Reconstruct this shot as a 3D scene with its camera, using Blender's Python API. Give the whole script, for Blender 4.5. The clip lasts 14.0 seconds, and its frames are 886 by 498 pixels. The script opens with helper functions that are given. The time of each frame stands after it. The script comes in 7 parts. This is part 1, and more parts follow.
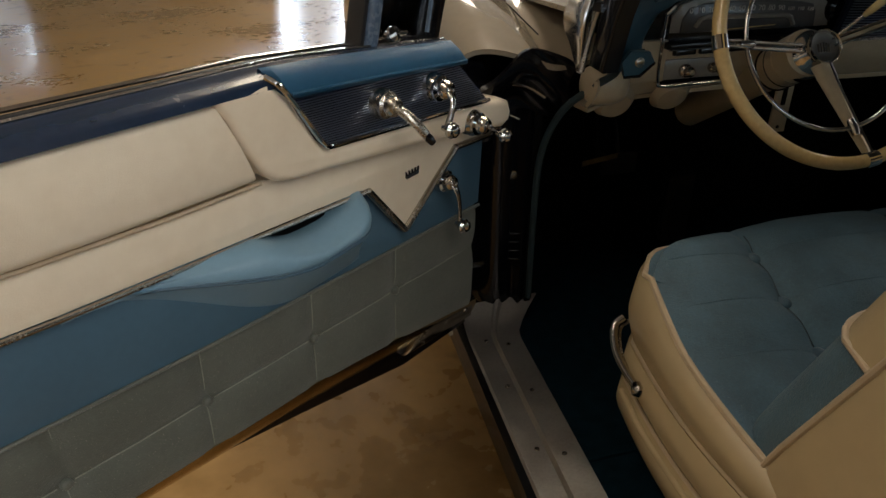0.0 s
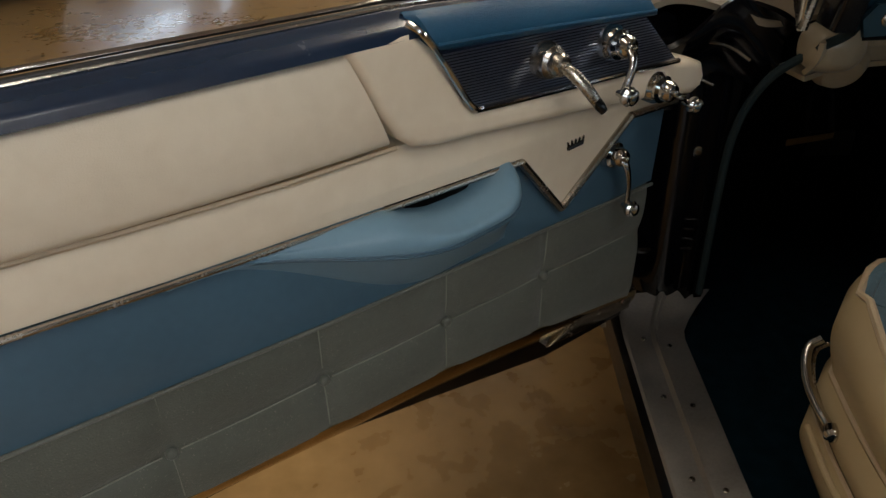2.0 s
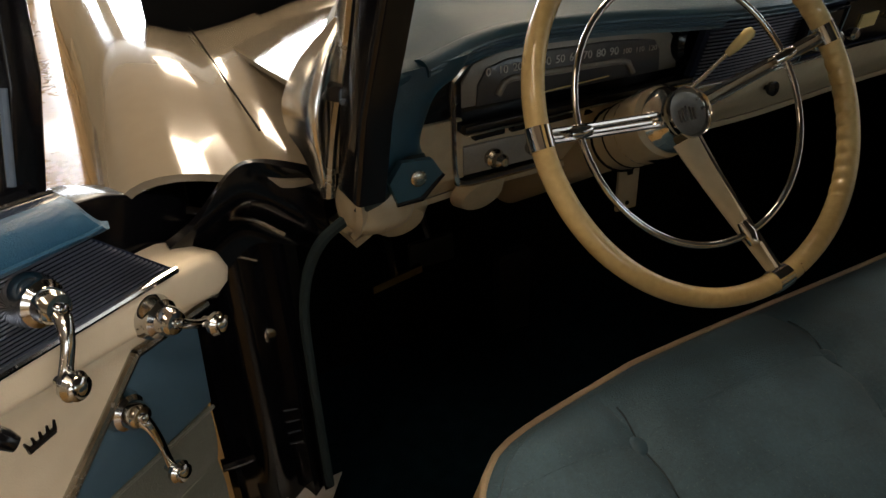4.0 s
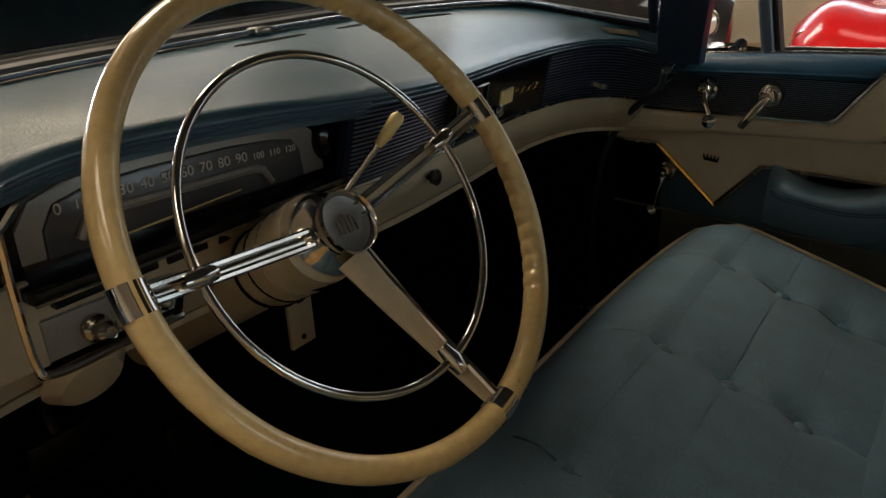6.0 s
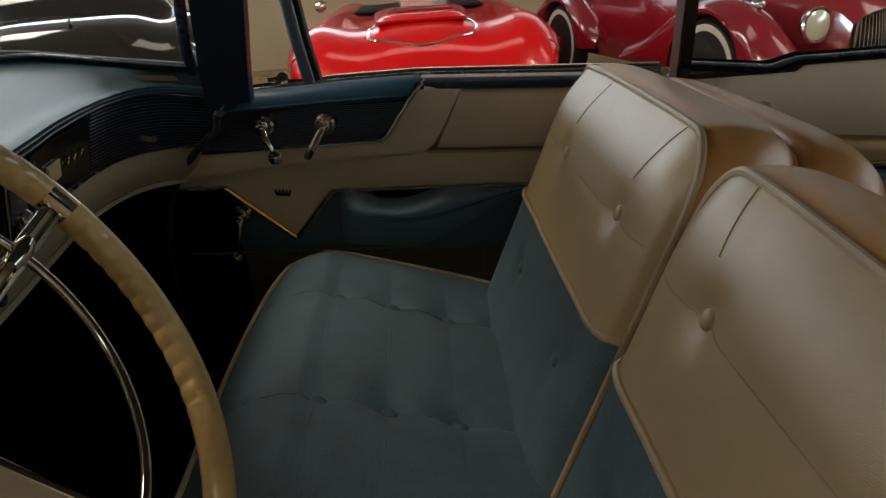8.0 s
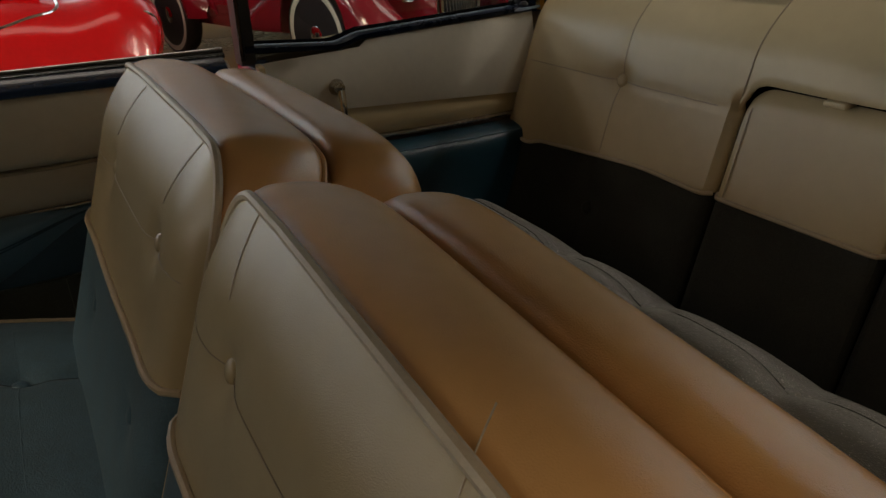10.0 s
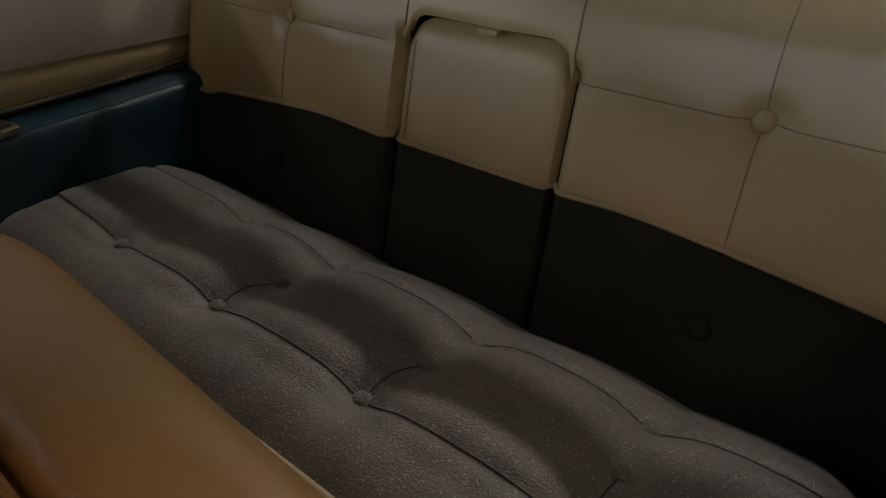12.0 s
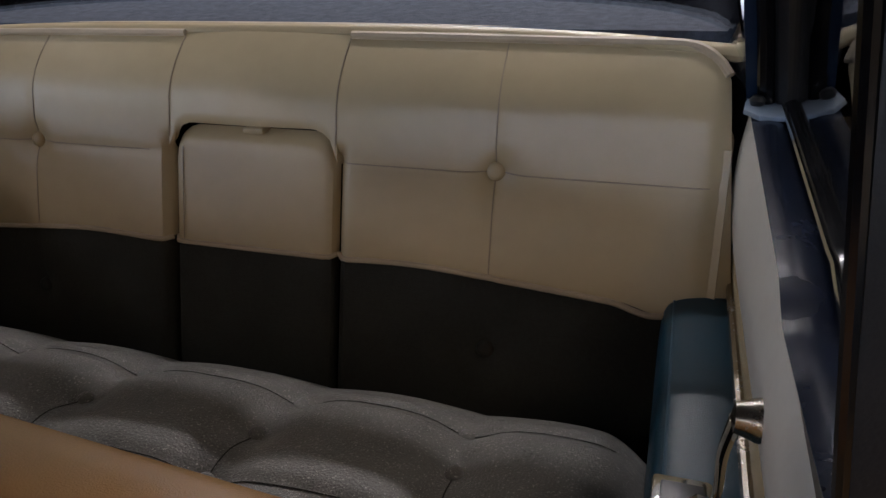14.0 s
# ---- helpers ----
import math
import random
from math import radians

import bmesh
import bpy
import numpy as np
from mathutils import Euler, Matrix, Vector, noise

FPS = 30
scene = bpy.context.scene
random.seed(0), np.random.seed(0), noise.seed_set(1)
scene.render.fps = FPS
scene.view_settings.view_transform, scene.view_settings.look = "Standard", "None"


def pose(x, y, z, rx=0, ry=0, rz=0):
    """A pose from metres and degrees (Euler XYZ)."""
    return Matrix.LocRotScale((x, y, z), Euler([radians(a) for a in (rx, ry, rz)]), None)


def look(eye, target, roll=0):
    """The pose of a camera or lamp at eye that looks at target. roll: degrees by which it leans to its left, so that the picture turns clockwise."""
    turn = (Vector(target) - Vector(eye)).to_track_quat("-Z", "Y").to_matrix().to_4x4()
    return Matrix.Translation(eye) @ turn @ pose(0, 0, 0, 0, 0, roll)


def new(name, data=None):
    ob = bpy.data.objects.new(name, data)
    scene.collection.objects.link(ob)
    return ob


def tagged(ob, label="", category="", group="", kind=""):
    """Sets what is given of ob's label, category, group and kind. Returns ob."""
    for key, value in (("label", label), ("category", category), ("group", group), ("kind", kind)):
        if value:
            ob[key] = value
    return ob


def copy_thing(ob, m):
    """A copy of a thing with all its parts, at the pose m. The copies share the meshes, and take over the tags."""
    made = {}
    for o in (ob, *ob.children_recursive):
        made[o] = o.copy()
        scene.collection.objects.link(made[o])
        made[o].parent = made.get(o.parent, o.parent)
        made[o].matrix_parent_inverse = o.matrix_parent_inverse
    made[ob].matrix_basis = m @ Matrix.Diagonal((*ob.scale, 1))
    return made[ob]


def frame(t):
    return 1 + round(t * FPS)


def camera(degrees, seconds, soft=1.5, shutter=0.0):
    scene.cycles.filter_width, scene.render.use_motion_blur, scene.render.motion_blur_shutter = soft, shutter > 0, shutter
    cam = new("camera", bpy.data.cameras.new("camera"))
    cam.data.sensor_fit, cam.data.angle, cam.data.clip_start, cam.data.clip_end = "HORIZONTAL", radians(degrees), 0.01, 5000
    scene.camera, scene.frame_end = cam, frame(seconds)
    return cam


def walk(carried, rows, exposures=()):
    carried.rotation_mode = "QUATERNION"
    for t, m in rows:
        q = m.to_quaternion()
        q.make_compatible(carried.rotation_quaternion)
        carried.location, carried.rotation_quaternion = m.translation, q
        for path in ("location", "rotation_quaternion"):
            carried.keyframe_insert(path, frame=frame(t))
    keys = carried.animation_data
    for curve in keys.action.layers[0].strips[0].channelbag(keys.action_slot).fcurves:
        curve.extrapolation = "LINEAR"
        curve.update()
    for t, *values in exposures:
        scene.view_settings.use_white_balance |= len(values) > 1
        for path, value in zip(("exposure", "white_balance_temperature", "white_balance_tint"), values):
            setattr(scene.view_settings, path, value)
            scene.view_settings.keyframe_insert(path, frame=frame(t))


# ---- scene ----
cam = camera(63.6, 14.0)

PATH = [
    (0, (-1.257, 0.174, 1.262), (-0.872, 1.886, 0.303), 0.0),
    (0.5, (-1.246, 0.191, 1.239), (-1.089, 1.921, 0.249), 0.3),
    (1, (-1.25, 0.194, 1.226), (-1.261, 1.916, 0.21), -0.1),
    (1.5, (-1.246, 0.237, 1.221), (-1.336, 1.944, 0.183), -1.0),
    (2, (-1.223, 0.328, 1.219), (-1.284, 2.021, 0.156), -2.1),
    (2.5, (-1.189, 0.443, 1.225), (-1.116, 2.116, 0.132), -3.1),
    (3, (-1.139, 0.558, 1.235), (-0.843, 2.199, 0.131), -3.4),
    (3.5, (-1.063, 0.639, 1.254), (-0.524, 2.242, 0.186), -3.4),
    (4, (-0.938, 0.68, 1.251), (-0.168, 2.246, 0.273), -2.6),
    (4.2, (-0.897, 0.688, 1.241), (-0.045, 2.24, 0.31), -2.4),
    (6.3, (-0.747, 0.861, 1.188), (0.831, 1.853, 0.463), -3.5),
    (6.5, (-0.736, 0.881, 1.187), (0.904, 1.76, 0.454), -3.5),
    (7, (-0.726, 0.912, 1.182), (1.036, 1.504, 0.443), -3.7),
    (7.5, (-0.733, 0.938, 1.193), (1.106, 1.223, 0.46), -4.1),
    (8, (-0.695, 0.949, 1.198), (1.16, 0.919, 0.451), -4.3),
    (8.5, (-0.67, 0.938, 1.197), (1.144, 0.613, 0.419), -4.3),
    (9, (-0.652, 0.921, 1.197), (1.084, 0.329, 0.4), -3.8),
    (9.2, (-0.65, 0.912, 1.201), (1.048, 0.222, 0.401), -3.4),
    (11.3, (-0.621, 0.561, 1.224), (0.734, -0.463, 0.168), -5.5),
    (11.5, (-0.627, 0.559, 1.222), (0.666, -0.515, 0.140), -5.3),
    (12, (-0.644, 0.562, 1.216), (0.478, -0.645, 0.083), -4.5),
    (12.5, (-0.659, 0.568, 1.212), (0.283, -0.775, 0.068), -3.8),
    (13, (-0.650, 0.603, 1.217), (0.108, -0.881, 0.112), -3.4),
    (13.5, (-0.647, 0.644, 1.231), (-0.022, -0.954, 0.204), -3.4),
    (14, (-0.658, 0.703, 1.243), (-0.075, -0.963, 0.301), -3.3),
]
# the film camera's own exposure and white balance, which drift on the way
EXPOSURES = [(0.0, -0.25, 6250, 10), (2.0, -0.4, 6050, 10), (3.0, -0.3, 6300, 10), (3.5, 0.0, 7000, 14), (4.0, 0.15, 7000, 12), (6.5, 0.08, 6700, 10), (7.5, 0.0, 6800, 12), (9.0, -0.45, 6900, 10), (11.5, -0.75, 6900, 13),
             (12.5, -0.55, 6100, 14), (13.0, -0.45, 5900, 16), (13.5, -0.3, 5900, 18), (14.0, -0.2, 5900, 19)]
walk(cam, [(t, look(eye, target, roll)) for t, eye, target, roll in PATH], EXPOSURES)

# ---- lamps: unseen ceiling panels added to light the car, and daylight at the windows ----
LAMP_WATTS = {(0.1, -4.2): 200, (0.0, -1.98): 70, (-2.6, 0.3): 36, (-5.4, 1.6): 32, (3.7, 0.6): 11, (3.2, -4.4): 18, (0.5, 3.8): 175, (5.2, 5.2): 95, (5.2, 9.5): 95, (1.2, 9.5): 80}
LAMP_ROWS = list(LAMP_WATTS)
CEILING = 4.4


def area(name, m, sx, sy, watts, color):
    data = bpy.data.lights.new(name, "AREA")
    data.shape, data.size, data.size_y, data.energy, data.color = "RECTANGLE", sx, sy, watts, color
    ob = new(name, data)
    ob.matrix_basis = m
    return ob


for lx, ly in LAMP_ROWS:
    area("fill_panel_lamp", pose(lx, ly, CEILING - 0.14, 0, 0, 90 if lx in (0.1, 0.0) else 0), 0.14 if lx in (0.1, 0.0) else 0.95, 2.6, LAMP_WATTS[lx, ly], (1.0, 0.93, 0.82) if lx in (0.1, 0.0) else (1.0, 0.83, 0.62) if lx < 2 else (1.0, 0.93, 0.84))
area("daylight_lamp", look((-1.47, 15.9, 2.4), (-1.4, 6, 0.4)), 1.1, 2.3, 130, (0.78, 0.89, 1.0))
# Lamp of the added north window, for the seat tops and rear back.
area("daylight_lamp", look((1.5, 15.9, 2.95), (0.2, 0, 0.9)), 2.8, 1.8, 400, (0.78, 0.89, 1.0))
area("daylight_lamp", look((0.0, -7.9, 2.7), (0.0, 0.0, 1.0)), 7.0, 1.7, 75, (0.78, 0.89, 1.0))
area("daylight_lamp", look((9.1, 3.0, 3.25), (0.0, 2.0, 1.0)), 14.0, 1.4, 205, (0.78, 0.89, 1.0))

# ---- world: the garage is closed, so the sky only shows through its windows ----
world = bpy.data.worlds.new("world")
scene.world = world
world.use_nodes = True
sky = world.node_tree.nodes.new("ShaderNodeTexSky")
sky.sky_type, sky.sun_disc, sky.sun_elevation, sky.sun_rotation = "NISHITA", False, radians(40), radians(200)
bg = world.node_tree.nodes["Background"]
bg.inputs["Strength"].default_value = 0.10
world.node_tree.links.new(sky.outputs[0], bg.inputs["Color"])


# ---- materials ----
def mat(name, color, rough=0.5, metal=0.0, vary=0.0, vscale=8.0, bump=0.0, bscale=300.0, coat=0.0, dirt=None, sheen=0.0,
        spec=0.5, stretch=(1, 1, 1), rvary=0.0):
    """A principled material with colour variation at two scales and fine relief, in object space."""
    m = bpy.data.materials.new(name)
    m.use_nodes = True
    nt = m.node_tree
    b = nt.nodes["Principled BSDF"]
    b.inputs["Base Color"].default_value = (*color, 1)
    b.inputs["Roughness"].default_value, b.inputs["Metallic"].default_value = rough, metal
    b.inputs["Coat Weight"].default_value, b.inputs["Coat Roughness"].default_value = coat, 0.04
    b.inputs["Sheen Weight"].default_value = sheen
    b.inputs["Specular IOR Level"].default_value = spec
    tc = nt.nodes.new("ShaderNodeTexCoord")
    mp = nt.nodes.new("ShaderNodeMapping")
    mp.inputs["Scale"].default_value = stretch
    nt.links.new(tc.outputs["Object"], mp.inputs[0])
    if vary or rvary:
        n1 = nt.nodes.new("ShaderNodeTexNoise")
        n1.inputs["Scale"].default_value, n1.inputs["Detail"].default_value = vscale, 6
        n2 = nt.nodes.new("ShaderNodeTexNoise")
        n2.inputs["Scale"].default_value, n2.inputs["Detail"].default_value = vscale * 14, 3
        nt.links.new(mp.outputs[0], n1.inputs[0])
        nt.links.new(mp.outputs[0], n2.inputs[0])
        mx = nt.nodes.new("ShaderNodeMix")
        mx.inputs[0].default_value = 0.35
        nt.links.new(n1.outputs[0], mx.inputs[2])
        nt.links.new(n2.outputs[0], mx.inputs[3])
        if vary:
            ramp = nt.nodes.new("ShaderNodeValToRGB")
            ramp.color_ramp.elements[0].position, ramp.color_ramp.elements[1].position = 0.33, 0.68
            lo = dirt or tuple(c * (1 - vary) for c in color)
            hi = tuple(min(1, c * (1 + vary)) for c in color)
            ramp.color_ramp.elements[0].color, ramp.color_ramp.elements[1].color = (*lo, 1), (*hi, 1)
            nt.links.new(mx.outputs[0], ramp.inputs[0])
            nt.links.new(ramp.outputs[0], b.inputs["Base Color"])
        if rvary:
            mr = nt.nodes.new("ShaderNodeMapRange")
            mr.inputs["From Min"].default_value, mr.inputs["From Max"].default_value = 0.3, 0.7
            mr.inputs["To Min"].default_value, mr.inputs["To Max"].default_value = max(0.02, rough - rvary), rough + rvary
            nt.links.new(mx.outputs[0], mr.inputs[0])
            nt.links.new(mr.outputs[0], b.inputs["Roughness"])
    if bump:
        n3 = nt.nodes.new("ShaderNodeTexNoise")
        n3.inputs["Scale"].default_value, n3.inputs["Detail"].default_value = bscale, 4
        nt.links.new(mp.outputs[0], n3.inputs[0])
        bp = nt.nodes.new("ShaderNodeBump")
        bp.inputs["Strength"].default_value, bp.inputs["Distance"].default_value = bump, 0.002
        nt.links.new(n3.outputs[0], bp.inputs["Height"])
        nt.links.new(bp.outputs[0], b.inputs["Normal"])
    return m


def glow(name, color, strength):
    m = bpy.data.materials.new(name)
    m.use_nodes = True
    b = m.node_tree.nodes["Principled BSDF"]
    b.inputs["Base Color"].default_value = (*color, 1)
    b.inputs["Emission Color"].default_value = (*color, 1)
    b.inputs["Emission Strength"].default_value = strength
    return m


def glass(name, color=(0.9, 0.95, 0.95)):
    """Thin pane: clear when looked through, with a mirror gloss that grows at glancing angles."""
    m = bpy.data.materials.new(name)
    m.use_nodes = True
    nt = m.node_tree
    nt.nodes.remove(nt.nodes["Principled BSDF"])
    tr, gl, mx, fr = (nt.nodes.new(k) for k in ("ShaderNodeBsdfTransparent", "ShaderNodeBsdfGlossy", "ShaderNodeMixShader", "ShaderNodeFresnel"))
    tr.inputs[0].default_value = (*color, 1)
    gl.inputs["Roughness"].default_value = 0.02
    fr.inputs["IOR"].default_value = 1.5
    nt.links.new(fr.outputs[0], mx.inputs[0])
    nt.links.new(tr.outputs[0], mx.inputs[1])
    nt.links.new(gl.outputs[0], mx.inputs[2])
    nt.links.new(mx.outputs[0], nt.nodes["Material Output"].inputs[0])
    return m


# The lining is unseen; its colour is kept dark to cut bounced light.
HEADCLOTH = mat("blue_grey_headlining", (0.12, 0.13, 0.14), 0.8, vary=0.1, vscale=10, bump=0.4, bscale=500)
CREAM = mat("cream_vinyl", (0.52, 0.415, 0.245), 0.26, vary=0.05, vscale=2.5, bump=0.2, bscale=900, spec=0.85)
PADCREAM = mat("aged_cream_vinyl", (0.72, 0.632, 0.495), 0.40, vary=0.06, vscale=3, bump=0.22, bscale=700, dirt=(0.67, 0.57, 0.43))
# Pale vinyl, lightened further: daylight on the quarter panels is put into it.
DAYLITVINYL = mat("daylit_pale_vinyl", (0.70, 0.665, 0.59), 0.34, vary=0.06, vscale=5, bump=0.2, bscale=800)
TAN = mat("tan_vinyl", (0.70, 0.375, 0.140), 0.25, vary=0.07, vscale=3, bump=0.25, bscale=800, spec=0.9)
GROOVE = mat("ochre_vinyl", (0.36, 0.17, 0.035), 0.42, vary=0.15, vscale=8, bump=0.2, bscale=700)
SEAM = mat("seam_thread", (0.32, 0.25, 0.16), 0.6, vary=0.1)
THREAD = mat("pale_quilting_thread", (0.21, 0.22, 0.18), 0.7, vary=0.15, vscale=40)
SEAMBLUE = mat("dark_seam_thread", (0.014, 0.032, 0.043), 0.7, vary=0.2)
PIPING = mat("cream_piping", (0.50, 0.40, 0.27), 0.42, vary=0.10, vscale=30)
BLUEVINYL = mat("blue_vinyl", (0.055, 0.108, 0.155), 0.40, vary=0.10, vscale=6, bump=0.25, bscale=800, rvary=0.05)
DEEPBLUE = mat("deep_blue_vinyl", (0.012, 0.066, 0.130), 0.33, vary=0.15, vscale=9, bump=0.4, bscale=600, rvary=0.06)
# Lighter copy of the door field's blue: light from above is in it.
LITBLUE = mat("lit_blue_vinyl", (0.165, 0.28, 0.37), 0.42, vary=0.06, vscale=7, bump=0.2, bscale=800)
FABRIC = mat("blue_brocade", (0.064, 0.128, 0.178), 0.62, vary=0.28, vscale=16, bump=0.8, bscale=420, sheen=0.06, rvary=0.10)
QUILT = mat("grey_green_brocade", (0.092, 0.101, 0.083), 0.60, vary=0.16, vscale=9, bump=0.5, bscale=420, sheen=0.2)
REARFAB = mat("grey_brocade", (0.150, 0.145, 0.134), 0.40, vary=0.28, vscale=22, bump=1.0, bscale=330, sheen=0.25, rvary=0.16)
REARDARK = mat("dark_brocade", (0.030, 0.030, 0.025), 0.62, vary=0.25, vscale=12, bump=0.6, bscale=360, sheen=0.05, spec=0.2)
NAVY = mat("navy_paint", (0.010, 0.020, 0.042), 0.24, vary=0.2, vscale=5, coat=0.25, rvary=0.05)
PILLARNAVY = mat("satin_navy_paint", (0.010, 0.022, 0.045), 0.42, vary=0.2, vscale=6, rvary=0.05, spec=0.25)
SILLNAVY = mat("dull_navy_paint", (0.006, 0.010, 0.024), 0.26, vary=0.2, vscale=6, rvary=0.05, spec=0.25)
PLATEBLUE = mat("pale_blue_grey_paint", (0.19, 0.25, 0.33), 0.22, vary=0.12, vscale=9, coat=0.4, rvary=0.06)
SILLBLUE = mat("blue_grey_paint", (0.075, 0.105, 0.15), 0.25, vary=0.15, vscale=6, coat=0.4, rvary=0.06)
BLACK = mat("black_enamel", (0.003, 0.003, 0.004), 0.16, vary=0.4, vscale=9, rvary=0.06, spec=0.4)
# Dark trim; also holds the shade of the footwell, gaps and recesses.
DARK = mat("dark_trim_and_shade", (0.003, 0.003, 0.003), 0.7, vary=0.3, vscale=12, spec=0.05)
RUBBER = mat("black_rubber", (0.010, 0.010, 0.011), 0.45, vary=0.3, vscale=25, bump=0.2)
WINDLACE = mat("teal_windlace", (0.010, 0.024, 0.028), 0.75, vary=0.25, vscale=30, bump=0.5, bscale=700)
CHROME = mat("chrome", (0.58, 0.565, 0.54), 0.09, 1.0, rvary=0.05, vscale=12)
NICKEL = mat("satin_nickel", (0.42, 0.39, 0.34), 0.24, 1.0, vary=0.12, vscale=20, rvary=0.08)
GOLD = mat("brass_trim", (0.80, 0.52, 0.16), 0.25, 1.0, vary=0.1, vscale=20)
HORN = mat("worn_horn_cap", (0.26, 0.25, 0.23), 0.38, 0.9, vary=0.18, vscale=30, rvary=0.08)
# Paler chrome: bright surroundings mirrored in the pillar foot are put into its colour.
BRIGHT = mat("paled_chrome", (0.80, 0.78, 0.74), 0.20, 1.0, rvary=0.06, vscale=10)
ARMDEEP = mat("dark_teal_vinyl", (0.011, 0.046, 0.072), 0.36, vary=0.18, vscale=9, bump=0.35, bscale=600, rvary=0.07)
ALU = mat("worn_aluminium", (0.42, 0.40, 0.37), 0.42, 0.9, vary=0.18, vscale=14, bump=0.15, bscale=250, rvary=0.12)
BRONZE = mat("brass_kick_plate", (0.60, 0.46, 0.26), 0.20, 1.0, vary=0.2, vscale=7, rvary=0.08)
SLAT = mat("ribbed_metal", (0.30, 0.33, 0.40), 0.30, 1.0)
SLATBACK = mat("grille_backing", (0.010, 0.016, 0.036), 0.5, vary=0.3, vscale=12, spec=0.2)
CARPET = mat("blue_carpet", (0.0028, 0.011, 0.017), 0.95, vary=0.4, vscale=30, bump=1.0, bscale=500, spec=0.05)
TRAYCARPET = mat("slate_blue_carpet", (0.050, 0.060, 0.085), 0.95, vary=0.45, vscale=60, bump=1.0, bscale=450)
# The rim's ivory lightened: light on the shift knob is put into it.
KNOB = mat("lightened_ivory", (0.78, 0.62, 0.28), 0.25, vary=0.06, coat=0.4)
IVORY = mat("aged_ivory_plastic", (0.60, 0.46, 0.22), 0.22, vary=0.10, vscale=9, coat=0.5, dirt=(0.47, 0.34, 0.15))
DASHCREAM = mat("cream_paint", (0.40, 0.33, 0.22), 0.30, vary=0.10, vscale=6, coat=0.3)
DASHPAD = mat("dash_blue_vinyl", (0.010, 0.042, 0.064), 0.33, vary=0.12, vscale=7, bump=0.3, bscale=650, rvary=0.04, spec=0.45)
GAUGE = mat("gauge_face", (0.030, 0.030, 0.032), 0.35, vary=0.2, vscale=20, coat=0.3)
GAUGERIM = mat("gauge_bezel_grey", (0.21, 0.195, 0.17), 0.35, 0.2, vary=0.15, vscale=20)
FIGURE = mat("gauge_figures", (0.46, 0.44, 0.40), 0.5, vary=0.1)
CARCREAM = mat("cream_car_paint", (0.225, 0.188, 0.138), 0.14, vary=0.06, vscale=3, coat=1.0)
RED = mat("red_car_paint", (0.58, 0.004, 0.007), 0.22, vary=0.08, vscale=3, coat=0.4)
MAROON = mat("crimson_car_paint", (0.23, 0.010, 0.020), 0.18, vary=0.1, vscale=3, coat=1.0)
BLACKCAR = mat("black_car_paint", (0.008, 0.008, 0.009), 0.10, vary=0.2, vscale=3, coat=1.0)
SILVERCAR = mat("pale_grey_car_paint", (0.42, 0.44, 0.44), 0.18, vary=0.06, vscale=3, coat=0.8)
PALEBLUE = mat("pale_blue_car_paint", (0.36, 0.46, 0.50), 0.2, vary=0.06, vscale=3, coat=0.8)
PURPLE = mat("dark_violet_car_paint", (0.014, 0.010, 0.040), 0.1, vary=0.1, vscale=3, coat=1.0)
WHITEWALL = mat("whitewall_rubber", (0.62, 0.58, 0.50), 0.6, vary=0.1, vscale=12)
LENS = mat("lamp_lens", (0.70, 0.68, 0.60), 0.08, 0.35, vary=0.1, vscale=40, coat=1.0)
AMBER = mat("amber_lens", (0.60, 0.20, 0.02), 0.15, vary=0.1, coat=0.6)
WALLPAINT = mat("beige_wall_paint", (0.47, 0.40, 0.29), 0.7, vary=0.08, vscale=1.5, bump=0.2, bscale=60)
CEILPAINT = mat("ceiling_paint", (0.40, 0.37, 0.32), 0.85, vary=0.1, vscale=1)
FRAMEMETAL = mat("window_frame_paint", (0.06, 0.06, 0.06), 0.4, vary=0.2)


def glints(m, color, share=0.62):
    """Puts the sparkle of a brocade's threads into the cloth's colour as pale specks."""
    nt = m.node_tree
    b = nt.nodes["Principled BSDF"]
    src = b.inputs["Base Color"].links[0].from_socket
    n = nt.nodes.new("ShaderNodeTexNoise")
    n.inputs["Scale"].default_value, n.inputs["Detail"].default_value = 380, 2
    nt.links.new([k for k in nt.nodes if k.type == "TEX_COORD"][0].outputs["Object"], n.inputs[0])
    r = nt.nodes.new("ShaderNodeValToRGB")
    r.color_ramp.elements[0].position, r.color_ramp.elements[1].position = share, share + 0.05
    nt.links.new(n.outputs[0], r.inputs[0])
    mx = nt.nodes.new("ShaderNodeMix")
    mx.data_type = "RGBA"
    nt.links.new(r.outputs[0], mx.inputs[0])
    nt.links.new(src, mx.inputs[6])
    mx.inputs[7].default_value = (*color, 1)
    nt.links.new(mx.outputs[2], b.inputs["Base Color"])
    return m


glints(REARFAB, (0.44, 0.42, 0.38))
glints(QUILT, (0.20, 0.195, 0.16), 0.66)
glints(FABRIC, (0.12, 0.20, 0.23), 0.66)
GLASS = glass("window_glass")
CLEAR = glass("clear_glass", (0.98, 0.99, 0.99))
MIRROR = mat("mirror_glass", (0.85, 0.86, 0.86), 0.02, 1.0)
PAPER = mat("poster_print", (0.45, 0.30, 0.22), 0.6, vary=0.7, vscale=6)
DAYLIGHT = glow("daylight_pane", (0.78, 0.89, 1.0), 9.0)
SOFTDAY = glow("dim_daylight_pane", (0.80, 0.90, 1.0), 1.0)
TUBE = glow("lamp_diffuser", (1.0, 0.93, 0.82), 0.8)


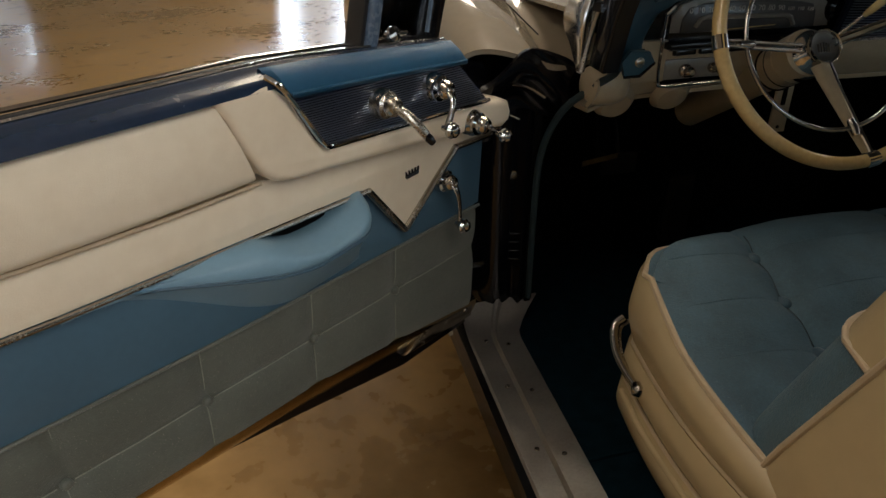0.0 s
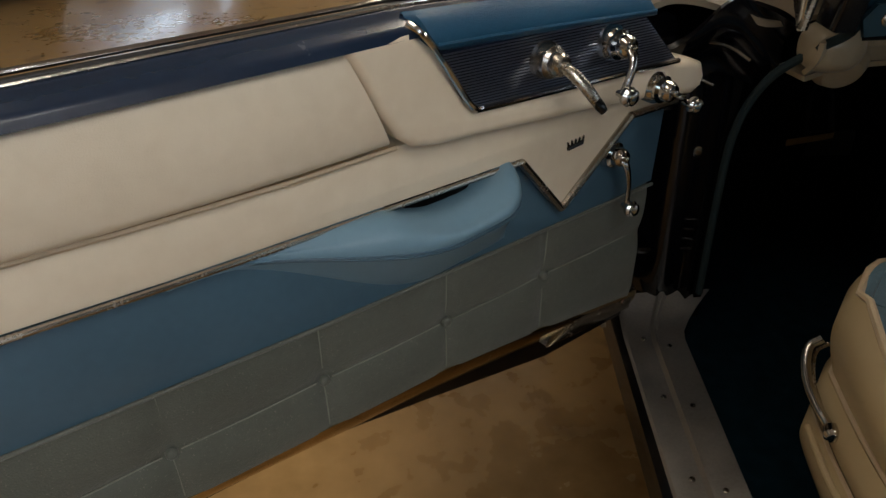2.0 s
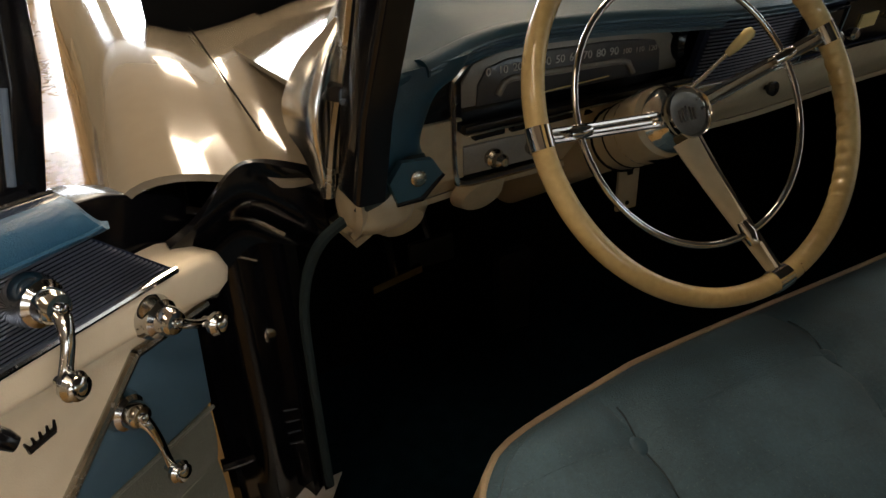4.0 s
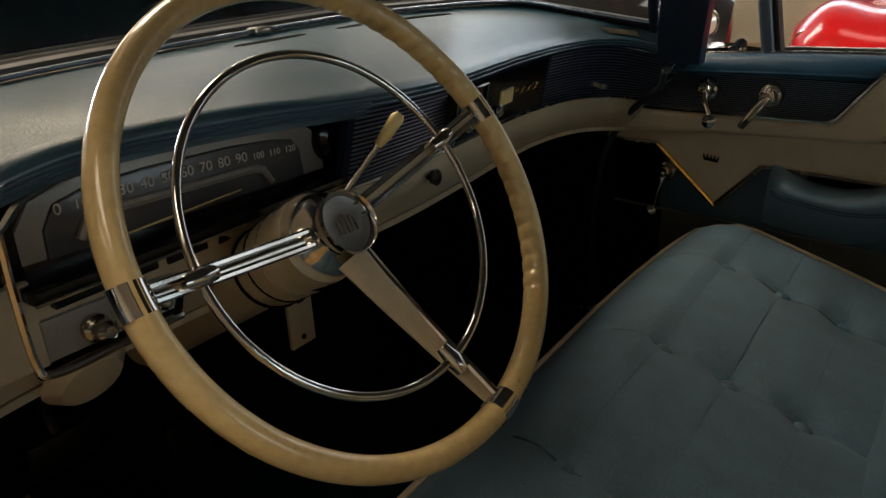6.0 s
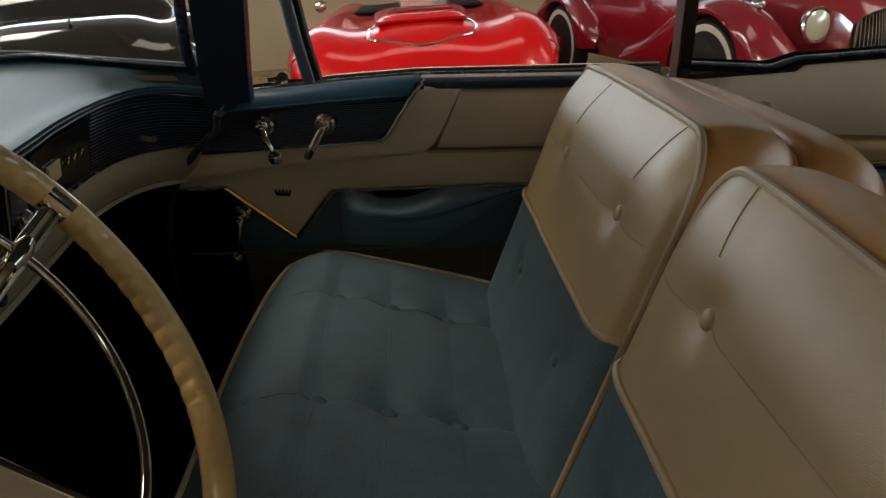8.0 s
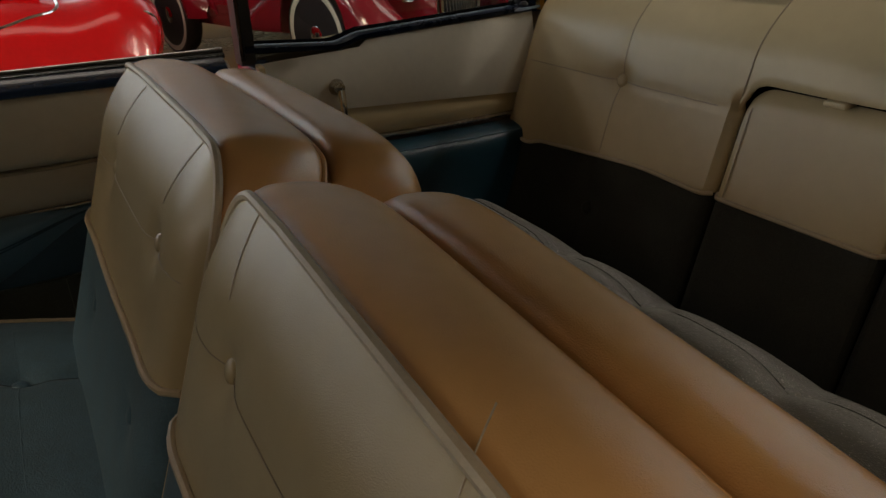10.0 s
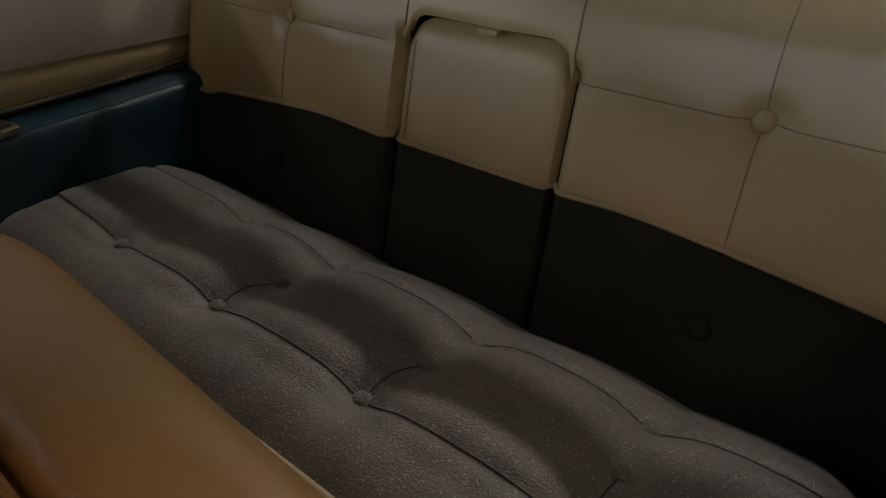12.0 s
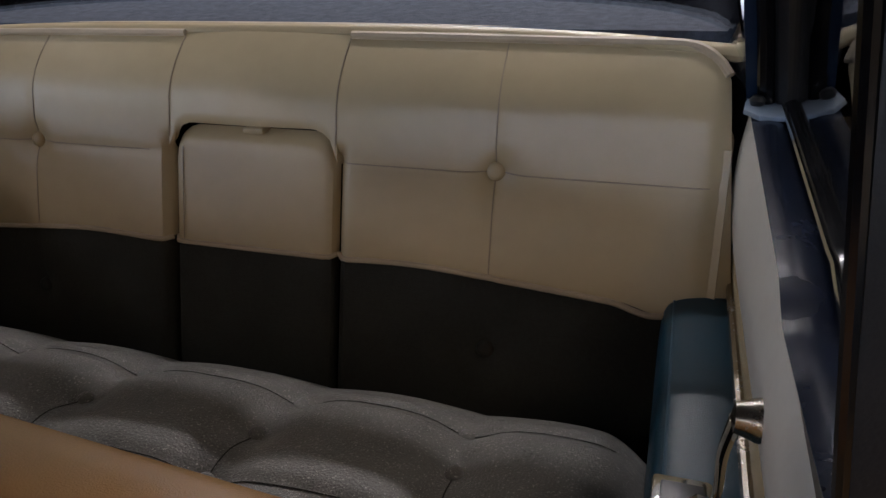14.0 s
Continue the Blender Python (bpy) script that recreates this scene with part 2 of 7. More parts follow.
def concrete():
    """Polished, acid-stained concrete: ochre clouds, darker pits and worn gloss."""
    m = mat("stained_concrete", (0.27, 0.165, 0.060), 0.30, vary=0.30, vscale=1.1, coat=0.10, dirt=(0.15, 0.085, 0.028), rvary=0.10, bump=0.06, bscale=40)
    nt = m.node_tree
    b = nt.nodes["Principled BSDF"]
    src = b.inputs["Base Color"].links[0].from_socket
    v = nt.nodes.new("ShaderNodeTexNoise")
    v.inputs["Scale"].default_value, v.inputs["Detail"].default_value = 5.5, 8
    tc = [n for n in nt.nodes if n.type == "TEX_COORD"][0]
    nt.links.new(tc.outputs["Object"], v.inputs[0])
    r = nt.nodes.new("ShaderNodeValToRGB")
    r.color_ramp.elements[0].position, r.color_ramp.elements[1].position = 0.30, 0.40
    r.color_ramp.elements[0].color, r.color_ramp.elements[1].color = (0.45, 0.42, 0.40, 1), (1, 1, 1, 1)
    nt.links.new(v.outputs[0], r.inputs[0])
    mx = nt.nodes.new("ShaderNodeMix")
    mx.data_type, mx.blend_type = "RGBA", "MULTIPLY"
    mx.inputs[0].default_value = 0.8
    nt.links.new(src, mx.inputs[6])
    nt.links.new(r.outputs[0], mx.inputs[7])
    nt.links.new(mx.outputs[2], b.inputs["Base Color"])
    return m


CONCRETE = concrete()


# ---- mesh helpers ----
def link(name, me, material, parent=None, label="", smooth=True):
    me.materials.append(material)
    if smooth:
        me.polygons.foreach_set("use_smooth", [True] * len(me.polygons))
        me.set_sharp_from_angle(angle=radians(38))
    ob = new(name, me)
    if parent:
        ob.parent = parent
    return tagged(ob, label)


def part(name, bm, material, parent=None, label="", smooth=True):
    """Links a bmesh as one mesh object under a thing or a part."""
    bmesh.ops.recalc_face_normals(bm, faces=bm.faces)
    me = bpy.data.meshes.new(name)
    bm.to_mesh(me)
    bm.free()
    return link(name, me, material, parent, label, smooth)


def thing(name, label, category, m=None, group="", kind=""):
    ob = new(name)
    ob.empty_display_size = 0.05
    if m is not None:
        ob.matrix_basis = m
    return tagged(ob, label, category, group, kind)


def sheet(fn, nu, nv, thick=0.004, face=None, away=None):
    """A closed shell over fn(u, v), u and v from 0 to 1, with its thickness behind the side that looks along face, or away from a point."""
    us = np.linspace(0, 1, nu + 1)
    vs = np.linspace(0, 1, nv + 1)
    P = np.array([[tuple(fn(float(u), float(v))) for v in vs] for u in us], float)
    du = np.gradient(P, axis=0)
    dv = np.gradient(P, axis=1)
    N = np.cross(du, dv)
    N /= np.linalg.norm(N, axis=2, keepdims=True) + 1e-12
    if face is not None and (N @ np.array(face, float)).mean() < 0 or away is not None and (N * (P - np.array(away, float))).sum(2).mean() < 0:
        N = -N
    Q = P - N * thick
    bm = bmesh.new()
    a = [[bm.verts.new(P[i, j]) for j in range(nv + 1)] for i in range(nu + 1)]
    b = [[bm.verts.new(Q[i, j]) for j in range(nv + 1)] for i in range(nu + 1)]
    for i in range(nu):
        for j in range(nv):
            bm.faces.new((a[i][j], a[i + 1][j], a[i + 1][j + 1], a[i][j + 1]))
            bm.faces.new((b[i][j], b[i][j + 1], b[i + 1][j + 1], b[i + 1][j]))
    for i in range(nu):
        for j in (0, nv):
            bm.faces.new((a[i][j], a[i + 1][j], b[i + 1][j], b[i][j]))
    for j in range(nv):
        for i in (0, nu):
            bm.faces.new((a[i][j], a[i][j + 1], b[i][j + 1], b[i][j]))
    return bm


def tube(points, r, n=8, closed=False, flat=1.0, bm=None, up=None):
    """A round or flattened bar along points; r is a number or one for each point."""
    bm = bm or bmesh.new()
    pts = [Vector(p) for p in points]
    k = len(pts)
    rs = r if isinstance(r, (list, tuple)) else [r] * k
    rings, side = [], None
    for i, p in enumerate(pts):
        a = pts[(i - 1) % k] if closed or i else p
        b = pts[(i + 1) % k] if closed or i < k - 1 else p
        t = (b - a).normalized()
        if side is None:
            ref = Vector(up) if up else (Vector((0, 0, 1)) if abs(t.z) < 0.9 else Vector((1, 0, 0)))
            side = t.cross(ref).normalized()
        side = (side - t * side.dot(t)).normalized()
        other = t.cross(side)
        rings.append([bm.verts.new(p + (side * math.cos(q) * rs[i] + other * math.sin(q) * rs[i] * flat))
                      for q in (2 * math.pi * j / n for j in range(n))])
    for i in range(k if closed else k - 1):
        A, B = rings[i], rings[(i + 1) % k]
        for j in range(n):
            bm.faces.new((A[j], A[(j + 1) % n], B[(j + 1) % n], B[j]))
    if not closed:
        bm.faces.new(rings[0])
        bm.faces.new(list(reversed(rings[-1])))
    return bm


def lathe(profile, m=None, n=20, bm=None):
    """Turns (radius, height) pairs round z, then places them by m."""
    bm = bm or bmesh.new()
    m = m or Matrix()
    rings = []
    for r, h in profile:
        rings.append([bm.verts.new(m @ Vector((r * math.cos(q), r * math.sin(q), h))) for q in (2 * math.pi * j / n for j in range(n))]
                     if r > 1e-6 else [bm.verts.new(m @ Vector((0, 0, h)))])
    for A, B in zip(rings, rings[1:]):
        for j in range(n):
            if len(A) == 1 and len(B) > 1:
                bm.faces.new((A[0], B[(j + 1) % n], B[j]))
            elif len(B) == 1 and len(A) > 1:
                bm.faces.new((A[j], A[(j + 1) % n], B[0]))
            elif len(A) > 1:
                bm.faces.new((A[j], A[(j + 1) % n], B[(j + 1) % n], B[j]))
    for ring in (rings[0], rings[-1]):
        if len(ring) > 2:
            bm.faces.new(ring)
    return bm


def prism(poly, d0, d1, to, bevel=0.0, seg=2):
    """A plate with the outline poly (a, b) between depths d0 and d1; to(a, b, d) gives the place. The d1 face is rounded off."""
    bm = bmesh.new()
    lo = [bm.verts.new(to(a, b, d0)) for a, b in poly]
    hi = [bm.verts.new(to(a, b, d1)) for a, b in poly]
    k = len(poly)
    bm.faces.new(lo)
    top = bm.faces.new(hi)
    for i in range(k):
        bm.faces.new((lo[i], lo[(i + 1) % k], hi[(i + 1) % k], hi[i]))
    bmesh.ops.recalc_face_normals(bm, faces=bm.faces)
    if bevel:
        bmesh.ops.bevel(bm, geom=list(top.edges), offset=bevel, segments=seg, profile=0.5, affect="EDGES", clamp_overlap=True)
    return bm


def rbox(x0, x1, y0, y1, z0, z1, bevel=0.005, seg=2):
    bm = bmesh.new()
    bmesh.ops.create_cube(bm, size=1)
    for v in bm.verts:
        v.co = Vector((x0 + (v.co.x + 0.5) * (x1 - x0), y0 + (v.co.y + 0.5) * (y1 - y0), z0 + (v.co.z + 0.5) * (z1 - z0)))
    if bevel:
        bmesh.ops.bevel(bm, geom=list(bm.edges), offset=bevel, segments=seg, profile=0.5, affect="EDGES", clamp_overlap=True)
    return bm


def smooth_line(points, n):
    """n + 1 places along a Catmull-Rom curve through points."""
    P = [Vector(p) for p in points]
    P = [2 * P[0] - P[1], *P, 2 * P[-1] - P[-2]]
    out = []
    for k in range(n + 1):
        s = k / n * (len(P) - 3)
        i = min(int(s), len(P) - 4)
        t = s - i
        a, b, c, d = P[i:i + 4]
        out.append(0.5 * (2 * b + (c - a) * t + (2 * a - 5 * b + 4 * c - d) * t * t + (3 * b - a - 3 * c + d) * t ** 3))
    return out


def along(points):
    """A function of s from 0 to 1 along a smooth curve."""
    line = smooth_line(points, 200)

    def at(s):
        k = min(max(s, 0), 1) * 200
        i = min(int(k), 199)
        return line[i].lerp(line[i + 1], k - i)
    return at


def facing(p, d):
    """A pose at p whose z axis points along d."""
    return Matrix.Translation(p) @ Vector(d).to_track_quat("Z", "Y").to_matrix().to_4x4()


def button(p, d, r, material, parent, name="button"):
    """A covered upholstery button, domed, with its rim sunk into the cloth."""
    return part(name, lathe([(0, 0.45 * r), (0.5 * r, 0.4 * r), (0.85 * r, 0.22 * r), (r, -0.1 * r), (r, -0.6 * r)], facing(p, d), 14), material, parent)


def rounding(t, r):
    """0 at both ends of 0..1, 1 in the middle, with round shoulders of width r."""
    e = min(t, 1 - t) / r
    return 1.0 if e >= 1 else math.sqrt(max(0.0, 1 - (1 - e) ** 2))


# ---- the garage ----
X0, X1, Y0, Y1 = -8.0, 9.2, -8.0, 16.0


def slab(name, x0, x1, y0, y1, z0, z1, material, label):
    return tagged(part(name, rbox(x0, x1, y0, y1, z0, z1, 0), material, None, smooth=False), label, kind="structure")


slab("ground", X0 - 0.2, X1 + 0.2, Y0 - 0.2, Y1 + 0.2, -0.2, 0, CONCRETE, "polished ochre-stained concrete garage floor")
slab("ceiling", X0 - 0.2, X1 + 0.2, Y0 - 0.2, Y1 + 0.2, CEILING, CEILING + 0.15, CEILPAINT, "plain painted garage ceiling")
slab("wall_south", X0 - 0.2, X1 + 0.2, Y0 - 0.2, Y0, 0, 1.8, WALLPAINT, "beige painted garage wall under a row of windows")
slab("wall_south.001", X0 - 0.2, X1 + 0.2, Y0 - 0.2, Y0, 3.6, CEILING, WALLPAINT, "beige painted garage wall over a row of windows")
slab("wall_south.002", X0 - 0.2, -3.6, Y0 - 0.2, Y0, 1.8, 3.6, WALLPAINT, "beige painted garage wall beside a row of windows")
slab("wall_south.003", 3.6, X1 + 0.2, Y0 - 0.2, Y0, 1.8, 3.6, WALLPAINT, "beige painted garage wall beside a row of windows")
back = thing("window_4", "row of daylit windows in the rear garage wall", "window", kind="structure")
for k in range(4):
    part("pane", rbox(-3.6 + 1.8 * k, -1.86 + 1.8 * k, Y0 - 0.12, Y0 - 0.10, 1.8, 3.6, 0), SOFTDAY, back, "bright daylight pane", False)
    part("mullion", rbox(-1.86 + 1.8 * k, -1.8 + 1.8 * k, Y0 - 0.09, Y0 - 0.01, 1.8, 3.6, 0.004), FRAMEMETAL, back, smooth=False)
slab("wall_west", X0 - 0.2, X0, Y0, Y1, 0, CEILING, WALLPAINT, "beige painted garage wall")
# north wall, with the bright opening that mirrors in the floor
slab("wall_north", X0 - 0.2, -2.05, Y1, Y1 + 0.2, 0, CEILING, WALLPAINT, "beige garage wall beside the bright opening")
slab("wall_north.001", -0.9, 0.1, Y1, Y1 + 0.2, 0, CEILING, WALLPAINT, "beige garage wall between a bright window and the added one")
slab("wall_north.004", 2.9, X1 + 0.2, Y1, Y1 + 0.2, 0, CEILING, WALLPAINT, "beige garage wall beside the added bright window")
slab("wall_north.005", 0.1, 2.9, Y1, Y1 + 0.2, 0, 2.0, WALLPAINT, "beige garage wall under the added bright window")
slab("wall_north.006", 0.1, 2.9, Y1, Y1 + 0.2, 3.9, CEILING, WALLPAINT, "beige lintel over the added bright window")
# Unseen window, added so that cool light falls through the windshield.
wide = thing("added_window_5", "wide bright window added in the far wall to light the seats", "window", kind="structure")
part("pane", rbox(0.1, 2.9, Y1 + 0.10, Y1 + 0.12, 2.0, 3.9, 0), DAYLIGHT, wide, "bright daylight pane", False)
for mx0 in (0.1, 1.02, 1.94, 2.86):
    part("mullion", rbox(mx0, mx0 + 0.04, Y1 + 0.02, Y1 + 0.08, 2.0, 3.9, 0.004), FRAMEMETAL, wide, smooth=False)
part("window_sill", rbox(0.05, 2.95, Y1 - 0.08, Y1 + 0.09, 1.94, 2.0, 0.006), FRAMEMETAL, wide, smooth=False)
slab("wall_north.002", -2.05, -0.9, Y1, Y1 + 0.2, 0, 1.2, WALLPAINT, "beige garage wall under the bright opening")
slab("wall_north.003", -2.05, -0.9, Y1, Y1 + 0.2, 3.6, CEILING, WALLPAINT, "beige lintel over the bright opening")
win = thing("window_1", "tall daylit window in the far garage wall", "window", pose(0, 0, 0), kind="structure")
part("pane", rbox(-2.05, -0.9, Y1 + 0.10, Y1 + 0.12, 1.2, 3.6, 0), DAYLIGHT, win, "bright daylight pane", False)
for mx0 in (-2.05, -0.94):
    part("mullion", rbox(mx0, mx0 + 0.04, Y1 + 0.02, Y1 + 0.08, 1.2, 3.6, 0.004), FRAMEMETAL, win, smooth=False)
part("window_sill", rbox(-2.1, -0.85, Y1 - 0.08, Y1 + 0.09, 1.14, 1.2, 0.006), FRAMEMETAL, win, smooth=False)
# east wall: low beige wall with a band of dark glazing over it
slab("wall_east", X1, X1 + 0.2, Y0, Y1, 0, 1.12, WALLPAINT, "low beige garage wall under dark glazing")
slab("wall_east.001", X1, X1 + 0.2, Y0, Y1, 2.2, 2.5, WALLPAINT, "beige garage wall between two rows of glazing")
slab("wall_east.002", X1, X1 + 0.2, Y0, Y1, 4.0, CEILING, WALLPAINT, "beige garage wall over the high windows")
high = thing("window_3", "row of high daylit windows in the garage wall", "window", kind="structure")
for k in range(6):
    part("pane", rbox(X1 + 0.10, X1 + 0.12, Y0 + 4.0 * k, Y0 + 4.0 * k + 3.9, 2.5, 4.0, 0), SOFTDAY, high, "bright daylight pane", False)
    part("mullion", rbox(X1 + 0.0, X1 + 0.09, Y0 + 4.0 * k + 3.85, Y0 + 4.0 * k + 4.0, 2.5, 4.0, 0.004), FRAMEMETAL, high, smooth=False)
band = thing("window_2", "long dark glazed band in the garage wall", "window", kind="structure")
part("pane", rbox(X1 + 0.10, X1 + 0.12, Y0, Y1, 1.12, 2.2, 0), GAUGE, band, "dark glass", False)
for k in range(16):
    part("mullion", rbox(X1 + 0.02, X1 + 0.09, Y0 + 1.5 * k, Y0 + 1.5 * k + 0.06, 1.12, 2.2, 0.004), FRAMEMETAL, band, smooth=False)
part("window_sill", rbox(X1 - 0.05, X1 + 0.09, Y0, Y1, 1.08, 1.13, 0.006), FRAMEMETAL, band, smooth=False)
for oy in (3.1, -2.6):
    sock = thing("wall_socket", "small dark electric outlet on the beige wall", "outlet")
    part("plate", rbox(X1 - 0.012, X1, oy, oy + 0.12, 0.55, 0.70, 0.004), FRAMEMETAL, sock)
    part("socket", rbox(X1 - 0.018, X1 - 0.010, oy + 0.03, oy + 0.09, 0.60, 0.66, 0.002), DARK, sock)
frame_ob = thing("poster", "framed colourful print on the garage wall", "poster", pose(X0 + 0.02, 4.0, 1.6))
part("print", rbox(0, 0.01, -0.6, 0.6, -0.4, 0.4, 0), PAPER, frame_ob, smooth=False)
for a in (((-0.01, 0.03, -0.65, 0.65, 0.4, 0.45)), ((-0.01, 0.03, -0.65, 0.65, -0.45, -0.4)), ((-0.01, 0.03, -0.65, -0.6, -0.4, 0.4)), ((-0.01, 0.03, 0.6, 0.65, -0.4, 0.4))):
    part("frame", rbox(*a, 0.004), TAN, frame_ob, smooth=False)
# Fixtures for the added ceiling lamps; all of them are unseen and assumed.
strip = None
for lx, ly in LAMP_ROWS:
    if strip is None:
        strip = thing("fill_ceiling_light", "assumed panel light, added under the ceiling to light the car", "ceiling light", pose(lx, ly, CEILING, 0, 0, 90), "garage panel lights")
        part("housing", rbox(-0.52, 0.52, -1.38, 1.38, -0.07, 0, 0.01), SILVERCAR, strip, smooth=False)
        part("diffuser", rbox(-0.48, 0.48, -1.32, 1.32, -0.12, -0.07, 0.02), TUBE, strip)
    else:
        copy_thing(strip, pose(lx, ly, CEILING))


# ---- the car that the camera looks into ----
car = thing("coupe", "cream two-door hardtop with its driver's door wide open", "car")


# ---- the two front doors, built closed round their front hinge and set at its pose ----
HINGE_X, HINGE_Y, OPEN = -0.849, 1.571, 52.7


def crank(parent, name, hub, arm_to, m, lever=False, label=""):
    """A stepped chrome escutcheon, a hub, a swept arm and a turned knob in one mesh."""
    d = Vector((m, 0, 0))
    hub, end = Vector((hub[0] * m, hub[1], hub[2])), Vector((arm_to[0] * m, arm_to[1], arm_to[2]))
    bm = lathe([(0.0235, -0.050), (0.0235, -0.024), (0.0205, -0.020), (0.0205, -0.014), (0.0155, -0.010), (0.0150, 0.000), (0.0115, 0.005), (0, 0.007)], facing(hub, d), 28)
    line = smooth_line([hub + d * 0.000, hub.lerp(end, 0.16) + d * 0.008, hub.lerp(end, 0.45) + d * 0.009, hub.lerp(end, 0.8) + d * 0.003, end], 14)
    if lever:
        tube(line, [0.0088 + 0.001 * math.sin(k / 14 * math.pi) - 0.0018 * k / 14 for k in range(15)], 12, flat=0.8, bm=bm)
        part("lever_grip", tube([line[10], line[12], line[14] + (line[14] - line[12]) * 0.3], [0.0082, 0.0094, 0.0070], 12, flat=0.75), BLACK, parent, "dark worn lever end")
    else:
        tube(line, [0.0095 - 0.0040 * math.sin(k / 14 * math.pi * 0.8) for k in range(15)], 12, flat=0.6, bm=bm)
        lathe([(0.004, -0.010), (0.006, 0), (0.0120, 0.004), (0.0135, 0.010), (0.0100, 0.014), (0.0110, 0.017), (0.0065, 0.021), (0, 0.0215)], facing(end, d), 18, bm=bm)
    lathe([(0.0055, 0), (0.0055, 0.004), (0.003, 0.006), (0, 0.0062)], facing(hub + d * 0.006, d), 12, bm=bm)
    return part(name, bm, NICKEL if lever else CHROME, parent, label)


def door(m, place, label):
    """m: 1 where the car's inside lies towards +x, -1 where it lies towards -x. Places are (inwards, forward, up) from the hinge."""
    def to(y, z, w):
        return Vector((w * m, y, z))

    def drop(y):
        """How far the window line falls towards the hinge."""
        return 0.034 * min(1, max(0, (y + 0.62) / 0.40)) ** 1.3

    shell = [(-0.26, 0.972), (-0.16, 0.955), (-0.075, 0.920), (-0.055, 0.900), (-0.085, 0.80), (-0.105, 0.66), (-0.125, 0.40), (-0.115, 0.344), (-0.32, 0.344), (-0.58, 0.392), (-0.76, 0.422), (-1.19, 0.436), (-1.19, 0.60), (-1.14, 0.9), (-1.11, 0.995)]
    root = part("door", prism(shell, -0.02, 0.045, to, 0.006), BLACK, car, label)
    root.matrix_basis = place

    # body: outer skin with a swell, inner steel, edges
    def skin(u, v):
        y = -0.06 - 0.02 * (1 - v) - u * (1.10 + 0.06 * (1 - v))
        z = 0.40 + (0.585 - 1.6 * drop(y) - 0.30 * max(0, y + 0.22)) * v
        return to(y, z, 0.012 - 0.070 * (1 - v) ** 0.5 - 0.015 * math.sin(math.pi * v))
    part("outer_skin", sheet(skin, 12, 10, 0.012, face=(-m, 0, 0)), CARCREAM, root, "cream painted outer panel")
    # window ledge: chrome bead, glass slot, painted garnish rail
    def rail(u, v):
        y = -0.238 - u * 0.872
        prof = [(0.122, 1.004), (0.117, 1.015), (0.104, 1.023), (0.086, 1.029), (0.072, 1.029), (0.069, 1.010)]
        k = v * (len(prof) - 1)
        i = min(int(k), len(prof) - 2)
        a, b = prof[i], prof[i + 1]
        s = k - i
        return to(y, a[1] + (b[1] - a[1]) * s - drop(y), a[0] + (b[0] - a[0]) * s)
    part("garnish_rail", sheet(rail, 24, 15, 0.006, face=(m, 0, 2)), NAVY, root, "glossy navy painted window rail")
    part("rail_line", tube([rail(k / 24, 0.66) + Vector((0, 0, 0.001)) for k in range(25)], 0.0022, 6), NICKEL, root, "thin bright line along the rail")
    part("glass_slot", prism([(-0.23, 0.95), (-1.10, 0.95), (-1.10, 1.018), (-0.62, 1.017), (-0.42, 1.003), (-0.23, 0.983)], 0.050, 0.070, to), RUBBER, root, "black rubber glass slot")
    part("window_bead", tube([to(-0.23, 0.992, 0.052), to(-0.33, 1.003, 0.052), to(-0.45, 1.019, 0.051), to(-0.62, 1.030, 0.050), to(-1.12, 1.034, 0.050)], 0.0075 if m < 0 else 0.0035, 10, flat=0.9), CHROME, root, "polished chrome window bead")
    part("bead_seal", tube([to(-0.23, 0.986, 0.062), to(-0.33, 0.997, 0.062), to(-0.45, 1.013, 0.062), to(-0.62, 1.024, 0.062), to(-1.12, 1.027, 0.062)], 0.0055, 8), RUBBER, root)
    # upper rear pad
    TL, TR, BR, BL = (-1.125, 1.016), (-0.700, 1.012), (-0.640, 0.874), (-1.160, 0.882)

    def pad(u, v):
        a = (TL[0] + (TR[0] - TL[0]) * u, TL[1] + (TR[1] - TL[1]) * u)
        b = (BL[0] + (BR[0] - BL[0]) * u, BL[1] + (BR[1] - BL[1]) * u - 0.006 * math.sin(math.pi * u))
        e = rounding(u, 0.014) * rounding(v, 0.14)
        return to(b[0] + (a[0] - b[0]) * v, b[1] + (a[1] - b[1]) * v, 0.062 + 0.046 * e + 0.010 * math.sin(math.pi * v) * e)
    part("upper_pad", sheet(pad, 40, 22, 0.01, face=(m, 0, 0)), PADCREAM, root, "aged cream vinyl upper pad")
    # moulded front part under the grille
    mould = [(-0.714, 1.012), (-0.694, 0.976), (-0.672, 0.927), (-0.652, 0.893), (-0.632, 0.877), (-0.600, 0.870), (-0.536, 0.866), (-0.316, 0.847),
             (-0.19, 0.832), (-0.110, 0.818), (-0.090, 0.826), (-0.084, 0.844), (-0.094, 0.866), (-0.12, 0.877), (-0.165, 0.882), (-0.35, 0.892),
             (-0.530, 0.902), (-0.546, 0.906), (-0.556, 0.916), (-0.598, 0.986), (-0.630, 1.014)]
    part("moulded_panel", prism(mould, 0.05, 0.1225, to, 0.013, 5), PADCREAM, root, "smooth cream moulded door panel")
    # white belt with the chevron
    belt = [(-1.141, 0.881), (-0.78, 0.871), (-0.635, 0.871), (-0.30, 0.850), (-0.09, 0.826), (-0.085, 0.800), (-0.129, 0.799), (-0.213, 0.804), (-0.353, 0.690), (-0.434, 0.791),
            (-0.70, 0.795), (-0.93, 0.799), (-1.153, 0.809)]
    part("belt_panel", prism(belt, 0.045, 0.088, to, 0.006, 2), PADCREAM, root, "cream vinyl belt panel with a pointed chevron")
